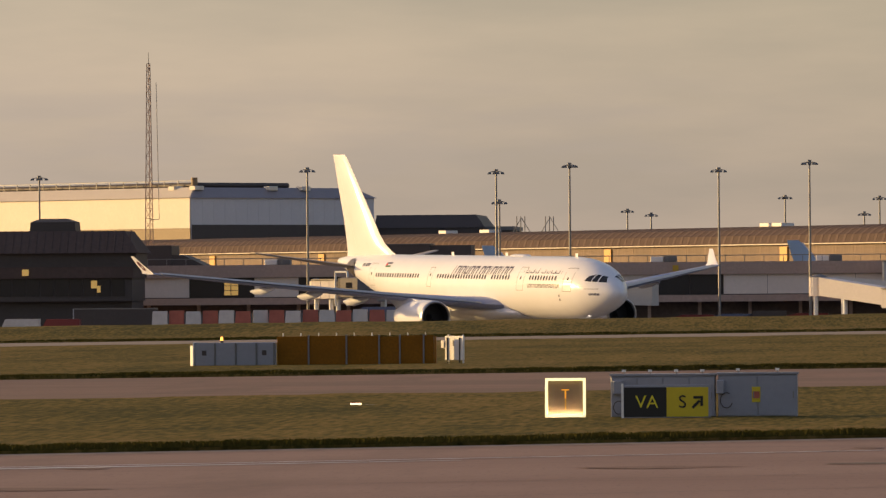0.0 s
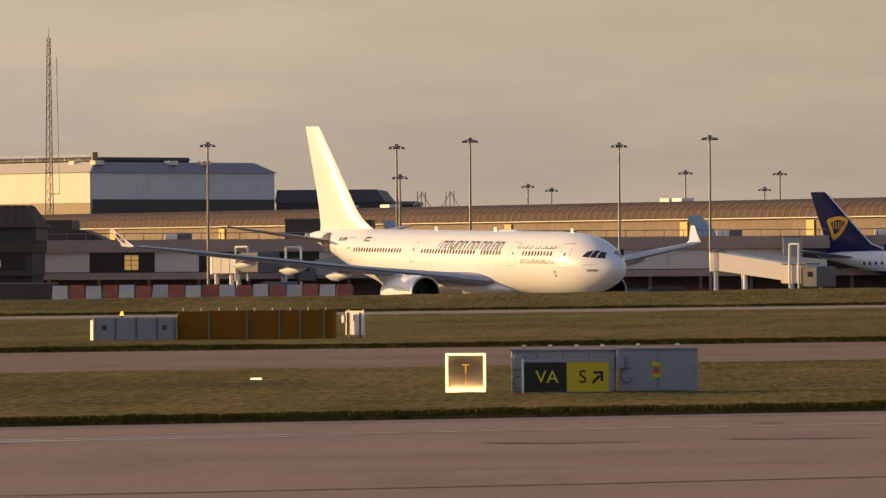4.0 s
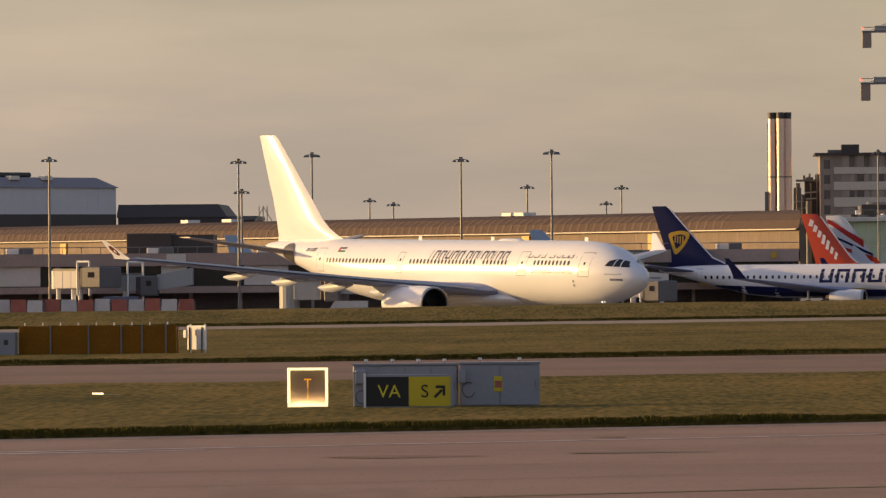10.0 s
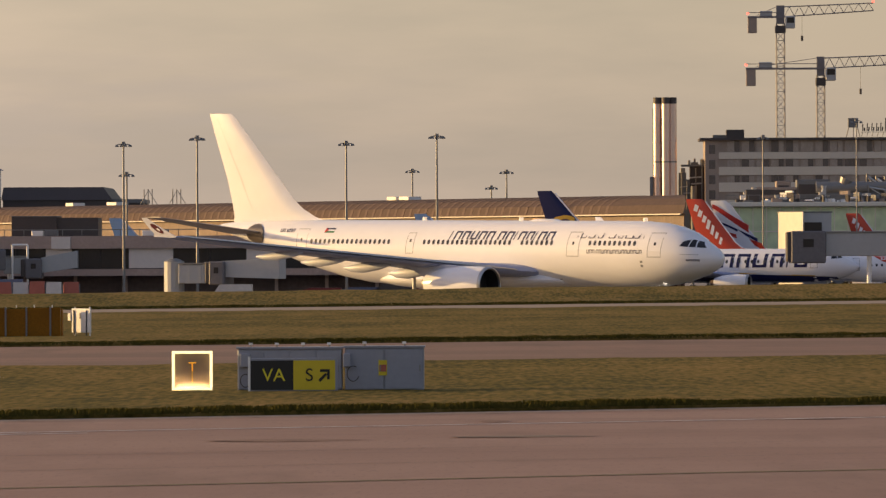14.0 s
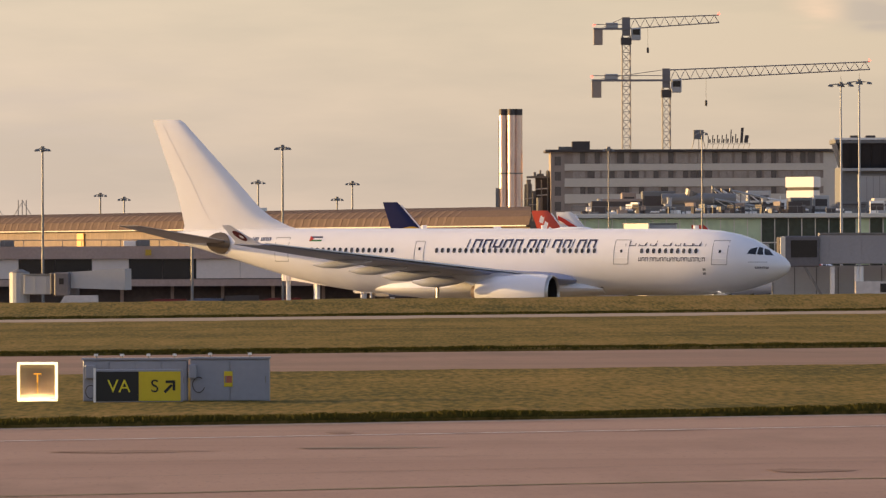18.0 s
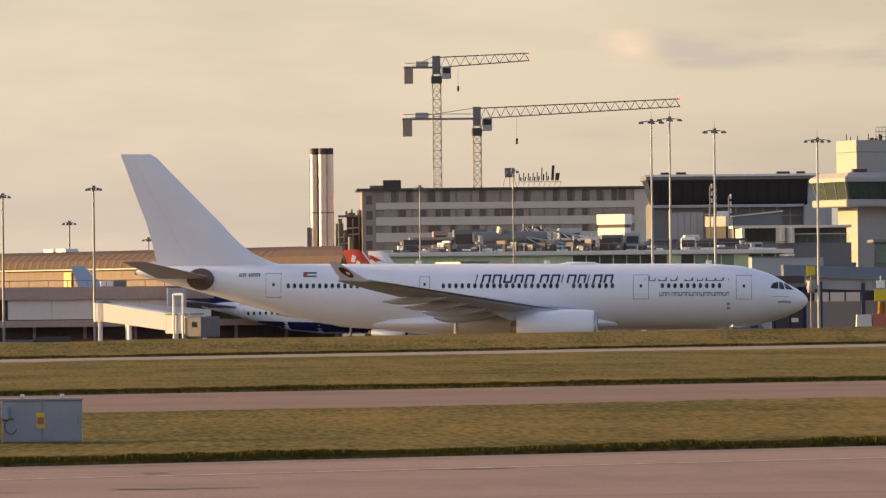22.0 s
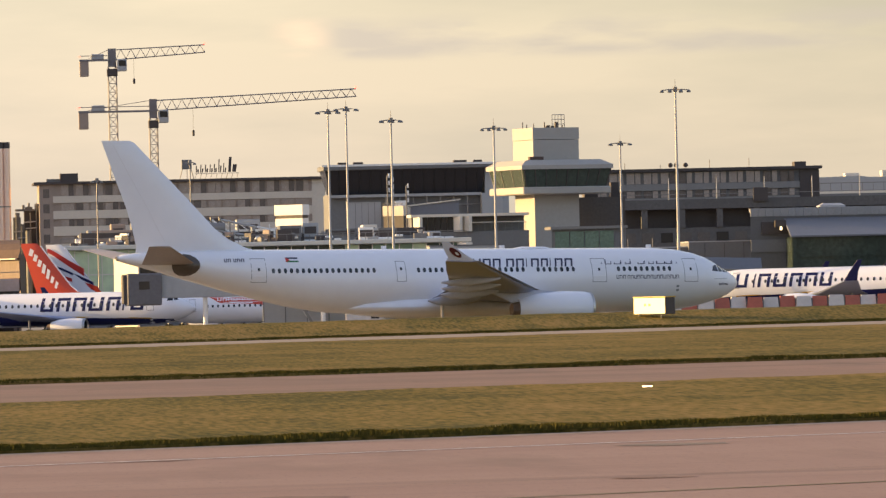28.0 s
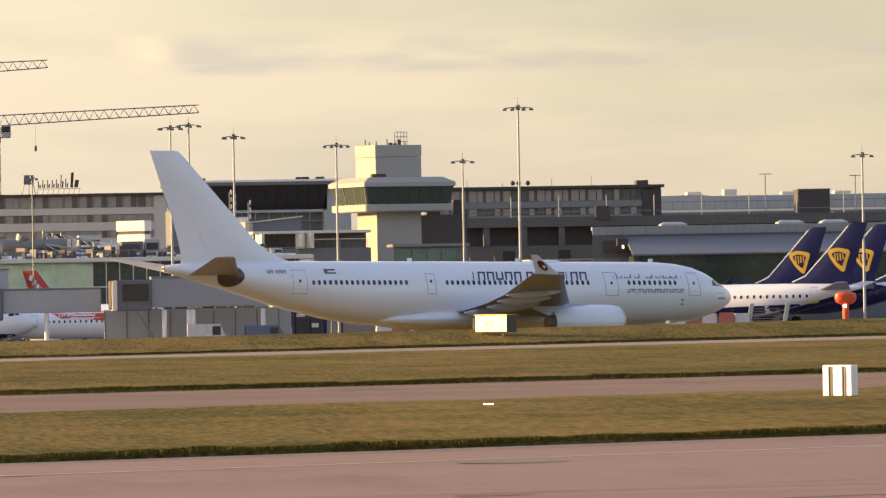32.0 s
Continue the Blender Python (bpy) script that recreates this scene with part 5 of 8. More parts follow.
def lift_block():
    b = building("lift_block", 31.4, 844, 0, "cream and grey lift block before the glazed terminal", "building")
    # wedge added and turned towards the sun to give the bright wall
    part("lit_wall", prism([(0, 0), (2.9, -3.4), (3.2, 0.15)], -2, 8.7), M_CREAM, b, "cream wedge added for the sunlit wall")
    part("grey_wall", box(0.1, 6.6, 0.2, 4, -2, 8.6, bevel=0.05), M_CLAD, b, "grey wall panel")
    part("cap", box(-0.05, 6.7, 0.1, 4.1, 8.6, 8.75), M_GREY, b)
    part("side_window", box(3.2, 5.4, 0.1, 0.2, 5.8, 7.4), M_GLASS, b)


lift_block()
M_WALK = mat("grey_walkway_cladding", (0.30, 0.285, 0.29), 0.55, vary=0.08, scale=2)
M_BRID = mat("off_white_bridge_cladding", (0.66, 0.61, 0.58), 0.5, vary=0.06, scale=2)
jet_bridge(-10.3, 792, -35, [("rotunda", 0, 2.2, 1.8, 4.0), ("slope", 2.0, 11.2, (1.85, 3.95), (0.7, 2.7)), ("leg", 1.1, 4.2, 1.8, 0), ("tunnel", 10.9, 14.4, 0.35, 2.55), ("portal", 12.2, 13.5, -0.2, 4.9), ("cab", 14.3, 16.4, -0.1, 2.3)], "off-white boarding bridge sloping down to a parked jet", M_BRID)
jet_bridge(-7.6, 799, 0, [("slope", 0, 10.8, (2.9, 4.1), (2.3, 3.1)), ("leg", 1.0, 9.0, 2.8, 0)], "off-white sloping link corridor beside the pier", M_BRID)
jet_bridge(-2.0, 803, 0, [("tunnel", 0, 2.3, 2.4, 5.8), ("leg", 1.1, 0, 2.4, 0)], "grey boxy bridge head at the pier", M_CLAD)
jet_bridge(-69.0, 800, -38, [("rotunda", -0.7, 0.9, 1.8, 3.95), ("tunnel", 0.6, 4.7, 1.85, 4.05), ("tunnel", 4.7, 6.4, 2.0, 3.9), ("cab", 5.6, 8.6, 1.9, 4.4), ("portal", 4.6, 6.5, 1.0, 5.0), ("leg", 0.7, 2.4, 1.8, 0), ("leg", 4.2, 0, 1.8, 0)], "pale boarding bridge with dark cab by barriers", M_BRID)
jet_bridge(-62.5, 799, 0, [("tunnel", 1.0, 3.6, 1.5, 3.5), ("portal", 2.0, 3.8, 0.2, 4.9), ("cab", 3.5, 5.5, 0.9, 3.3), ("leg", 1.6, 0, 1.5, 0), ("slope", 5.4, 9.6, (1.6, 3.4), (2.2, 4.2))], "grey boarding bridge behind the barriers", M_CLAD)
jet_bridge(-41.0, 770, -16, [("rotunda", -0.1, 2.2, -0.8, 2.9), ("tunnel", 2.0, 6.0, 0.4, 2.6), ("cab", 5.8, 7.6, 0.2, 2.9), ("leg", 1.2, 0, -0.5, 0), ("slope", 5.0, 14, (1.2, 2.8), (0.9, 3.3))], "off-white boarding bridge with short tunnel", M_CLAD)
jet_bridge(30.3, 778, 0, [("cab", 0, 4.0, 2.4, 6.1), ("tunnel", 4.0, 15.2, 3.2, 5.9), ("leg", 9.0, 0, 3.2, 0)], "grey boarding bridge, black cab over a jet", M_CLAD)
jet_bridge(46.4, 772, 0, [("cab", 0.3, 4.5, 3.25, 6.8), ("lit", 0.0, 0.6, 3.3, 6.7), ("tunnel", 4.5, 19.0, 3.6, 7.0), ("cab", 19.0, 20.5, 3.4, 6.7), ("leg", 6.0, 2.8, 3.3, 0), ("leg", 9.3, 8.0, 3.3, 0), ("stairs", 2.6, 5.2, 0, 3.3)], "long grey raised walkway on round legs", M_WALK)


def green_building():
    b = building("glazed_terminal", 26.5, 900, 0, "pale green glazed terminal wing with cream roof edge", "building")
    part("wall", box(0, 54, 0.3, 30, -2, 9.6), M_GREY, b)
    part("roof_edge", box(-0.6, 54.6, -1.0, 31, 9.75, 10.35, bevel=0.08), M_CREAM, b, "cream roof edge")
    part("lower_wall", box(0, 54, -0.1, 0.3, -2, 3.4), M_GREY, b)
    rnd = random.Random(3)
    for k in range(30):
        x = 1.8 * k
        # paler panes stand for bright reflections in the green glass
        part("glass_panel", box(x + 0.06, x + 1.74, -0.15 - 0.03 * rnd.random(), 0.1, 3.5, 9.7), M_PALEGR if k < 14 else rnd.choice((M_TEAL, M_TEAL, M_MIDGR, M_MIDGR, M_PALEGR)) if k > 20 else M_TEAL, b)
        part("mullion", box(x - 0.06, x + 0.06, -0.3, 0.1, 3.4, 9.75), M_CREAM, b)
    part("transom", box(0, 54, -0.28, 0.1, 6.4, 6.55), M_CREAM, b)
    rail = part("roof_railing", box(0, 54, -0.75, -0.69, 11.25, 11.33), M_STEEL, b)
    for k in range(37):
        part("railing_post", box(1.5 * k - 0.03, 1.5 * k + 0.03, -0.76, -0.7, 10.35, 11.25), M_STEEL, rail)
    part("end_pier", prism([(52.7, -0.5), (53.8, -1.9), (54.7, -1.2), (53.6, 0.2)], -2, 9.7), M_CREAM, b)
    # plant on the roof
    def plant(name, x, y, w, h, d, z, m, label, parts_=()):
        t = thing(name, pose(x, y, 0), label, "roof plant")
        part("casing", box(0, w, 0, d, z, z + h, bevel=0.08), m, t)
        part("louvre", box(0.3, w - 0.3, -0.06, 0, z + h * 0.25, z + h * 0.75), M_SLATE, t)
        part("plinth", box(0.1, w - 0.1, 0.1, d - 0.1, z - 0.8, z), M_GREY, t)
        return t
    for x, y, w, h, z, m in ((30.8, 915, 6, 1.5, 11.0, M_BRICK), (36.5, 915, 4.5, 2.6, 10.9, M_GREY), (41.2, 918, 1.6, 2.2, 11.0, M_BRICK), (43.4, 915, 5.0, 2.2, 11.0, M_GREY), (34.0, 922, 2.0, 2.4, 11.0, M_BRICK),
                             (49.5, 915, 6.5, 1.2, 11.0, M_WHITEP), (51, 920, 3.2, 2.6, 11.0, M_CLAD), (56.5, 915, 3.0, 1.6, 11.0, M_GREY), (59.8, 918, 2.2, 1.9, 11.0, M_CLAD), (63.0, 915, 4.0, 1.0, 11.0, M_GREY),
                             (68.0, 918, 2.0, 1.5, 11.0, M_CREAM), (70.5, 918, 6.0, 1.0, 11.0, M_SLATE), (46.5, 925, 3.0, 2.9, 11.0, M_SLATE)):
        plant("air_handler", x, y, w, h, 4, z, m, "boxy metal ventilation unit on a flat roof")
    for k in range(10):
        x = 29 + 4.7 * k
        t = thing("roof_light", pose(x, 905, 0), "small pale rooflight on the terminal", "rooflight", "rooflights")
        part("kerb", box(0, 1.3, 0, 1.3, 10.2, 10.7), M_GREY, t)
        part("dome", box(0.1, 1.2, 0.1, 1.2, 10.7, 11.0, bevel=0.12), M_WHITEP, t)
    r = thing("air_duct", pose(52, 912, 0), "round silver duct on the roof", "duct")
    part("duct", tube((-13, 0, 12.4), (-3, 0, 12.4), 0.75, n=14), M_STEEL, r)
    part("elbow", tube((-9.5, 0, 12.2), (-8.9, 0, 13.5), 0.55, 0.9, n=14), M_STEEL, r)
    part("duct_support", box(-12, -4, -0.3, 0.3, 10.3, 11.7), M_GREY, r)
    rnd = random.Random(21)
    for k in range(44):
        x, y = 28 + 50 * rnd.random(), 903 + 22 * rnd.random()
        t = thing("roof_vent", pose(x, y, 10.2), ("low grey rooftop duct box", "small white rooftop fan box", "dark rooftop vent box", "pale grey rooftop vent cowl", "brown rooftop vent housing")[k % 5], "roof vent", "roof vents")
        w, h = rnd.uniform(0.5, 2.6), rnd.uniform(0.5, 1.9)
        m = (M_GREY, M_WHITEP, M_SLATE, M_CLAD, M_BRICK)[k % 5]
        part("housing", box(0, w, 0, rnd.uniform(0.6, 2.0), 0, h, bevel=0.06), m, t)
        if k % 2:
            part("cowl", tube((w / 2, 0.5, h), (w / 2, 0.5, h + 0.5), 0.28, 0.4, n=10), M_CLAD, t)
        else:
            part("grille", box(0.1, w - 0.1, -0.05, 0, h * 0.3, h * 0.8), M_SLATE, t)
        if k % 3 == 0:
            part("pipe", tube((w, 0.3, 0.3), (w + 1.8, 0.3, 0.3), 0.16, n=8), M_WHITEP, t)
    for k in range(46):
        x, y = 30.5 + 27 * rnd.random(), 902 + 9 * rnd.random()
        t = thing("duct_box", pose(x, y, 10.3, 0, 0, rnd.uniform(25, 60)), ("small white", "small brown", "small dark", "small grey")[k % 4] + " metal duct box on the terminal roof", "roof vent", "roof duct boxes")
        w, z = rnd.uniform(0.25, 0.7), rnd.uniform(0.0, 1.2)
        part("stand", box(0.05, w - 0.05, 0.05, w, 0, z + 0.05), M_SLATE, t)
        part("casing", box(0, w, 0, w + rnd.uniform(0.1, 1.2), z, z + rnd.uniform(0.2, 0.7), bevel=0.04), (M_WHITEP, M_BRICK, M_SLATE, M_GREY)[k % 4], t)
    fr = thing("pipe_frame", pose(52.5, 925, 0), "white steel pipe frame on the roof", "frame")
    for k in range(7):
        part("post", box(1.6 * k, 1.6 * k + 0.15, 0, 0.15, 10.3, 12.5 + 0.5 * math.sin(k)), M_WHITEP, fr)
    for z in (11.4, 12.3):
        part("beam", box(0, 9.8, 0, 0.12, z, z + 0.15), M_WHITEP, fr)
    w = thing("stair_tower", pose(68.2, 1046, 0, 0, 0, 50), "white boxy roof tower with louvre band", "building")
    part("body", box(0, 1.6, 0, 5.2, 13.8, 15.0), M_WHITEP, w)
    part("plinth", box(0.1, 1.5, 0.1, 5.1, -2, 13.8), M_SLATE, w)
    part("top", box(-0.1, 1.7, -0.1, 5.3, 15.5, 17.1), M_WHITEP, w)
    part("louvre", box(0.1, 1.5, 0.05, 5.1, 15.0, 15.5), M_SLATE, w)
    q = thing("plant_cabin", pose(83.9, 1046, 0, 0, 0, 50), "pale sunlit plant cabin on the roof", "cabin")
    part("body", box(0, 1.4, 0, 4.0, 15.0, 16.6, bevel=0.05), M_STONE, q)
    part("plinth", box(0.1, 1.3, 0.1, 3.9, -2, 15.0), M_SLATE, q)
    part("rail", box(-0.1, -0.05, 0.1, 3.9, 16.9, 16.95), M_STEEL, q)
    for y in (0.2, 1.1, 2.0, 2.9, 3.8):
        part("rail_post", box(-0.1, -0.04, y, y + 0.06, 16.6, 16.9), M_STEEL, q)
    gb = thing("grey_plant_block", pose(75.7, 1050, 0), "plain grey panelled plant block", "building")
    part("wall", box(0, 5.0, 0, 5, -2, 17.3), M_CLAD, gb)
    for k in range(5):
        part("panel_seam", box(1.0 * k, 1.0 * k + 0.06, -0.03, 0, 12, 17.2), M_GREY, gb)
    part("coping", box(-0.1, 5.1, -0.1, 5.1, 17.3, 17.5), M_GREY, gb)
    for x, top in ((81.6, 20.6), (83.9, 19.6), (81.0, 21.2)):
        am = thing("aerial_mast", pose(x, 1040, 0), "slim steel aerial mast above the terminal roof", "mast", "aerial masts")
        part("pole", tube((0, 0, -2), (0, 0, top), 0.11, n=6), M_STEEL, am)
        for k in range(3):
            part("panel_aerial", box(0.15, 0.4, -0.15, 0.1, top - 0.4 - 1.1 * k, top + 0.3 - 1.1 * k, bevel=0.04), M_WHITEP, am)
        part("bracket", tube((0, 0, top - 1.0), (0.4, 0, top - 1.0), 0.05, n=5), M_STEEL, am)
    for k, (x, z0, x1, z1, y) in enumerate(((45.9, 13.9, 49.2, 11.6, 0), (47.2, 13.6, 50.4, 11.3, 0.9), (48.4, 13.6, 53.4, 12.5, 1.8), (49.8, 13.2, 55.0, 12.2, 2.6), (46.0, 12.4, 53.0, 11.2, -0.8))):
        du = thing("sloping_duct", pose(x, 912 + y, 0), "sloping bright metal duct on the roof", "duct", "sloping ducts")
        part("duct", tube((0, 0, z0), (x1 - x, 0, z1), 0.13, n=10), M_WHITEP if k % 2 else M_CLAD, du)
        part("collar", tube((0, 0, z0 - 0.1), (0, 0, z0 + 0.3), 0.18, n=10), M_STEEL, du)
        for q in range(4):
            part("lattice", tube(((x1 - x) * q / 4, 0, z0 + (z1 - z0) * q / 4), ((x1 - x) * (q + 1) / 4, 0.3, z0 + (z1 - z0) * (q + 1) / 4 - 0.7), 0.06, n=5), M_WHITEP, du)
        part("strut", box((x1 - x) * 0.5 - 0.08, (x1 - x) * 0.5 + 0.08, -0.08, 0.08, 10.3, (z0 + z1) / 2), M_STEEL, du)
        part("strut", box(-0.08, 0.08, -0.08, 0.08, 10.3, z0), M_STEEL, du)
    g = thing("barrel_roof_hall", pose(85.3, 1050, 0), "grey hall with slightly sloping metal roof", "building")
    part("hall", loft([[(0, 0, -2), (7.6, 0, -2), (7.6, 8, -2), (0, 8, -2)], [(0, 0, 16.4), (7.6, 0, 17.2), (7.6, 8, 17.2), (0, 8, 16.4)]]), mat("blue_grey_wall", (0.17, 0.18, 0.21), 0.5, vary=0.08, scale=2), g)
    part("roof_trim", loft([[(-0.2, -0.3, 16.5), (7.8, -0.3, 17.3), (7.8, -0.3, 17.5), (-0.2, -0.3, 16.7)], [(-0.2, 8, 16.5), (7.8, 8, 17.3), (7.8, 8, 17.5), (-0.2, 8, 16.7)]]), M_CREAM, g)
    gl = thing("glazed_lobby", pose(80.8, 990, 0), "low glazed lobby with cream piers", "building")
    part("roof", box(-0.4, 17, -0.4, 7, 14.1, 14.5), M_CREAM, gl)
    part("back", box(0, 16.6, 3, 7, -2, 14.1), M_GREY, gl)
    part("terrace", box(-6, 17, 0, 7, -2, 11.9), M_GREY, gl)
    for k in range(6):
        part("pane", box(0.3 + 0.95 * k, 1.15 + 0.95 * k, 0.3, 0.4, 11.9, 14.1), M_GLASS, gl)
    for x in (0, 5.9, 7.3):
        part("lobby_pier", prism([(x, 0.1), (x + 0.85, -1.0), (x + 1.3, -0.6), (x + 0.45, 0.5)], 11.9, 14.1), M_CREAM, gl)
    for k in range(9):
        part("rail_post", box(8.5 + k, 8.56 + k, 0, 0.06, 11.9, 13.2), M_STEEL, gl)
    part("handrail", box(8.5, 16.6, 0, 0.06, 13.15, 13.25), M_CREAM, gl)
    wl = thing("under_bridge_wall", pose(45.9, 776, 0), "grey panelled wall under the raised walkway", "wall")
    part("wall", box(0, 21.5, 1.0, 1.6, -1.4, 3.4), M_CLAD, wl)
    for k in range(9):
        part("panel_seam", box(2.5 * k, 2.5 * k + 0.12, 0.94, 1.0, -1.4, 3.2), M_GREY, wl)
    ub = thing("walkway_undercroft", pose(68.2, 800, 0), "dark open bay with navy posts under a walkway", "building")
    part("back_wall", box(0, 5.4, 2.0, 2.4, -1.4, 6.4), M_SLATE, ub)
    part("glass_band", box(0.1, 5.2, 1.9, 1.96, 3.0, 5.0), M_GLASS, ub)
    part("beam", box(-0.1, 5.5, -0.2, 2.0, 5.1, 5.5), M_GREY, ub)
    for x, w in ((0.0, 0.4), (1.5, 0.25), (3.3, 0.25), (4.9, 0.5)):
        part("post", box(x, x + w, -0.1, 0.2, -1.4, 5.1), M_NAVY, ub)
    for x, z, w, h in ((0.7, 0.0, 0.7, 0.9), (2.0, 2.2, 1.0, 0.35), (3.8, 0.9, 0.8, 0.5), (3.9, 2.3, 0.9, 0.3)):
        part("wall_panel", box(x, x + w, 1.7, 2.0, z, z + h), M_WHITEP, ub)


green_building()


def chimneys():
    c = thing("flue_stack", pose(26.7, 1302, 0), "cluster of tall bright steel flues with dark caps", "chimney")
    for k, (x, y) in enumerate(((-1.4, 0.2), (0.2, -0.6), (1.5, -0.1))):
        f = part("flue", tube((x, y, -2), (x, y, 32.4), 0.78, n=28), M_SILVER, c, "bright steel flue", smooth=False)
        part("cap", tube((x, y, 32.4), (x, y, 33.6), 0.80, n=28), M_SLATE, f)
        part("joint", tube((x, y, 21.1), (x, y, 21.35), 0.82, n=28), M_STEEL, f)
    part("frame", box(-2.3, 2.3, 0.7, 1.1, -2, 31.5), M_STEEL, c)
    part("platform", box(-2.2, 2.3, 0.4, 1.4, 21.1, 21.25), M_STEEL, c)
    part("side_duct", box(-2.9, -2.3, -0.3, 0.5, -2, 18.4), M_GREY, c)
    b = thing("boiler_house", pose(29.3, 1306, 0), "dark plant house with roof units beside the flues", "building")
    part("wall", box(0.1, 2.3, 0, 6, -2, 17.9), M_GREY, b, "dark blue-grey panelled wall")
    part("dark_bay", box(2.3, 5.2, 0.4, 6, -2, 20.4), M_SLATE, b)
    part("slab", box(0.6, 5.3, -0.4, 6, 20.4, 20.75), M_GREY, b)
    for x, w, z, h in ((0.1, 1.5, 17.9, 1.3), (0.5, 0.9, 19.2, 0.9), (1.9, 0.5, 20.75, 0.8), (2.5, 1.4, 20.75, 0.45), (3.0, 0.4, 21.2, 0.7), (4.3, 0.8, 20.75, 1.0)):
        part("roof_unit", box(x, x + w, 0.2, 1.6, z, z + h, bevel=0.06), M_STEEL if w < 1 else M_GREY, b)
    for x, z, l in ((0.3, 16.4, 1.6), (1.0, 15.2, 2.6), (0.6, 13.6, 3.0), (2.2, 18.2, 2.4), (2.5, 17.0, 2.2)):
        part("pipe_run", tube((x, -0.3, z), (x + l, -0.3, z + 0.15), 0.13, n=8), M_CLAD, b)
    for x, z0, z1 in ((0.7, 12, 19.6), (1.7, 12, 17.5), (3.4, 12, 20.0), (4.6, 12, 21.9)):
        part("riser", tube((x, -0.35, z0), (x, -0.35, z1), 0.12, n=8), M_STEEL, b)
    part("tank", tube((3.0, -0.9, -2), (3.0, -0.9, 16.6), 0.6, n=14), M_GREY, b)


chimneys()


def hotel():
    h = building("hotel", 34.4, 1300, 0, "brown and stone hotel block with rows of windows", "hotel")
    W = 52.3
    part("wall", box(2.6, W, 0.3, 16, -2, 25.3), M_BRICK, h)
    part("stair_end", box(0, 2.6, 0, 15, -2, 25.4), M_BRICK, h)
    part("blank_end", box(W, W + 2.6, 0.2, 16, -2, 25.2), M_STONE, h, "plain pale end wall")
    part("roof_slab", box(-1.0, W + 2.7, -0.7, 16.5, 25.3, 25.75), M_SLATE, h)
    for z0, z1 in ((21.7, 23.0), (18.6, 20.2), (15.4, 17.2), (12.4, 13.9)):
        part("stone_band", box(2.6, W, -0.05, 0.3, z0, z1), M_STONE, h, "pale stone band")
    M_CURT = mat("curtained_glass", (0.36, 0.295, 0.25), 0.3, vary=0.35, scale=1)
    M_DIM = mat("dim_hotel_glass", (0.13, 0.105, 0.095), 0.25, vary=0.4, scale=1)
    rnd = random.Random(8)
    for z0, z1 in ((23.05, 25.2), (20.25, 21.6), (17.25, 18.5), (14.0, 15.3)):
        for k in range(34):
            x = 4.2 + 1.41 * k
            part("window", box(x, x + (0.95 if k % 2 else 1.35), 0.12, 0.32, z0, z1), M_CURT if rnd.random() < 0.62 else M_DIM, h)
    for k in range(4):
        part("stair_window", box(0.7, 1.9, -0.06, 0.0, 14 + 2.9 * k, 15.7 + 2.9 * k), M_DIM, h)
    part("plant_room", box(4.2, 7.6, 4, 9, 25.75, 27.4), M_SLATE, h)
    part("plant_room", box(1.6, 4.2, 5, 8, 25.75, 26.4), M_GREY, h)
    # roof sign: a frame with plain bars in place of the name
    s = thing("roof_sign", pose(64.4, 1302, 25.7), "dark script sign as plain bars on a roof frame", "sign")
    for k in range(9):
        part("stay", tube((k * 1.0, 0.6, 0), (k * 1.0 + 0.3, 0, 1.1), 0.05, n=5), M_STEEL, s)
    part("rail", box(0, 8.4, -0.04, 0.04, 1.05, 1.15), M_STEEL, s)
    for k, (x, h0, sl) in enumerate(((0.2, 1.3, 0), (1.0, 1.5, .1), (1.9, 1.5, .1), (2.8, 1.5, .1), (3.6, 1.6, .1), (4.5, 2.5, .1), (5.4, 1.7, .1), (6.4, 2.9, .2))):
        w = 0.55 if k < 7 else 1.5
        part("sign_bar", loft([[(x, y, 1.3), (x + w * 0.35, y, 1.3), (x + w * 0.35 + sl, y, 1.3 + h0), (x + sl, y, 1.3 + h0)] for y in (-0.06, 0.06)]), M_SLATE, s)
        part("sign_bar", loft([[(x + w * 0.5, y, 1.3), (x + w, y, 1.3), (x + w + sl, y, 1.3 + h0 * 0.5), (x + w * 0.5 + sl, y, 1.3 + h0 * 0.5)] for y in (-0.06, 0.06)]), M_SLATE, s)
    t = thing("roof_cabin", pose(61.9, 1302, 25.7), "small grey box on a steel roof trestle", "cabin")
    part("box", box(0, 1.9, 0, 1.6, 2.0, 3.8, bevel=0.05), M_GREY, t)
    for x, d in ((0.1, -0.5), (1.0, 0), (1.8, 0.5)):
        part("trestle_leg", tube((x + d, 0.5, 0), (x, 0.5, 2.0), 0.08, n=6), M_STEEL, t)
    # second block
    b = building("hotel_wing", 127.3, 1150, 0, "grey-brown office block with three rows of windows", "building")
    M_OFFICE = mat("grey_office_panel", (0.135, 0.13, 0.125), 0.7, vary=0.12, scale=2)
    M_OBAND = mat("grey_office_band", (0.235, 0.225, 0.215), 0.7, vary=0.1, scale=2)
    part("wall", box(-3, 36.4, 0.3, 14, -2, 22.7), M_OFFICE, b)
    part("roof_slab", box(-3.3, 36.9, -0.5, 14.3, 22.7, 23.2), M_SLATE, b)
    for z0, z1 in ((19.5, 20.6), (16.9, 18.2)):
        part("stone_band", box(-3, 33, -0.05, 0.3, z0, z1), M_OBAND, b)
    for z0, z1 in ((20.65, 22.5), (18.25, 19.4), (15.6, 16.8)):
        for k in range(24):
            x = -2.6 + 1.47 * k
            part("window", box(x, x + (0.9 if k % 2 else 1.3), 0.12, 0.32, z0, z1), M_CURT if rnd.random() < 0.75 else M_DIM, b)
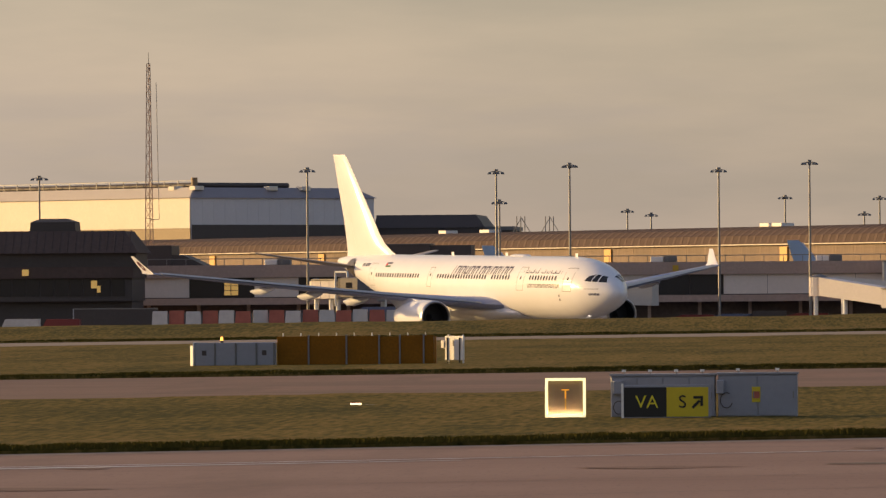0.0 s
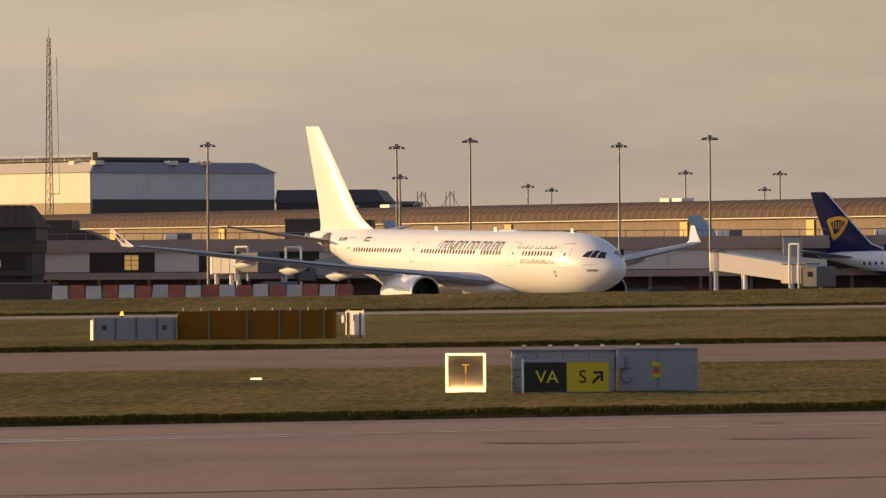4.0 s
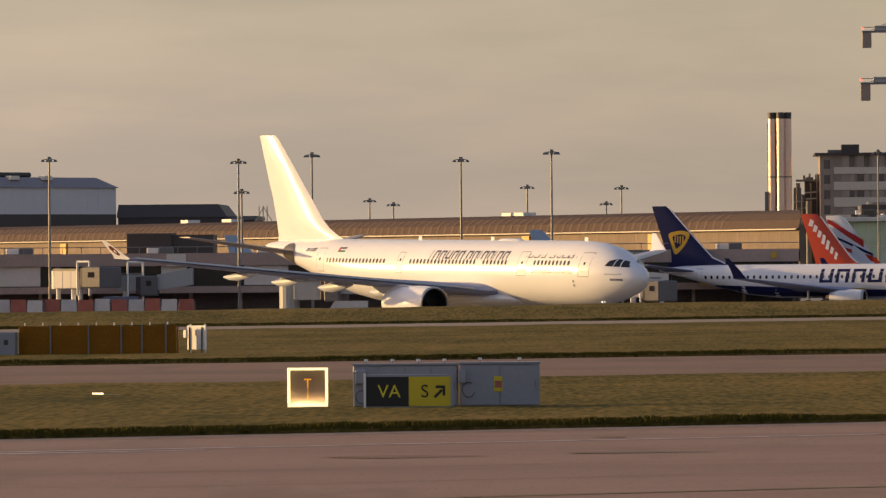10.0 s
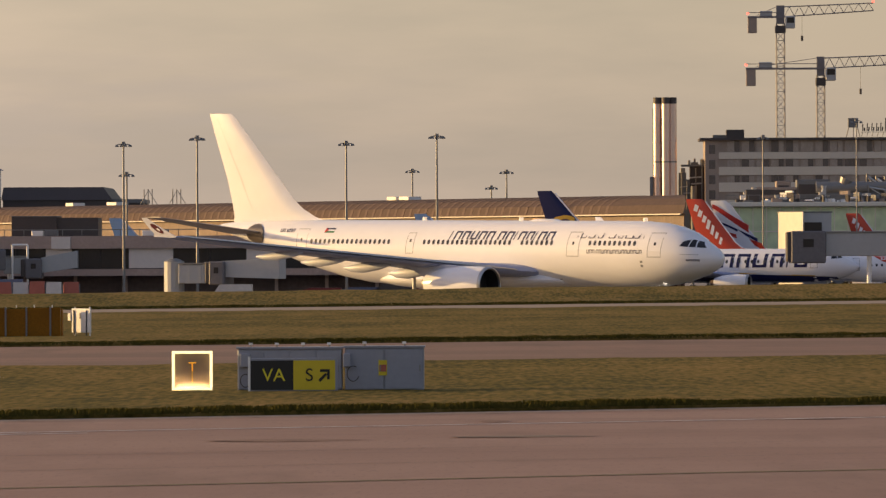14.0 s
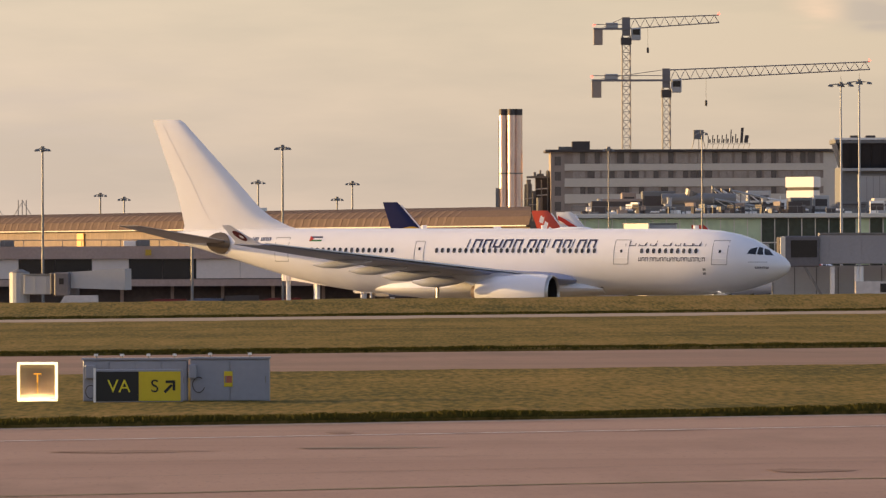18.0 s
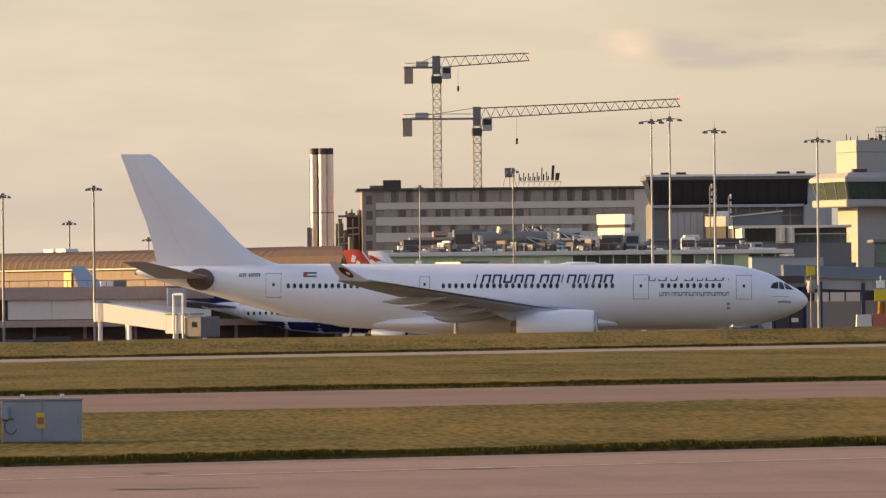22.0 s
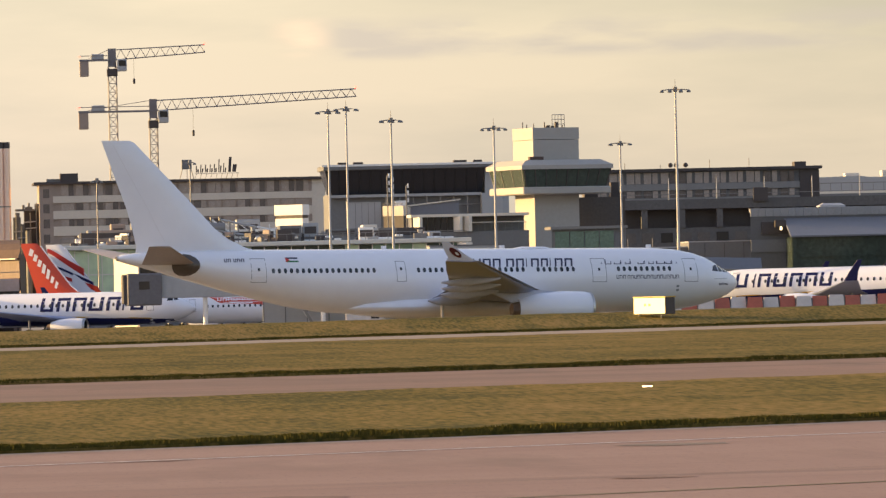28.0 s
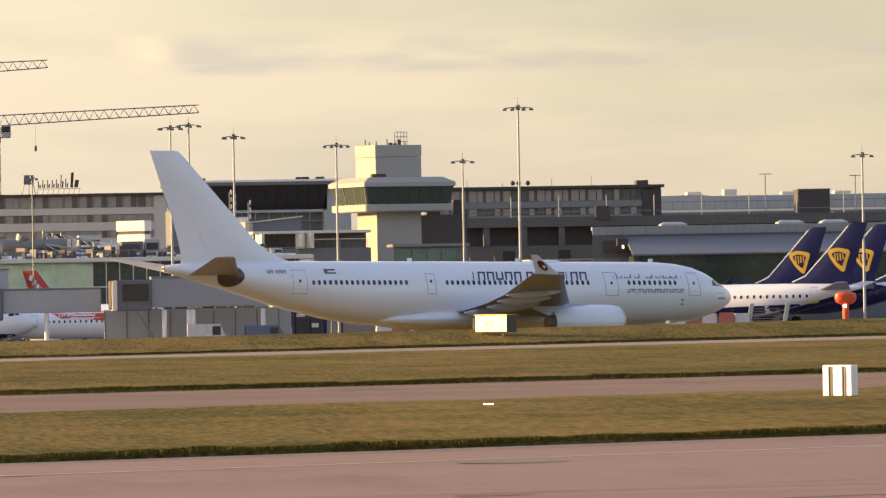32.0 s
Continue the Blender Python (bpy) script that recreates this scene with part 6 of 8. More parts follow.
    part("corner_bay", box(33, 36.4, 0, 6, -2, 22.4), M_SLATE, b)
    part("stair_head", box(32.6, 34.6, 3, 6, 23.2, 24.0), M_SLATE, b)
    for x, z in ((3.2, 24.3), (9.3, 23.9), (17.8, 24.6), (24.6, 24.8), (12.0, 23.8)):
        part("aerial", tube((x, 2, 23.2), (x, 2, z), 0.06, n=5), M_STEEL, b)
    for x in (11.0, 12.0, 13.6):
        part("dish", tube((x, 1.5, 23.8), (x, 1.3, 23.8), 0.42, 0.3, n=12), M_SLATE, b)


hotel()


def dark_lounge():
    d = building("glass_lounge", 78.4, 1140, 0, "dark glass lounge with thin white roof edge", "building")
    part("podium", box(0.5, 26.2, 1.5, 14, -2, 19.9), M_GREY, d)
    part("glass_front", loft([[(-0.2, -0.8, 23.9), (26.9, -0.8, 23.9), (26.9, 12, 23.9), (-0.2, 12, 23.9)], [(1.0, 1.0, 19.8), (26.4, 1.0, 19.8), (26.4, 12, 19.8), (1.0, 12, 19.8)]]), M_GLASS, d)
    for k in range(15):
        x = 0.3 + 1.8 * k
        part("mullion", loft([[(x, -0.86, 23.9), (x + 0.12, -0.86, 23.9), (x + 0.12, -0.7, 23.9), (x, -0.7, 23.9)], [(x, 0.92, 19.8), (x + 0.12, 0.92, 19.8), (x + 0.12, 1.1, 19.8), (x, 1.1, 19.8)]]), M_DARK, d)
    part("roof", box(-0.5, 29.3, -1.2, 13, 23.9, 24.75, bevel=0.1), M_GREY, d)
    part("roof_edge", box(-0.6, 29.4, -1.3, -1.2, 24.5, 24.85), M_WHITEP, d)
    for x, w in ((2.4, 1.5), (5.0, 1.6), (22, 2.2), (25.4, 1.4)):
        part("roof_unit", box(x, x + w, 3, 5, 24.75, 25.3), M_SLATE, d)
    part("end_wall", loft([[(26.2, -1.6, z), (29.8, -1.0, z), (31.0, 0.5, z), (31.0, 8, z), (26.2, 8, z)] for z in (-2, 19.6)]), M_CLAD, d, "pale curved end wall")
    part("end_upper", box(26.95, 29.0, 0.2, 8, 19.6, 23.8), M_CLAD, d)
    part("soffit", box(0.8, 26.3, 0.2, 2, 19.3, 19.75), M_CLAD, d, "pale soffit edge")
    part("service_box", box(11.5, 13.4, -1.5, 1.5, 15.8, 18.6, bevel=0.05), M_WHITEP, d)
    for k in range(7):
        part("pipe", tube((10.2 + 2.3 * k, 0.6, 14.5), (10.2 + 2.3 * k, 0.6, 19.8), 0.13, n=6), M_STEEL, d)
    part("pipe_rail", tube((9.5, 0.5, 17.8), (27, 0.5, 17.8), 0.12, n=6), M_STEEL, d)


dark_lounge()


def tower():
    t = building("control_tower", 102.0, 1004, 18, "grey concrete control tower with green glass cab", "tower")
    M_TWR = mat("pale_concrete", (0.37, 0.345, 0.31), 0.65, vary=0.06, scale=3)
    part("shaft", box(-3.6, 3.6, -3.6, 3.6, -2, 17.2), M_TWR, t)
    part("cab_floor", box(-6.6, 7.6, -6.4, 6.4, 17.2, 18.3, bevel=0.15), M_TWR, t)
    cab = part("cab_glass", loft([[(x * k, y * k, z) for x, y in ((-6.2, -6.0), (7.2, -6.0), (7.2, 6.0), (-6.2, 6.0))] for z, k in ((18.3, 0.97), (20.9, 1.06))]), M_TEAL, t, "sloping green cab glass")
    for k in range(9):
        x = -6.1 + 1.66 * k
        part("glazing_bar", loft([[(x * j, -6.05 * j - 0.03, z), (x * j + 0.12, -6.05 * j - 0.03, z), (x * j + 0.12, -5.9 * j, z), (x * j, -5.9 * j, z)] for z, j in ((18.3, 0.97), (20.9, 1.06))]), M_SLATE, cab)
    for k in range(4):
        y = -5.7 + 3.8 * k
        part("glazing_bar", loft([[(-6.25 * j - 0.03, y * j, z), (-6.25 * j - 0.03, y * j + 0.12, z), (-6.1 * j, y * j + 0.12, z), (-6.1 * j, y * j, z)] for z, j in ((18.3, 0.97), (20.9, 1.06))]), M_STEEL, cab)
    part("cab_roof", loft([[(-6.9, -6.7, 20.9), (7.9, -6.7, 20.9), (7.9, 6.7, 20.9), (-6.9, 6.7, 20.9)], [(-6.9, -6.7, 21.5), (7.9, -6.7, 21.5), (7.9, 6.7, 21.5), (-6.9, 6.7, 21.5)], [(-5.6, -5.4, 22.3), (6.4, -5.4, 22.3), (6.4, 5.4, 22.3), (-5.6, 5.4, 22.3)]]), M_TWR, t)
    up = part("upper_block", box(-3.7, 3.7, -3.7, 3.7, 22.3, 25.3), M_TWR, t)
    part("upper_cap", box(-3.75, 3.75, -3.75, 3.75, 25.36, 27.1), M_TWR, up)
    rnd = random.Random(2)
    for k in range(13):
        x, y = rnd.uniform(-3.4, 3.2), rnd.uniform(-3.4, 3)
        part("roof_aerial", tube((x, y, 27.1), (x, y, 27.4 + 0.9 * rnd.random()), 0.07 + 0.2 * (k % 3 == 0), n=6), M_SLATE, up)
    for k in range(5):
        part("ladder_rail", tube((2.6 + 0.5 * k, 3.4, 27.1), (2.6 + 0.5 * k, 3.4, 29.2), 0.05, n=5), M_STEEL, up)
    for z in (27.8, 28.5, 29.2):
        part("ladder_rung", tube((2.6, 3.4, z), (4.6, 3.4, z), 0.05, n=5), M_STEEL, up)
    part("deck_clutter", box(-4.8, -2.6, -5.0, -4.2, 22.3, 22.8), M_BROWN, t)
    g = building("glass_link", 97.9, 958, 0, "low green glass link building", "building")
    part("wall", loft([[(0, 0.3, z), (10.6, 0.3, z), (10.6, 8, z), (1.4, 8, z)] for z in (-2, 11.6)]), M_GREY, g)
    part("roof", box(-0.2, 10.8, -0.3, 8.2, 11.6, 12.0), M_STEEL, g)
    bays(g, "glass_panel", 0.4, 8.9, 4, 8.6, 11.3, 0.3, mat("pale_link_glass", (0.13, 0.20, 0.155), 0.2, vary=0.3, scale=2), 0.06, 0.15)
    lw = building("service_block", 104.6, 1012, 0, "dark brown service block behind the tower", "building")
    part("wall", box(0, 10, 0, 10, -2, 16.8), mat("dark_brown_brick", (0.10, 0.085, 0.075), 0.8, vary=0.2, scale=2), lw)
    part("roof_unit", box(4, 6, 1, 3, 16.8, 18.2), M_SLATE, lw)
    part("roof_unit", box(8, 9.2, 1, 3, 16.8, 19.0), M_SLATE, lw)


tower()


M_VRED = mat("dark_red_vehicle", (0.20, 0.025, 0.025), 0.4, vary=0.08)
M_CURT2 = mat("shade_dark_opening", (0.10, 0.085, 0.075), 0.5, vary=0.3)


def right_side():
    v = building("elevated_walkway", 122, 1118, 0, "long dark elevated walkway with deep openings", "walkway")
    M_DECK = mat("stained_deck_concrete", (0.105, 0.10, 0.097), 0.8, vary=0.25, scale=3)
    part("upper_deck", box(0, 75, 0, 8, 15.9, 17.5), M_DECK, v)
    part("lower_deck", box(0, 75, 0.5, 8, 9, 12.8), M_DECK, v)
    part("back", box(0, 75, 3, 8, -2, 15.9), M_SLATE, v)
    # openings are flat dark slabs, their inner shade put into the colour
    for k in range(24):
        part("opening", box(1.2 + 3.1 * k, 3.2 + 3.1 * k, 0.38, 0.5, 10.4, 12.0), M_CURT2 if k % 3 else M_GLASS, v)
    for k in range(9):
        part("lamp_post", tube((4 + 8 * k, 0.6, 17.4), (4 + 8 * k, 0.6, 21.0), 0.09, n=6), M_CLAD, v)
    part("deck_rail", box(0, 75, 0.05, 0.12, 18.3, 18.4), M_STEEL, v)
    for k in range(12):
        part("pier", box(1 + 6.3 * k, 2.0 + 6.3 * k, 0.2, 1.2, 12.8, 15.9), M_DECK, v)
    part("lamp_unit", box(26.0, 28.4, -0.6, 0, 17.0, 19.2), M_SLATE, v)
    c = building("car_park", 176, 1250, 0, "pale flat-roofed car park with railings", "building")
    part("wall", box(0, 60, 0, 20, -2, 19.6), M_GREY, c)
    part("parapet", box(0, 60, 0, 0.4, 19.6, 20.1), M_CREAM, c)
    part("hall", loft([[(0, 4, 20), (34, 4, 20), (34, 18, 20), (0, 18, 20)], [(0, 4, 22.7), (10, 4, 22.9), (10, 18, 22.9), (0, 18, 22.7)]]), M_CLAD, c)
    part("hall_back", box(8, 60, 14, 19, 19, 22.8), M_CLAD, c)
    for k in range(30):
        part("railing_post", box(2 * k, 2 * k + 0.1, 0.1, 0.2, 20.1, 21.6), M_STEEL, c)
    part("railing", box(0, 60, 0.1, 0.2, 21.5, 21.65), M_STEEL, c)
    for x, w, h in ((8, 2.6, 0.6), (15, 2.4, 1.0), (26, 3, 0.4), (36, 3, 0.4)):
        part("roof_unit", box(x, x + w, 8, 11, 22.8, 22.9 + h), M_CREAM, c)
    for x, h in ((21.5, 26.5), (38.5, 26.0), (54, 26.8)):
        part("lamp_pole", tube((x, -0.3, 17), (x, -0.3, h), 0.1, n=6), M_STEEL, c)
        part("lamp_arm", tube((x - 1.2, -0.3, h), (x + 1.2, -0.3, h), 0.07, n=6), M_STEEL, c)
    d = building("lift_tower", 187.1, 1148, 0, "dark boxy lift tower", "tower")
    part("shaft", box(0, 5.5, 0, 5, -2, 21.8), M_SLATE, d)
    part("cap", box(-0.1, 5.6, -0.1, 5.1, 21.8, 22.0), M_GREY, d)
    part("lit_edge", box(5.6, 6.2, 0, 2, 16, 18), M_CREAM, d)
    g = building("grey_terminal", 115.8, 872, 0, "grey terminal with sloping metal roof and green glass", "building")
    M_STRIPG = mat("translucent_strip", (0.27, 0.265, 0.26), 0.5, vary=0.15, scale=1)
    M_OFFW = mat("grey_terminal_wall", (0.115, 0.112, 0.11), 0.7, vary=0.12, scale=2)
    M_SLOPE = mat("blue_grey_sheet", (0.155, 0.16, 0.175), 0.45, vary=0.08, scale=3)
    part("upper_wall", loft([[(0, 6, z), (40, 6, z), (40, 18, z), (2.4, 18, z)] for z in (-2, 12.2)]), M_OFFW, g)
    # no hollow is cut; a dark slab on the wall paints its shade
    part("recess", box(1.4, 6.2, 5.7, 6, 9.7, 11.3), M_SLATE, g, "dark slab standing for a shaded hollow")
    part("lower_band", box(0, 5.0, 5.8, 6, 7.4, 9.0), M_GREY, g)
    for k in range(40):
        part("clerestory_pane", box(0.02 + k, 0.98 + k, 5.9, 6.3, 12.02, 12.95), M_STRIPG, g)
    part("roof_lip", box(2.4, 40, 6.4, 18, 12.2, 12.6), M_CLAD, g)
    part("sloping_roof", loft([[(4.4, -0.3, 9.2), (40, -0.3, 9.2), (40, -0.3, 9.4), (4.4, -0.3, 9.4)], [(4.4, 6.2, 11.4), (40, 6.2, 11.4), (40, 6.2, 11.8), (4.4, 6.2, 11.8)]]), M_SLOPE, g)
    part("glass_wall", box(5.2, 40, 0.4, 6, 4.6, 9.2), M_TEAL, g)
    for k in range(19):
        part("glass_bar", box(5.2 + 1.85 * k, 5.3 + 1.85 * k, 0.3, 0.4, 4.6, 9.2), M_TEAL, g)
    part("glass_sill", box(5.0, 40, 0.2, 0.5, 6.6, 6.75), M_TEAL, g)
    part("base", box(5, 40, 0.2, 6, -2, 4.6), M_GREY, g)
    part("side_frame", box(4.6, 5.2, 0, 6, -2, 9.2), M_TEAL, g)
    for k in range(26):
        part("rooflight", box(1.5 * k, 1.5 * k + 1.46, 6.4, 7.2, 12.6, 13.1, bevel=0.03), M_STRIPG, g)
    for x in (9.3, 24.8, 30.6):
        part("roof_house", loft([[(x, 7, 12.6), (x + 3.4, 7, 12.6), (x + 3.4, 10, 12.6), (x, 10, 12.6)], [(x, 7, 13.3), (x + 3.4, 7, 13.3), (x + 3.4, 10, 13.3), (x, 10, 13.3)], [(x + 0.6, 7.6, 13.6), (x + 2.8, 7.6, 13.6), (x + 2.8, 9, 13.6), (x + 0.6, 9, 13.6)]]), M_CLAD, g)
    part("lamp_box", box(3.0, 4.4, 4, 5, 10.6, 11.5), M_SLATE, g)
    part("lamp", box(3.6, 3.85, 3.9, 4, 10.2, 10.65), M_LAMPON, g, "small lit lamp")
    w = building("side_block", 100.2, 895, 0, "plain grey low block beside the terminal", "building")
    part("wall", box(0, 9.4, 0, 9, -2, 8.3), M_GREY, w)
    part("coping", box(-0.1, 9.4, -0.1, 9.1, 8.3, 8.45), M_CLAD, w)
    part("high_wall", box(9.4, 24.2, -1.0, 9, -2, 8.95), M_GREY, w)
    part("high_coping", box(9.3, 24.3, -1.1, 9.1, 8.95, 9.1), M_CLAD, w)
    for k in range(5):
        part("wall_seam", box(11.5 + 2.6 * k, 11.56 + 2.6 * k, -1.03, -1.0, 0, 8.9), M_SLATE, w)
    for x in (1.6, 4.9, 8.1):
        part("roof_post", tube((x, 2, 8.3), (x, 2, 9.6), 0.05, n=5), M_STEEL, w)
    lb = building("parapet_block", 71.4, 850, 0, "low grey parapet block between terminal wings", "building")
    part("wall", box(0, 9.0, 0, 5, -2, 8.9), M_CLAD, lb)
    part("annex", box(9.0, 13.2, 0.6, 5, -2, 8.2), M_GREY, lb)
    part("coping", box(-0.1, 9.1, -0.1, 5, 8.9, 9.05), M_GREY, lb)
    sc = building("sloping_corridor", 71.4, 806, 0, "long blue-grey corridor sloping down along the stands", "corridor")
    M_CROOF = mat("blue_grey_sheet_roof", (0.135, 0.145, 0.165), 0.45, vary=0.1, scale=3)
    zc = lambda x: 7.75 - 0.0385 * x
    part("roof", loft([[(x, y, zc(x) + dz) for y, dz in ((-1.6, -1.45), (-0.4, 0), (2.6, 0), (2.6, -1.5))] for x in (0, 36)]), M_CROOF, sc, "sloping sheet roof")
    part("wall", loft([[(x, y, zc(x) + dz) for y, dz in ((-1.3, -2.75), (-1.3, -1.5), (2.4, -1.5), (2.4, -2.75))] for x in (3, 36)]), M_CLAD, sc, "pale corridor wall")
    part("gutter", loft([[(x, y, zc(x) + dz) for y, dz in ((-1.75, -1.5), (-1.75, -1.36), (-1.6, -1.36), (-1.6, -1.5))] for x in (0, 36)]), M_STEEL, sc)
    M_POST = mat("dark_blue_steel", (0.022, 0.026, 0.06), 0.5, vary=0.2)
    for x in (4.1, 9.2, 16.1, 22.8, 29.0, 34.0):
        part("post", box(x, x + 0.42, -1.9, -1.45, -0.9, zc(x) - 1.9), M_POST, sc, "dark blue steel post")
    for k in range(7):
        part("corridor_window", box(10.5 + 3.6 * k, 12.9 + 3.6 * k, -1.34, -1.29, zc(11 + 3.6 * k) - 2.45, zc(13.5 + 3.6 * k) - 1.75), M_WALK, sc)
    bw = building("blast_wall", 71.2, 813, 0, "low blue-grey wall with white panels under a corridor", "wall")
    part("wall", box(0, 36, 0, 0.4, -1.2, 3.4), M_WALK, bw)
    part("upper_wall", box(0, 36, 0.6, 1.0, 3.4, 5.0), M_SLATE, bw)
    for k in range(3):
        part("white_panel", box(4.6 + 1.9 * k, 6.3 + 1.9 * k, -0.05, 0, 3.3, 4.4), M_WHITEP, bw)
    part("red_panel", box(17.6, 23.2, -0.05, 0, 3.25, 4.1), M_VRED, bw, "dull red panel")


right_side()


# ---- cranes ----
def tower_crane(x, y, z_jib, back, tip, mast_w, jib_h, rise, label):
    c = thing("tower_crane", pose(x, y, -2), label, "crane", "tower cranes")
    h = z_jib + 2

    def truss(p, q, w, ht, n, name, taper=1.0):
        bm = bmesh.new()
        p, q = Vector(p), Vector(q)
        for k in range(n):
            a, b = p.lerp(q, k / n), p.lerp(q, (k + 1) / n)
            ha, hb = ht * (1 - (1 - taper) * k / n), ht * (1 - (1 - taper) * (k + 1) / n)
            m = (a + b) / 2
            hm = (ha + hb) / 2
            for s in (-w, w):
                tube(a + Vector((0, s, 0)), b + Vector((0, s, 0)), 0.10, n=4, bm=bm)
                tube(a + Vector((0, s, 0)), m + Vector((0, 0, hm)), 0.06, n=4, bm=bm)
                tube(b + Vector((0, s, 0)), m + Vector((0, 0, hm)), 0.06, n=4, bm=bm)
            tube(a + Vector((0, 0, ha)), b + Vector((0, 0, hb)), 0.12, n=4, bm=bm)
        return part(name, bm, M_CRANE, c, "open steel lattice")
    bm = bmesh.new()
    w = mast_w / 2
    n = int(h / 1.9)
    for sx, sy in ((-1, -1), (1, -1), (1, 1), (-1, 1)):
        tube((sx * w, sy * w, 0), (sx * w, sy * w, h - 1.5), 0.13, n=4, bm=bm)
    for k in range(n):
        z0, z1 = (h - 1.5) * k / n, (h - 1.5) * (k + 1) / n
        for p, q in (((-1, -1), (1, -1)), ((1, -1), (1, 1)), ((1, 1), (-1, 1)), ((-1, 1), (-1, -1))):
            a, b = (p, q) if k % 2 else (q, p)
            tube((a[0] * w, a[1] * w, z0), (b[0] * w, b[1] * w, z1), 0.07, n=4, bm=bm)
            tube((p[0] * w, p[1] * w, z1), (q[0] * w, q[1] * w, z1), 0.06, n=4, bm=bm)
    part("mast", bm, M_CRANE, c, "lattice mast")
    part("slewing_ring", box(-w * 1.3, w * 1.3, -w * 1.3, w * 1.3, h - 3.6, h - 2.0, bevel=0.1), M_SLATE, c)
    cab = part("operator_cab", box(w + 0.2, w + 2.3, -1.6, 0.2, h - 2.6, h + 0.1, bevel=0.15), M_CLAD, c)
    part("cab_window", box(w + 0.5, w + 2.1, -1.66, -1.6, h - 1.4, h - 0.2), M_GLASS, cab)
    truss((w, 0, h), (tip - x, 0, h + rise), 0.7, jib_h, int((tip - x) / 2.1), "jib", 0.75)
    part("counter_jib", box(back - x, w, -0.8, 0.8, h - 0.25, h + 0.15), M_CRANE, c)
    for s in (-0.8, 0.8):
        part("counter_rail", box(back - x, w, s - 0.03, s + 0.03, h + 0.9, h + 1.0), M_CRANE, c)
    part("winch", box(back - x + 2.6, back - x + 5.4, -0.6, 0.6, h + 0.15, h + 1.3, bevel=0.1), M_CLAD, c)
    part("counterweight", box(back - x, back - x + 2.0, -0.7, 0.7, h - 3.6, h + 0.2, bevel=0.08), M_BRICK, c)
    part("tie_bar", tube((-w, 0, h + jib_h), (back - x + 2, 0, h + 0.3), 0.07, n=5), M_CRANE, c)
    part("apex", box(-w, w, -0.5, 0.5, h - 1.5, h + jib_h + 0.3), M_CRANE, c)
    M_BEACON = mat("red_beacon", (1.0, 0.12, 0.08), 0.5, vary=0.02, emit=3.0)
    part("beacon", box(tip - x - 0.3, tip - x + 0.2, -0.2, 0.2, h + rise + jib_h * 0.8, h + rise + jib_h * 0.8 + 0.5), M_BEACON, c, "red warning lamp")
    part("beacon", box(back - x - 0.2, back - x + 0.3, -0.2, 0.2, h + 0.5, h + 1.0), M_BEACON, c, "red warning lamp")
    k = 0.16 * (tip - x) + 1.5
    part("hoist_rope", tube((k, 0, h + 0.2), (k, 0, h - 4.2), 0.03, n=4), M_SLATE, c)
    part("hook_block", box(k - 0.25, k + 0.25, -0.25, 0.25, h - 5.4, h - 4.2, bevel=0.1), M_SLATE, c)


tower_crane(56.4, 1500, 55.9, 49.2, 77.0, 1.8, 2.2, 1.3, "grey tower crane with a short lattice jib")
tower_crane(60.9, 1400, 41.75, 45.5, 103.0, 1.6, 2.1, 2.1, "grey tower crane with a long lattice jib")


# ---- barriers, vehicles and markers on the apron ----
def barrier_row(x0, x1, y, top, w, first):
    n = int((x1 - x0) / w)
    for k in range(n):
        x = x0 + w * k
        g = apron_z(x) - 0.14
        b = thing("barrier", pose(x, y + 0.25 * math.sin(k * 2.3), g, 0, 0, 7 * math.sin(k * 1.7 + x0)), ("red" if (k + first) % 2 else "white") + " plastic barrier block in a row on the apron", "barrier", "apron barriers")
        h = top - g - 0.12 * (0.5 + 0.5 * math.sin(k * 4.1))
        part("block", loft([[(0.02, -0.45, 0), (w - 0.02, -0.45, 0), (w - 0.02, 0.45, 0), (0.02, 0.45, 0)], [(0.02, -0.42, h * 0.4), (w - 0.02, -0.42, h * 0.4), (w - 0.02, 0.42, h * 0.4), (0.02, 0.42, h * 0.4)],
                            [(0.12, -0.2, h), (w - 0.12, -0.2, h), (w - 0.12, 0.2, h), (0.12, 0.2, h)]]), M_BARR if (k + first) % 2 else M_BARW, b)
        part("joint", box(w - 0.06, w + 0.06, -0.2, 0.2, 0.1, h * 0.92), M_GREY, b)


barrier_row(-78.0, -45.5, 705, 0.95, 1.75, 0)
barrier_row(70.0, 110.0, 705, 2.0, 1.72, 0)


def van(x, y, paint, label, turn=0, L=5.2, H=2.3):
    g = apron_z(x) - 0.12
    v = thing("service_van", pose(x, y, g, 0, 0, turn), label, "van", "airport vehicles")
    part("body", loft([[(a, s, b) for a, b in ((-L / 2, 0.4), (L / 2, 0.4), (L / 2, 1.1), (L / 2 - 0.9, 1.3), (L / 2 - 1.5, H), (-L / 2, H))] for s in (-0.9, 0.9)]), paint, v)
    part("side_window", box(L / 2 - 2.4, L / 2 - 1.45, -0.93, -0.9, 1.35, H - 0.25), M_GLASS, v)
    part("windscreen", loft([[(L / 2 - 0.85, s, 1.36), (L / 2 - 1.4, s, H - 0.1), (L / 2 - 1.44, s, H - 0.1), (L / 2 - 0.89, s, 1.36)] for s in (-0.8, 0.8)]), M_GLASS, v)
    for a in (-L / 2 + 0.9, L / 2 - 0.9):
        for s in (-0.85, 0.85):
            w = part("wheel", tube((a, s - 0.1, 0.36), (a, s + 0.1, 0.36), 0.36, n=14), M_RUBBER, v)
            part("hub", tube((a, s - 0.12, 0.36), (a, s + 0.12, 0.36), 0.17, n=8), M_STEEL, w)
    return v


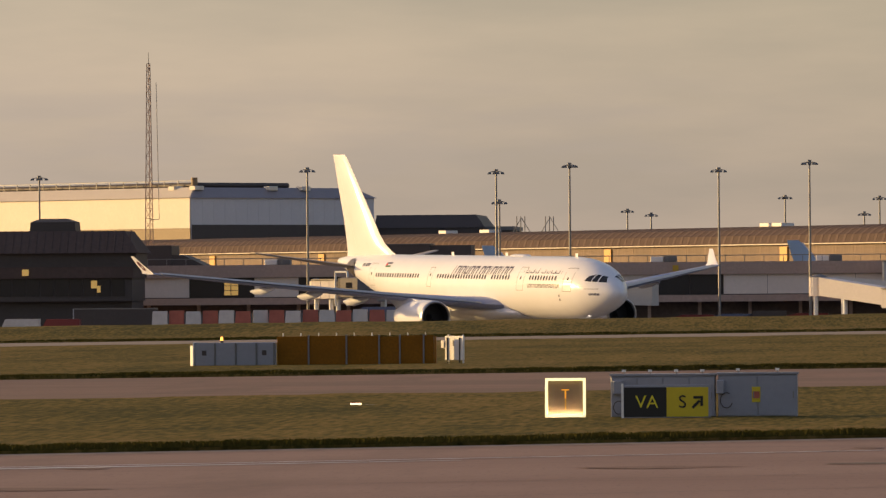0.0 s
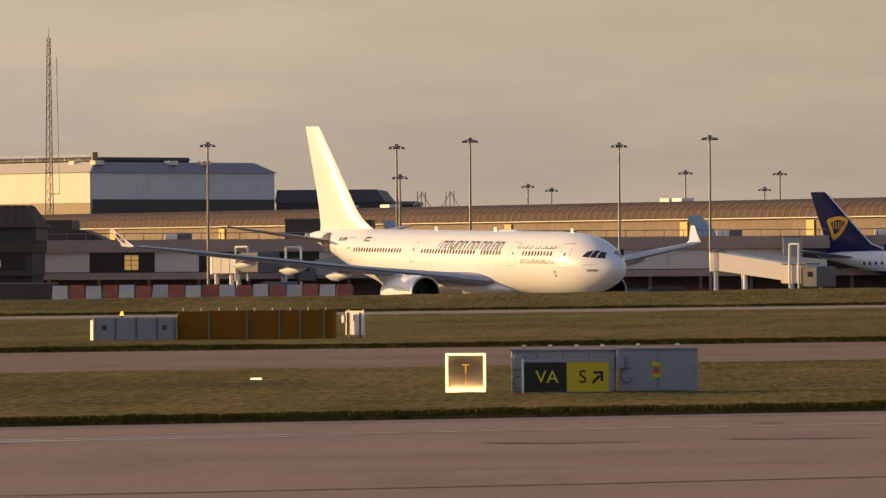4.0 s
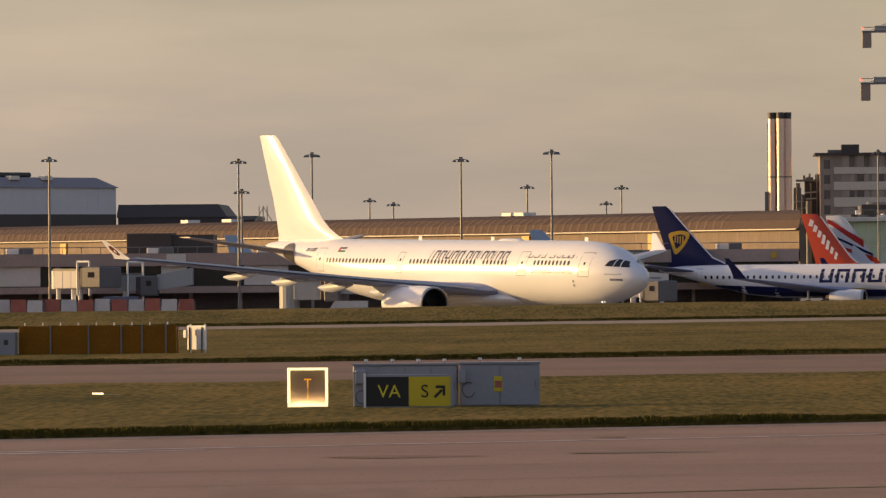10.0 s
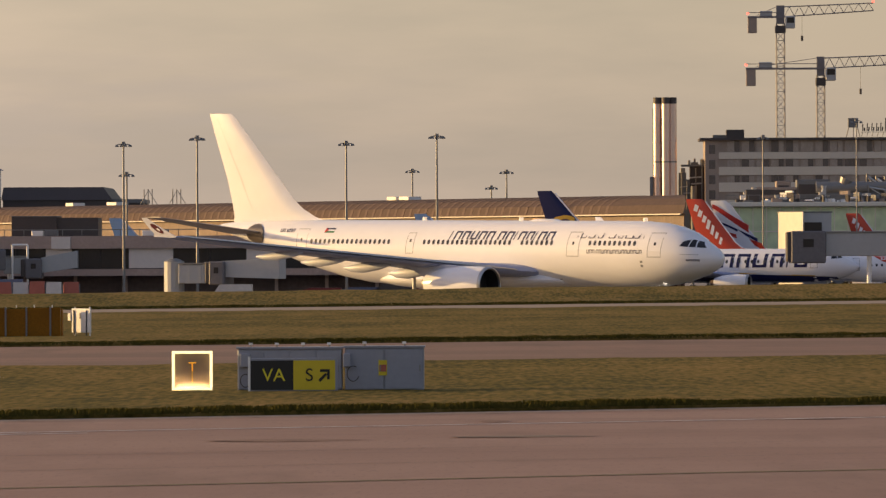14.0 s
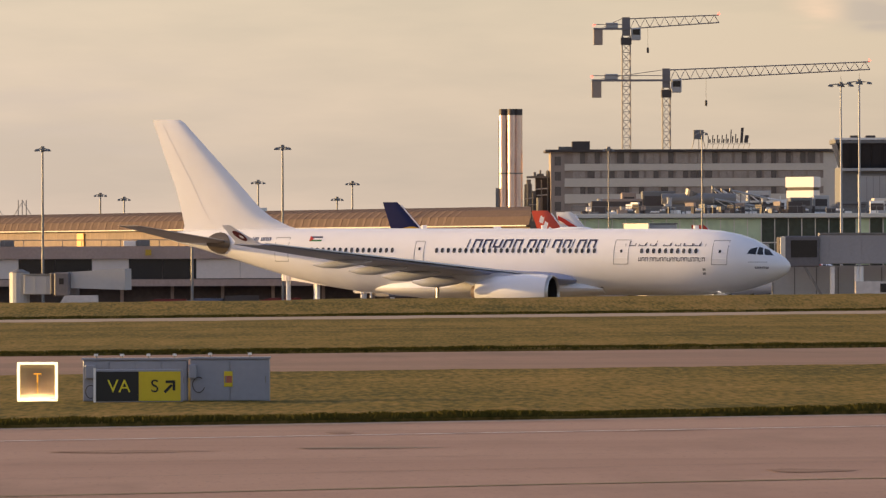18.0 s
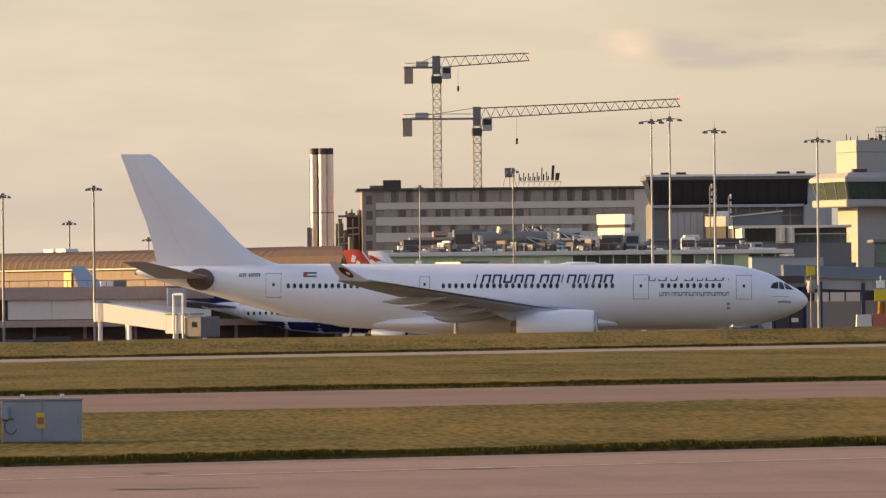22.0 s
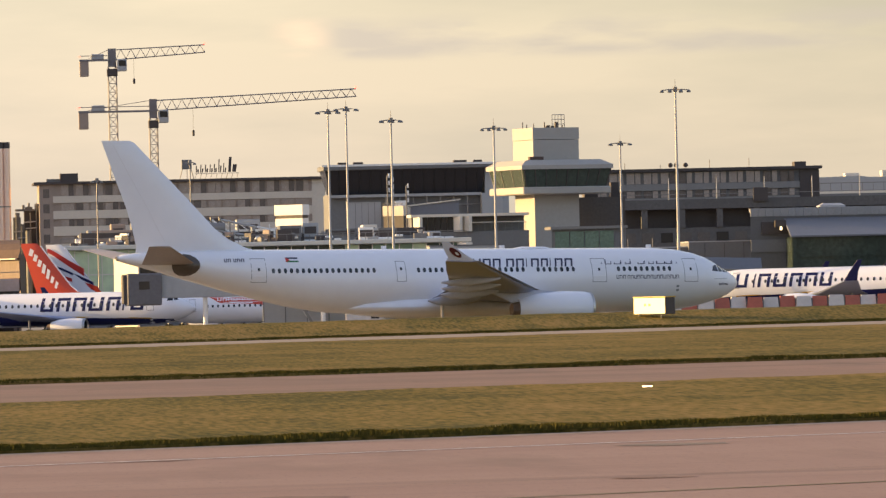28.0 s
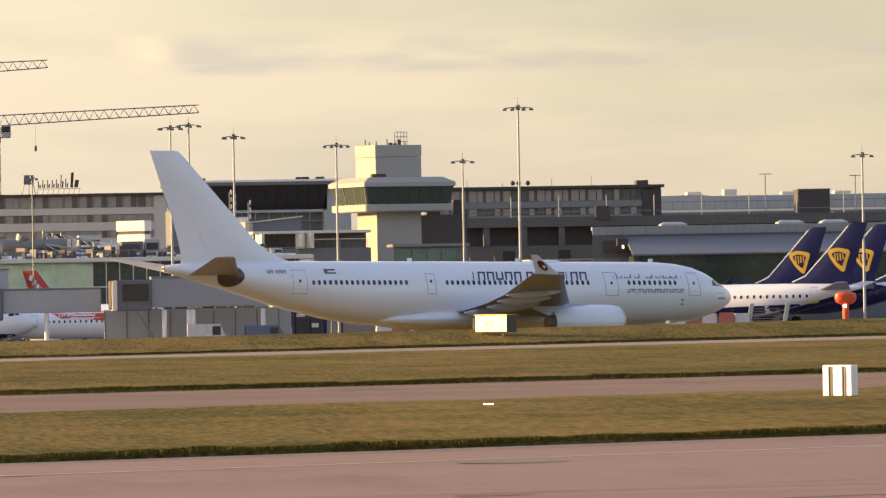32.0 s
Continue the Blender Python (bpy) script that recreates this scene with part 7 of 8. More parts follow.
M_VBLU = mat("dull_blue_vehicle", (0.10, 0.12, 0.20), 0.4, vary=0.08)
for x, y, m, l, h in ((-97.9, 748, M_BARW, "pale service van on the apron", 2.5), (-94.2, 755, M_VRED, "dull red van on the apron", 2.4),
                      (-24.5, 802, M_VRED, "dark red tug under the pier", 1.5), (-16.0, 802, M_SLATE, "dark van parked under the pier", 1.8), (-11.0, 802, M_VRED, "red van under the pier", 1.45),
                      (-20.0, 802, M_VBLU, "grey-blue van under the pier", 1.5), (57.5, 770, M_BARW, "white van below the raised walkway", 2.6), (64.0, 769, M_VBLU, "blue-grey van below the raised walkway", 2.3),
                      (-58.0, 745, M_VBLU, "blue van behind barriers", 3.2), (-66.0, 746, M_SLATE, "dark van behind barriers", 3.0), (-33.5, 765, M_BARW, "pale van by a boarding bridge", 2.2)):
    van(x, y, m, l, 0 if x > 0 else 180, H=h)


def trailer():
    t = thing("dark_trailer", pose(-94.2, 770, apron_z(-94.2) - 0.13), "long dark flat-sided trailer parked on the apron", "trailer")
    part("body", box(0, 9.4, 0, 2.5, 0.5, 3.5, bevel=0.05), M_SLATE, t)
    part("top_trim", box(-0.03, 9.43, -0.04, 2.54, 3.42, 3.52), M_STEEL, t)
    part("front_post", box(-0.06, 0.06, -0.06, 0.1, 0.2, 3.5), M_CLAD, t)
    for k in range(1, 4):
        part("panel_post", box(2.35 * k - 0.04, 2.35 * k + 0.04, -0.03, 0, 0.55, 3.4), M_SLATE, t)
    for a in (1.6, 7.2, 8.2):
        for y in (0.2, 2.3):
            part("wheel", tube((a, y - 0.12, 0.45), (a, y + 0.12, 0.45), 0.45, n=14), M_RUBBER, t)


trailer()


def apron_markers():
    n = thing("stand_sign", pose(72.7, 784, apron_z(72.7) - 0.13), "sunlit yellow stand sign on a slim mast", "sign")
    part("pole", tube((0, 0, 0), (0, 0, 8.2), 0.09, n=8), M_STEEL, n)
    part("board", box(-0.5, 0.5, -0.2, -0.05, 7.2, 8.3, bevel=0.02), M_YELLOW, n, "yellow board")
    part("board_back", box(-0.56, 0.56, -0.05, 0.05, 7.14, 8.36), M_SLATE, n)
    part("lamp_housing", loft([[(w * math.cos(k * math.pi / 4), w * math.sin(k * math.pi / 4), z) for k in range(8)] for z, w in ((5.2, 0.4), (5.5, 0.45), (6.4, 0.25), (6.7, 0.12))]), M_STEEL, n)
    r = thing("red_beacon_post", pose(108.7, 640, apron_z(108.7) - 0.14), "bright red post with wide rounded red head", "post")
    M_BRED = mat("bright_red_paint", (0.62, 0.07, 0.02), 0.4, vary=0.05)
    part("post", tube((0, 0, 0), (0, 0, 3.4), 0.32, n=12), M_BRED, r)
    part("head", loft([[(rr * 1.5 * math.cos(a), rr * math.sin(a), z) for a in [k * math.pi / 8 for k in range(16)]] for z, rr in ((3.2, 0.35), (3.4, 0.6), (3.8, 0.72), (4.2, 0.66), (4.4, 0.4))]), M_BRED, r, smooth=True)
    part("lamp", box(-0.3, 0.0, -0.55, -0.4, 2.9, 3.2), M_LAMPON, r, "small lit lamp")
    m = thing("stand_marker", pose(76.3, 740, apron_z(76.3) - 0.14), "tall pole with yellow board and orange cone stack", "marker")
    part("pole", tube((0, 0, 0), (0, 0, 6.9), 0.09, n=8), M_STEEL, m)
    part("board", box(-0.75, 0.75, -0.2, -0.1, 4.2, 5.4), M_YELLOW, m, "yellow board")
    part("upper_board", box(-0.5, 0.4, -0.2, -0.1, 5.6, 6.4), M_WHITEP, m)
    part("cone_stack", tube((0, -0.1, 1.2), (0, -0.1, 4.1), 0.55, 0.35, n=10), M_ORANGE, m)
    s = thing("post_lamp", pose(71.9, 640, apron_z(71.9) - 0.14), "thin white post with a small lamp", "lamp")
    part("post", tube((0, 0, 0), (0, 0, 4.7), 0.09, n=8), M_WHITEP, s)
    part("head", box(-0.3, 0.2, -0.15, 0.15, 4.7, 5.0, bevel=0.04), M_WHITEP, s)
    st = thing("boarding_steps", pose(121.5, 771, apron_z(121.5) - 0.14), "grey mobile boarding steps at a parked jet", "stairs")
    for d in (-2.2, 2.0):
        part("side_rail", loft([[(d + a, y, z) for a, z in ((0, 0.5), (0.5, 0.5), (1.0, 3.2), (0.5, 3.2))] for y in (-0.1, 0.1)]), M_CLAD, st)
    for k in range(9):
        part("step", box(-1.6 + 0.05 * k, 2.2, -0.4 + 0.3 * k, -0.1 + 0.3 * k, 0.3 + 0.28 * k, 0.38 + 0.28 * k), M_STEEL, st)
    part("chassis", box(-2.0, 2.6, -0.4, 2.4, 0.15, 0.5), M_SLATE, st)


apron_markers()


# ---- signs and cabinets in the grass ----
def letters(text, size, m, parent, name="lettering"):
    cu = bpy.data.curves.new(name, "FONT")
    cu.body, cu.size, cu.extrude, cu.align_x, cu.align_y = text, size, 0.004, "CENTER", "CENTER"
    ob = bpy.data.objects.new(name, cu)
    scene.collection.objects.link(ob)
    dg = bpy.context.evaluated_depsgraph_get()
    me = bpy.data.meshes.new_from_object(ob.evaluated_get(dg))
    bpy.data.objects.remove(ob)
    me.transform(Matrix.Rotation(radians(90), 4, "X"))
    me.materials.clear()
    me.materials.append(m)
    o = new(name, me)
    o.parent = parent
    return o


M_YTEXT = mat("yellow_lettering", (0.70, 0.60, 0.03), 0.5, vary=0.03)


def guidance_sign():
    g = base_z(-6)
    s = thing("taxiway_sign", pose(-7.17, 175.0, g + 0.02), "black and yellow taxiway guidance board in grass", "sign")
    part("frame", box(0, 2.29, -0.10, 0.12, 0, 0.86, bevel=0.012), M_BOX, s)
    part("black_face", box(0.05, 1.15, -0.115, -0.10, 0.04, 0.80), M_BLACK, s)
    part("yellow_face", box(1.15, 2.24, -0.115, -0.10, 0.04, 0.80), M_YELLOW, s)
    o = letters("VA", 0.47, M_YTEXT, s)
    o.location = (0.64, -0.12, 0.41)
    o = letters("S", 0.47, M_BLACK, s)
    o.location = (1.56, -0.12, 0.41)
    bm = bmesh.new()
    for q in ([(1.79, 0.29), (1.84, 0.24), (2.03, 0.43), (1.98, 0.48)], [(1.84, 0.57), (1.84, 0.50), (2.09, 0.50), (2.09, 0.57)], [(2.02, 0.31), (2.09, 0.31), (2.09, 0.57), (2.02, 0.57)]):
        v = [bm.verts.new((x, -0.121 - 0.002 * len(bm.faces), z)) for x, z in q]
        bm.faces.new(v)
    part("arrow", bm, M_BLACK, s, "black arrow pointing up right")
    for x in (0.0, 2.25):
        part("edge_post", box(x - 0.02, x + 0.04, -0.13, -0.1, -0.05, 0.90), M_WHITEP if x == 0 else M_BOX, s)

    def cabinet(x, w, h, n, label, y=176.3, base=0.0):
        c = thing("equipment_cabinet", pose(x, y, g + base), label, "cabinet", "airfield cabinets")
        part("body", box(0, w, 0, 0.7, 0, h, bevel=0.02), M_BOX, c)
        part("lid", box(-0.03, w + 0.03, -0.04, 0.74, h, h + 0.05), M_BOX, c)
        for k in range(n):
            d = part("door", box(w * k / n + 0.02, w * (k + 1) / n - 0.02, -0.025, 0, 0.05, h - 0.05, bevel=0.006), M_BOX, c)
            part("handle", box(w * (k + 1) / n - 0.12, w * (k + 1) / n - 0.09, -0.05, -0.025, h * 0.45, h * 0.6), M_STEEL, d)
        for x1 in [w * (k + 0.5) / n for k in range(n)]:
            l = part("lamp_bracket", tube((x1, 0.1, h + 0.05), (x1, 0.1, h + 0.13), 0.02, n=6), M_STEEL, c)
            part("lamp", box(x1 - 0.05, x1 + 0.05, 0.05, 0.15, h + 0.10, h + 0.16), M_WHITEP, l)
        return c
    c = cabinet(-7.52, 2.72, 1.10, 4, "grey steel cabinet behind a guidance board")
    part("cable_loop", ring_wire(0.22, -0.35, 0.28, 0.17), M_SLATE, c)
    part("socket_box", box(0.06, 0.34, -0.16, -0.03, 0.62, 0.98, bevel=0.02), M_BOX, c)
    c = cabinet(-4.73, 2.06, 1.12, 2, "grey steel cabinet with a yellow and red plate")
    part("cable_loop", ring_wire(0.22, -0.12, 0.45, 0.2), M_SLATE, c)
    part("plate", box(0.88, 1.10, -0.04, -0.026, 0.40, 0.80), M_YELLOW, c, "yellow plate")
    part("plate_mark", box(0.90, 1.08, -0.047, -0.04, 0.50, 0.68), M_BARR, c)
    part("socket_box", box(-0.04, 0.16, -0.16, -0.03, 0.62, 0.98, bevel=0.02), M_BOX, c)

    M_FRAME = mat("glowing_frame", (1.0, 0.90, 0.52), 0.5, vary=0.05, emit=1.1)
    t = thing("lit_sign", pose(-9.23, 176.4, g + 0.03), "square sign with glowing white frame and yellow mark", "sign")
    for a, yb in ((((0, 1.05, 0, 0.065)), -0.075), ((0, 1.05, 0.955, 1.02), 0.1)):
        part("lit_frame", box(a[0], a[1], -0.1, yb, a[2], a[3], bevel=0.01), M_FRAME, t, "glowing white frame")
    for x in (0, 0.985):
        part("lit_frame", box(x, x + 0.065, -0.1, 0.1, 0.065, 0.955, bevel=0.01), M_FRAME, t, "glowing white frame")
    M_PAN = mat("brown_sign_panel", (0.16, 0.12, 0.09), 0.6, vary=0.1)
    part("panel", box(0.065, 0.985, 0.04, 0.08, 0.0, 0.955), M_PAN, t)
    part("lamp_tube", tube((0.12, -0.03, 0.035), (0.93, -0.03, 0.035), 0.028, n=8), mat("hot_lamp", (1, 0.75, 0.42), emit=60.0), t, "lamp behind the lower edge")
    o = letters("T", 0.34, mat("amber_lettering", (0.9, 0.42, 0.03), emit=0.6), t)
    o.location = (0.525, -0.01, 0.60)
    part("mark_stem", box(0.51, 0.54, -0.012, 0.012, 0.2, 0.5), M_GOLD, t)
    for x in (0.2, 0.86):
        part("stake", tube((x, 0, -0.2), (x, 0, 0.02), 0.02, n=6), M_WHITEP, t)


def ring_wire(x, y, z, r):
    bm = bmesh.new()
    n = 14
    for k in range(n - 3):
        a, b = 2 * math.pi * k / n + 1, 2 * math.pi * (k + 1) / n + 1
        tube((x + r * 0.8 * math.cos(a), y, z + r * math.sin(a)), (x + r * 0.8 * math.cos(b), y, z + r * math.sin(b)), 0.013, n=5, bm=bm)
    return bm


guidance_sign()


def far_cabinets():
    g = base_z(-29)
    c = thing("switch_cabinet", pose(-31.55, 302.3, g - 0.02), "long grey steel switch cabinet in the grass", "cabinet")
    part("body", box(0, 3.62, 0, 0.9, 0, 1.07, bevel=0.02), M_BOX, c)
    # sunlit end of the grey cabinet, coloured white
    part("lit_end", box(-0.06, 0, -0.05, 0.9, 0, 1.1), M_WHITEP, c)
    for a, b in ((0.05, 0.92), (0.98, 1.85), (1.91, 2.78), (2.84, 3.58)):
        part("door", box(a, b, -0.03, 0, 0.05, 1.02, bevel=0.008), M_BOX, c)
        part("hinge_bar", box(b - 0.02, b + 0.05, -0.05, 0, 0.06, 1.05), M_GREY, c)
    for x in (0.35, 3.05):
        part("warning_plate", box(x, x + 0.2, -0.05, -0.03, 0.5, 0.72), M_SLATE, c, "small dark plate")
    # slanted white strip added to catch the sun at this end
    part("lit_end_strip", prism([(-0.2, 0.14), (-0.01, -0.06), (-0.01, 0.3)], 0, 0.95), M_WHITEP, c, "added white strip for the sunlit end")
    f = thing("orange_barrier", pose(-27.9, 302.8, g - 0.02), "weathered orange barrier panels on grey posts", "barrier")
    edges = (0, 1.45, 3.15, 4.62, 5.55, 6.62, 7.1)
    for a, b in zip(edges, edges[1:]):
        part("panel", box(a + 0.03, b - 0.03, 0, 0.12, 0.02, 1.32 + 0.03 * math.sin(a * 5), bevel=0.015), M_ORANGE, f)
    for a in edges[1:-1]:
        part("post", box(a - 0.035, a + 0.035, -0.06, 0.16, 0, 1.38), M_STEEL, f)
    part("lit_end", box(7.1, 7.16, -0.05, 0.5, 0, 1.3), M_ORANGE, f)
    for k in range(9):
        part("top_lamp", tube((0.3 + 0.8 * k, 0.06, 1.34), (0.3 + 0.8 * k, 0.06, 1.47), 0.03, n=6), M_WHITEP, f)
    b = thing("amber_beacon", pose(-30.35, 302.7, g + 1.05), "small glowing amber beacon on a cabinet", "beacon")
    part("base", tube((0, 0, 0), (0, 0, 0.08), 0.07, n=8), M_SLATE, b)
    part("lens", tube((0, 0, 0.08), (0, 0, 0.26), 0.08, 0.05, n=8), mat("amber_lens", (1.0, 0.42, 0.08), emit=2.5), b)
    w = thing("white_sign", pose(-20.35, 303.5, g - 0.02, 0, 0, -40), "small white sunlit sign on two legs", "sign")
    part("board", box(0, 1.15, -0.04, 0.04, 0.22, 1.3, bevel=0.01), M_WHITEP, w)
    for x in (0.12, 1.03):
        part("leg", tube((x, 0.07, -0.1), (x, 0.07, 1.36), 0.035, n=8), M_WHITEP, w)
    part("mark", box(0.5, 0.58, -0.05, -0.04, 0.85, 1.1), M_GREY, w)
    for x in (0.17, 0.94):
        part("frame_bar", tube((x, -0.07, 0.1), (x, -0.07, 1.22), 0.03, n=6), M_SLATE, w)
    part("junction_box", box(-0.22, -0.02, -0.08, 0.08, 0.75, 1.1, bevel=0.02), M_WHITEP, w)
    y = thing("glowing_sign_box", pose(61.4, 538, mound_z(61.4, 538) - 0.02, 0, 0, -52), "boxy sunlit yellow and white sign", "sign")
    # emission adds to the sunlight on this face; no lamp inside
    M_PALEY = mat("sun_glow_yellow_face", (0.9, 0.72, 0.25), 0.35, vary=0.1, emit=0.7)
    part("case", box(0, 3.6, 0, 1.1, 0.1, 1.45, bevel=0.03), M_SLATE, y)
    part("face", box(0.05, 3.55, -0.02, 0, 0.15, 1.40), M_PALEY, y, "yellow face with sunlight added as glow")
    part("mark", box(1.2, 1.45, -0.03, -0.02, 0.75, 0.95), M_GOLD, y)
    part("mark", box(1.7, 1.95, -0.03, -0.02, 0.75, 0.95), M_GOLD, y)
    part("top_rail", box(-0.05, 3.65, -0.05, 1.15, 1.45, 1.52), M_GOLD, y)
    for x in (0.4, 2.9):
        part("foot", tube((x, 0.25, -0.3), (x, 0.25, 0.12), 0.06, n=8), M_STEEL, y)
    e = thing("white_cabinet", pose(37.3, 224.5, base_z(37) + 0.02, 0, 0, -58), "bright white sunlit cabinet with dark bars", "cabinet")
    part("body", box(0, 1.45, 0, 0.3, 0.02, 1.05, bevel=0.02), M_WHITEP, e)
    for x in (0.42, 1.1):
        part("bar", tube((x, -0.06, 0), (x, -0.06, 1.0), 0.04, n=8), M_SLATE, e)
    for x, yy in ((-16.0, 199.0), (25.8, 222.6), (-66.0, 190.0), (68, 246)):
        k = thing("edge_light", pose(x, yy, base_z(x)), "small white taxiway edge light in grass", "light", "edge lights")
        part("housing", box(-0.16, 0.16, -0.1, 0.1, 0.0, 0.075, bevel=0.012), M_LAMPON, k, "glowing white lamp housing")
        part("band", box(-0.15, 0.13, -0.105, 0.105, 0.075, 0.10), M_BARR, k)
        part("base_plate", box(0.15, 0.62, -0.12, 0.12, 0.0, 0.025), M_CLAD, k)


far_cabinets()


# ---- markings and grass ----
def paint_lines():
    xs = list(range(-150, 221, 3))
    def line(name, a, b, w, m, label, x0=-150, x1=220, wob=0.0):
        bm = bmesh.new()
        v = [[bm.verts.new((x, a + b * x + d + wob * noise.noise((x * 0.15, a, 0)), ground_z(x, a) - 0.082)) for d in (0, w * min(1.0, 0.12 + (x1 - x) / 14.0))] for x in xs if x0 <= x <= x1]
        for p, q in zip(v, v[1:]):
            bm.faces.new((p[0], q[0], q[1], p[1]))
        tagged(link(name, bm, m), label, "marking", kind="structure")
    line("edge_line", 142.6, 0.43, 1.0, M_LINE, "worn white line along the runway edge", -150, -7)
    line("edge_line_2", 144.0, 0.42, 0.35, M_LINE, "thin worn white line on asphalt", -24, 220)
    M_CRACK = mat("dark_joint", (0.15, 0.11, 0.09), 0.9, vary=0.3)
    for k, (a, x0, x1) in enumerate(((109.4, -150, 220), (127.0, -30, 12), (118.3, -10, 40))):
        line("paving_joint", a, 0.43, 0.10 if k else 0.3, M_CRACK if k else mat("grassy_joint", (0.12, 0.105, 0.04), 0.9, vary=0.3, scale=0.5), "dark joint between asphalt lanes", x0, x1, 0.5)
    rnd = random.Random(11)
    for k in range(14):
        x, s = rnd.uniform(-28, 34), rnd.uniform(108, 154)
        y = s + 0.43 * x
        bm = bmesh.new()
        L, w = rnd.uniform(0.3, 1.6), rnd.uniform(0.25, 1.1)
        v = [bm.verts.new((x + L * math.cos(a) * (0.7 + 0.5 * rnd.random()), y + w * math.sin(a) * (0.7 + 0.5 * rnd.random()), base_z(x) - 0.080)) for a in [i * math.pi / 5 for i in range(10)]]
        bm.faces.new(v)
        tagged(link("asphalt_patch", bm, M_CRACK if k % 7 == 0 else M_TAXI), "dark repaired patch in the asphalt", "patch", kind="structure")


paint_lines()


def tufts(name, x0, x1, front, back, count, crowd, zf, hmin, hmax, width, label, seed, material):
    """Grass as bent blades in clumps between two lines y = a + b x, thicker towards the front, one mesh."""
    g = np.random.RandomState(seed)
    x = g.uniform(x0, x1, count)
    k = g.uniform(0, 1.05 if crowd else 1.0, count)
    k = np.where(g.uniform(0, 1, count) < crowd, np.abs(g.normal(0, 0.012, count)), k)
    yf, yb = front[0] + front[1] * x, back[0] + back[1] * x
    y = yf + (yb - yf) * k - 0.1
    z = np.array([zf(a, b) for a, b in zip(x, y)])
    drift = np.array([noise.noise((a * 0.35, b * 0.06, seed)) + 0.6 * noise.noise((a * 1.4, b * 0.2, seed)) for a, b in zip(x, y)])
    h0 = hmin + (hmax - hmin) * np.clip(0.45 + 0.55 * drift, 0.05, 1.3)
    verts, faces = [], []
    for _ in range(3):
        h = h0 * g.uniform(0.6, 1.25, count)
        a, lean = g.uniform(0, 6.28, count), g.uniform(0.1, 0.7, count) * h
        w = width * g.uniform(0.5, 1.1, count)
        px, py = x + g.uniform(-0.15, 0.15, count), y + g.uniform(-0.3, 0.3, count)
        dx, dy = np.cos(a) * lean, np.sin(a) * lean
        v = np.stack([np.stack(c, 1) for c in ((px - w, py, z - 0.03), (px + w, py, z - 0.03), (px + w * 0.6 + dx * 0.4, py + dy * 0.4, z + h * 0.6), (px + dx, py + dy, z + h))], 1)
        i = 4 * np.arange(count)[:, None] + 4 * count * len(verts)
        verts.append(v.reshape(-1, 3))
        faces.append(np.concatenate([i + np.array([[0, 1, 2]]), i + np.array([[0, 2, 3]])]))
    me = bpy.data.meshes.new(name)
    me.from_pydata(np.concatenate(verts).tolist(), [], np.concatenate(faces).tolist())
    me.materials.append(material)
    tagged(new(name, me), label, "grass", kind="stuff")


# taller, greener grass, its colour also darkened for the edge's shade
M_FRINGE = mat("shade_dark_fringe_grass", (0.062, 0.056, 0.014), 0.95, vary=0.4, scale=0.8, second=(0.11, 0.085, 0.022), spec=0.0)
flat = lambda x, y: base_z(x) + 0.02
tufts("grass_fringe_near", -33, 42, (155.8, .43), (156.9, .43), 16000, 0.0, flat, 0.06, 0.15, 0.02, "tall unmown green fringe along the asphalt, darkened for shade", 7, M_FRINGE)
tufts("grass_fringe_middle", -58, 68, (281.5, .3), (283.5, .3), 12000, 0.0, flat, 0.06, 0.17, 0.035, "tall unmown green fringe along the taxiway, darkened for shade", 9, M_FRINGE)
tufts("grass_fringe_far", -76, 112, (489, .53), (491.5, .53), 7000, 0.0, mound_z, 0.05, 0.16, 0.05, "tall fringe at the foot of the bank, darkened for shade", 11, M_FRINGE)


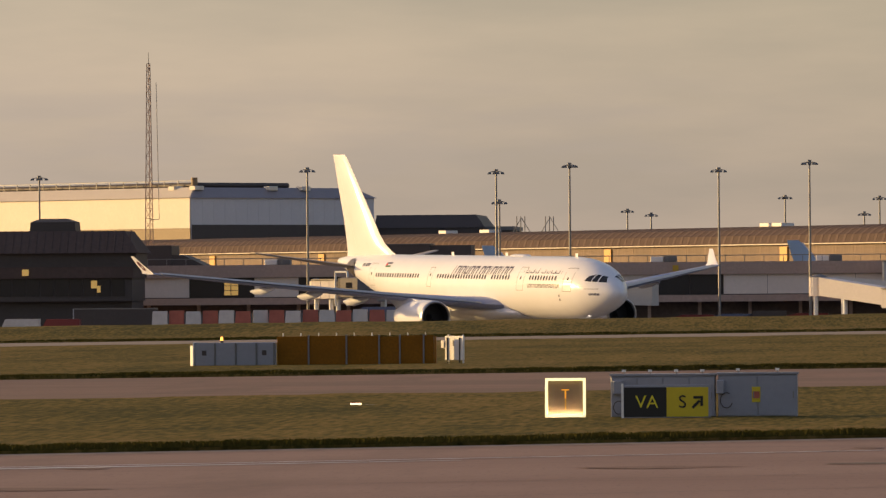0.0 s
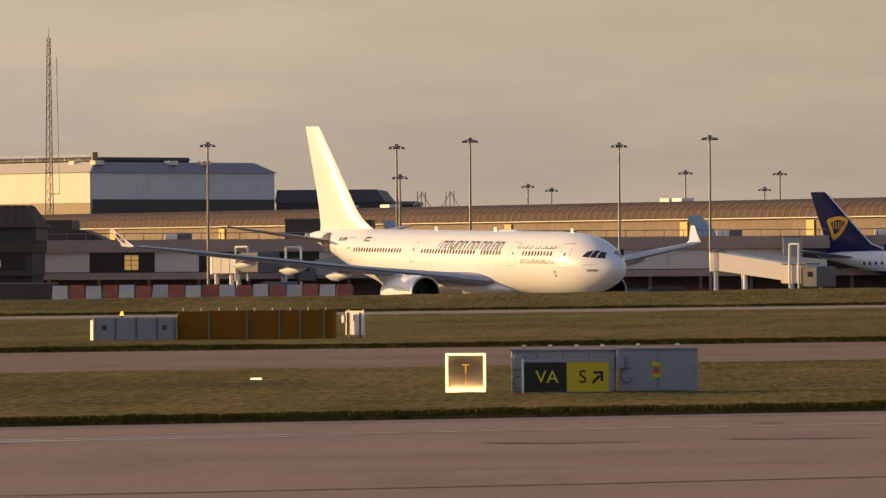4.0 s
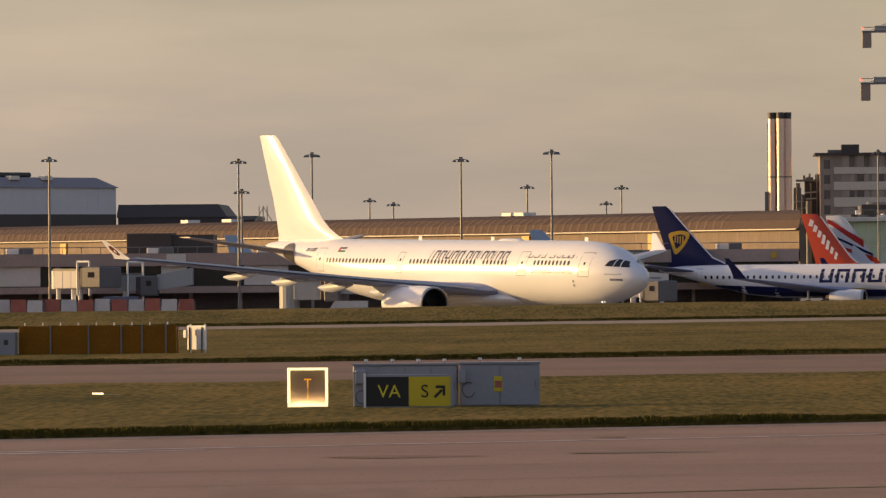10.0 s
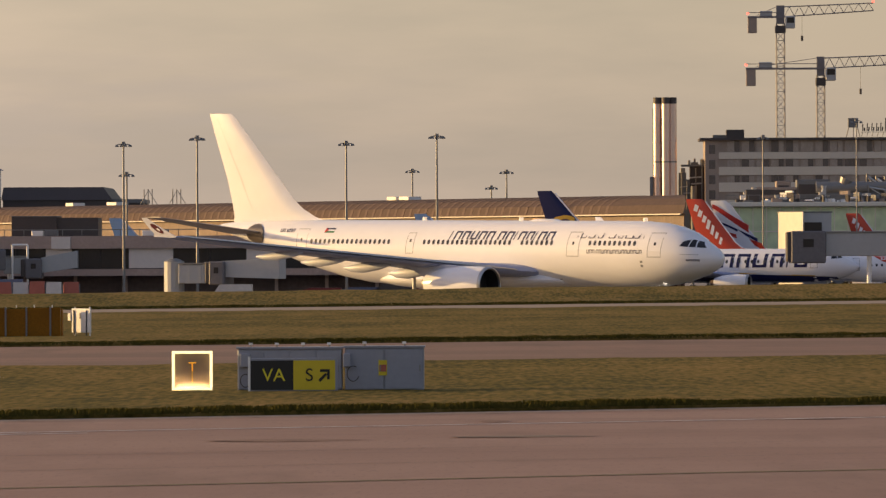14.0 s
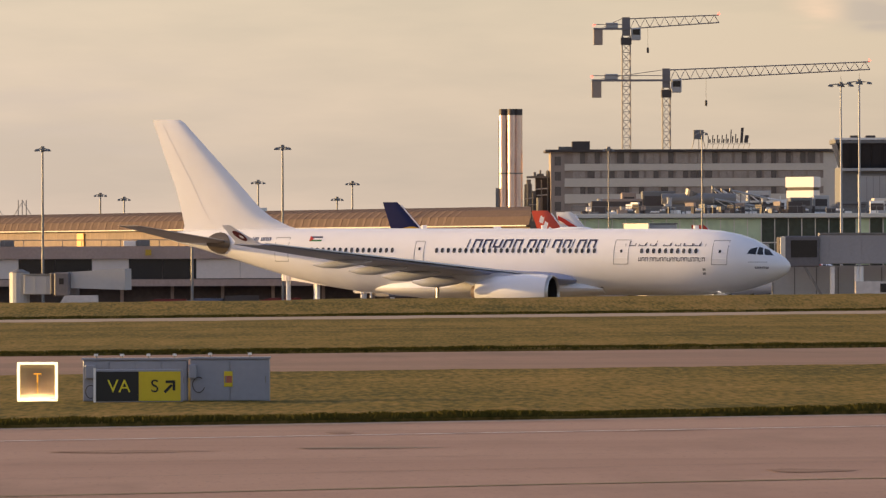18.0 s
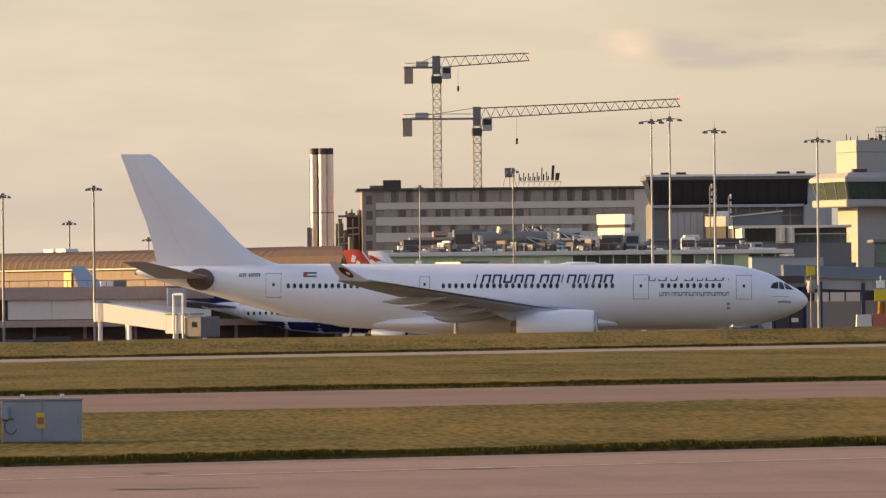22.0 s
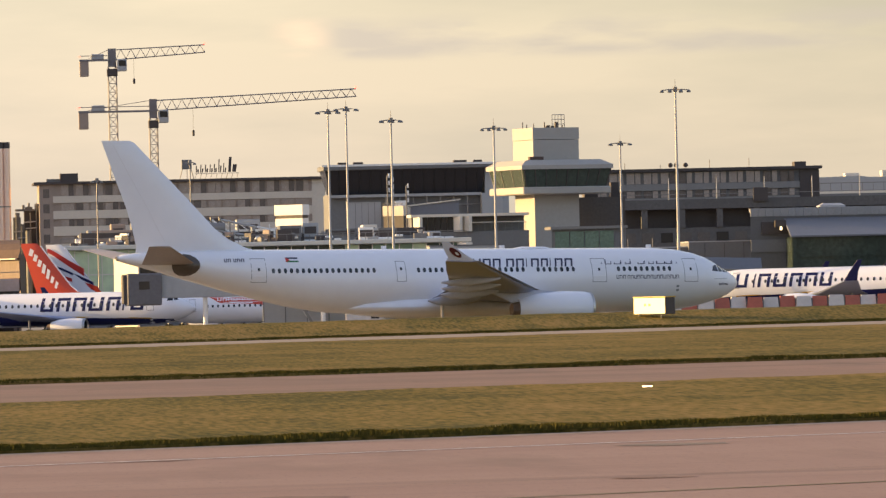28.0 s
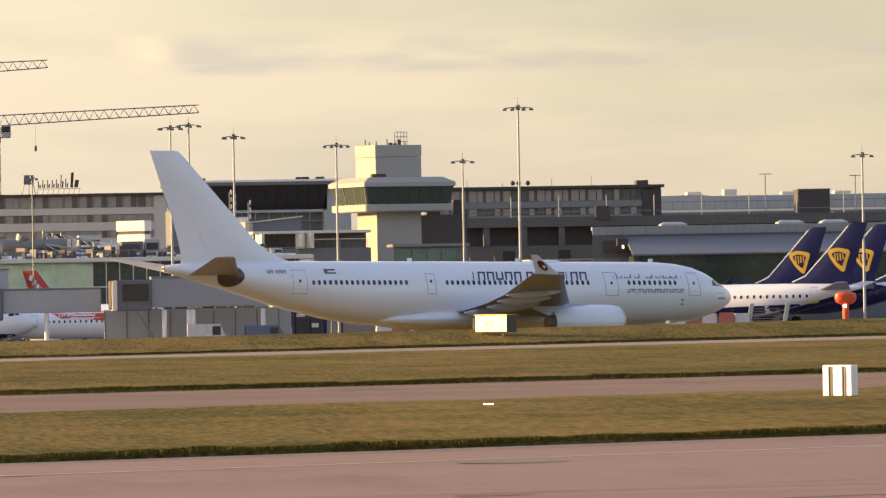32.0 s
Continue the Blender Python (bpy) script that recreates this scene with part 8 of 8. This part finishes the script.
# ---- movement ----
# seconds, x, y, z, heading, nose up, right wing down
TAXI = [
    (0, -38.28, 616.69, -1.87, -60.01, -0.7, 0.44), (0.5, -37.21, 614.68, -1.89, -59.83, -0.72, 0.36), (1, -36.14, 612.69, -1.91, -59.64, -0.73, 0.3),
    (2, -34.04, 608.93, -1.95, -59.29, -0.76, 0.17), (3, -31.95, 605.61, -1.97, -58.95, -0.78, 0.08),
    (3.5, -30.91, 604.18, -1.97, -58.79, -0.79, 0.05), (5.5, -26.75, 600.31, -1.91, -58.21, -0.77, 0.08),
    (6, -25.69, 599.71, -1.88, -58.01, -0.76, 0.12), (7, -23.51, 598.7, -1.82, -57.45, -0.73, 0.2), (8, -21.25, 597.75, -1.75, -56.54, -0.7, 0.29),
    (9, -18.88, 596.59, -1.7, -55.17, -0.69, 0.37), (10, -16.37, 595.02, -1.66, -53.24, -0.69, 0.41), (11, -13.73, 593.05, -1.62, -50.76, -0.69, 0.4),
    (12, -10.93, 590.75, -1.59, -47.76, -0.67, 0.36), (13, -7.97, 588.2, -1.54, -44.3, -0.62, 0.27), (13.5, -6.42, 586.85, -1.51, -42.41, -0.58, 0.22),
    (15.5, 0.17, 581.83, -1.36, -34.07, -0.39, -0), (16, 1.91, 580.88, -1.34, -31.86, -0.35, -0.02), (17, 5.53, 579.55, -1.3, -27.4, -0.33, 0.02),
    (18, 9.28, 578.84, -1.28, -22.9, -0.34, 0.12), (19, 13.16, 578.54, -1.25, -18.4, -0.38, 0.22), (20, 17.13, 578.49, -1.2, -13.94, -0.43, 0.3),
    (21, 21.17, 578.74, -1.14, -9.57, -0.49, 0.34), (22, 25.28, 579.41, -1.08, -5.32, -0.55, 0.34), (23, 29.43, 580.59, -1.03, -1.25, -0.62, 0.3),
    (24, 33.63, 582.33, -0.99, 2.6, -0.68, 0.23), (24.5, 35.73, 583.34, -0.98, 4.43, -0.71, 0.19), (26.5, 44.14, 587.4, -0.95, 11.09, -0.8, 0.03),
    (27, 46.22, 588.23, -0.94, 12.56, -0.82, 0.01), (28, 50.31, 589.45, -0.93, 15.27, -0.84, -0), (29, 54.34, 590.16, -0.91, 17.72, -0.85, 0.02),
    (30, 58.31, 590.5, -0.89, 19.97, -0.85, 0.08), (31, 62.23, 590.56, -0.87, 22.09, -0.85, 0.15), (32, 66.14, 590.49, -0.84, 24.14, -0.84, 0.23),
]


def motions():
    walk(airliner, [(t, pose(x, y, z, roll, -up, head)) for t, x, y, z, head, up, roll in TAXI])


motions()
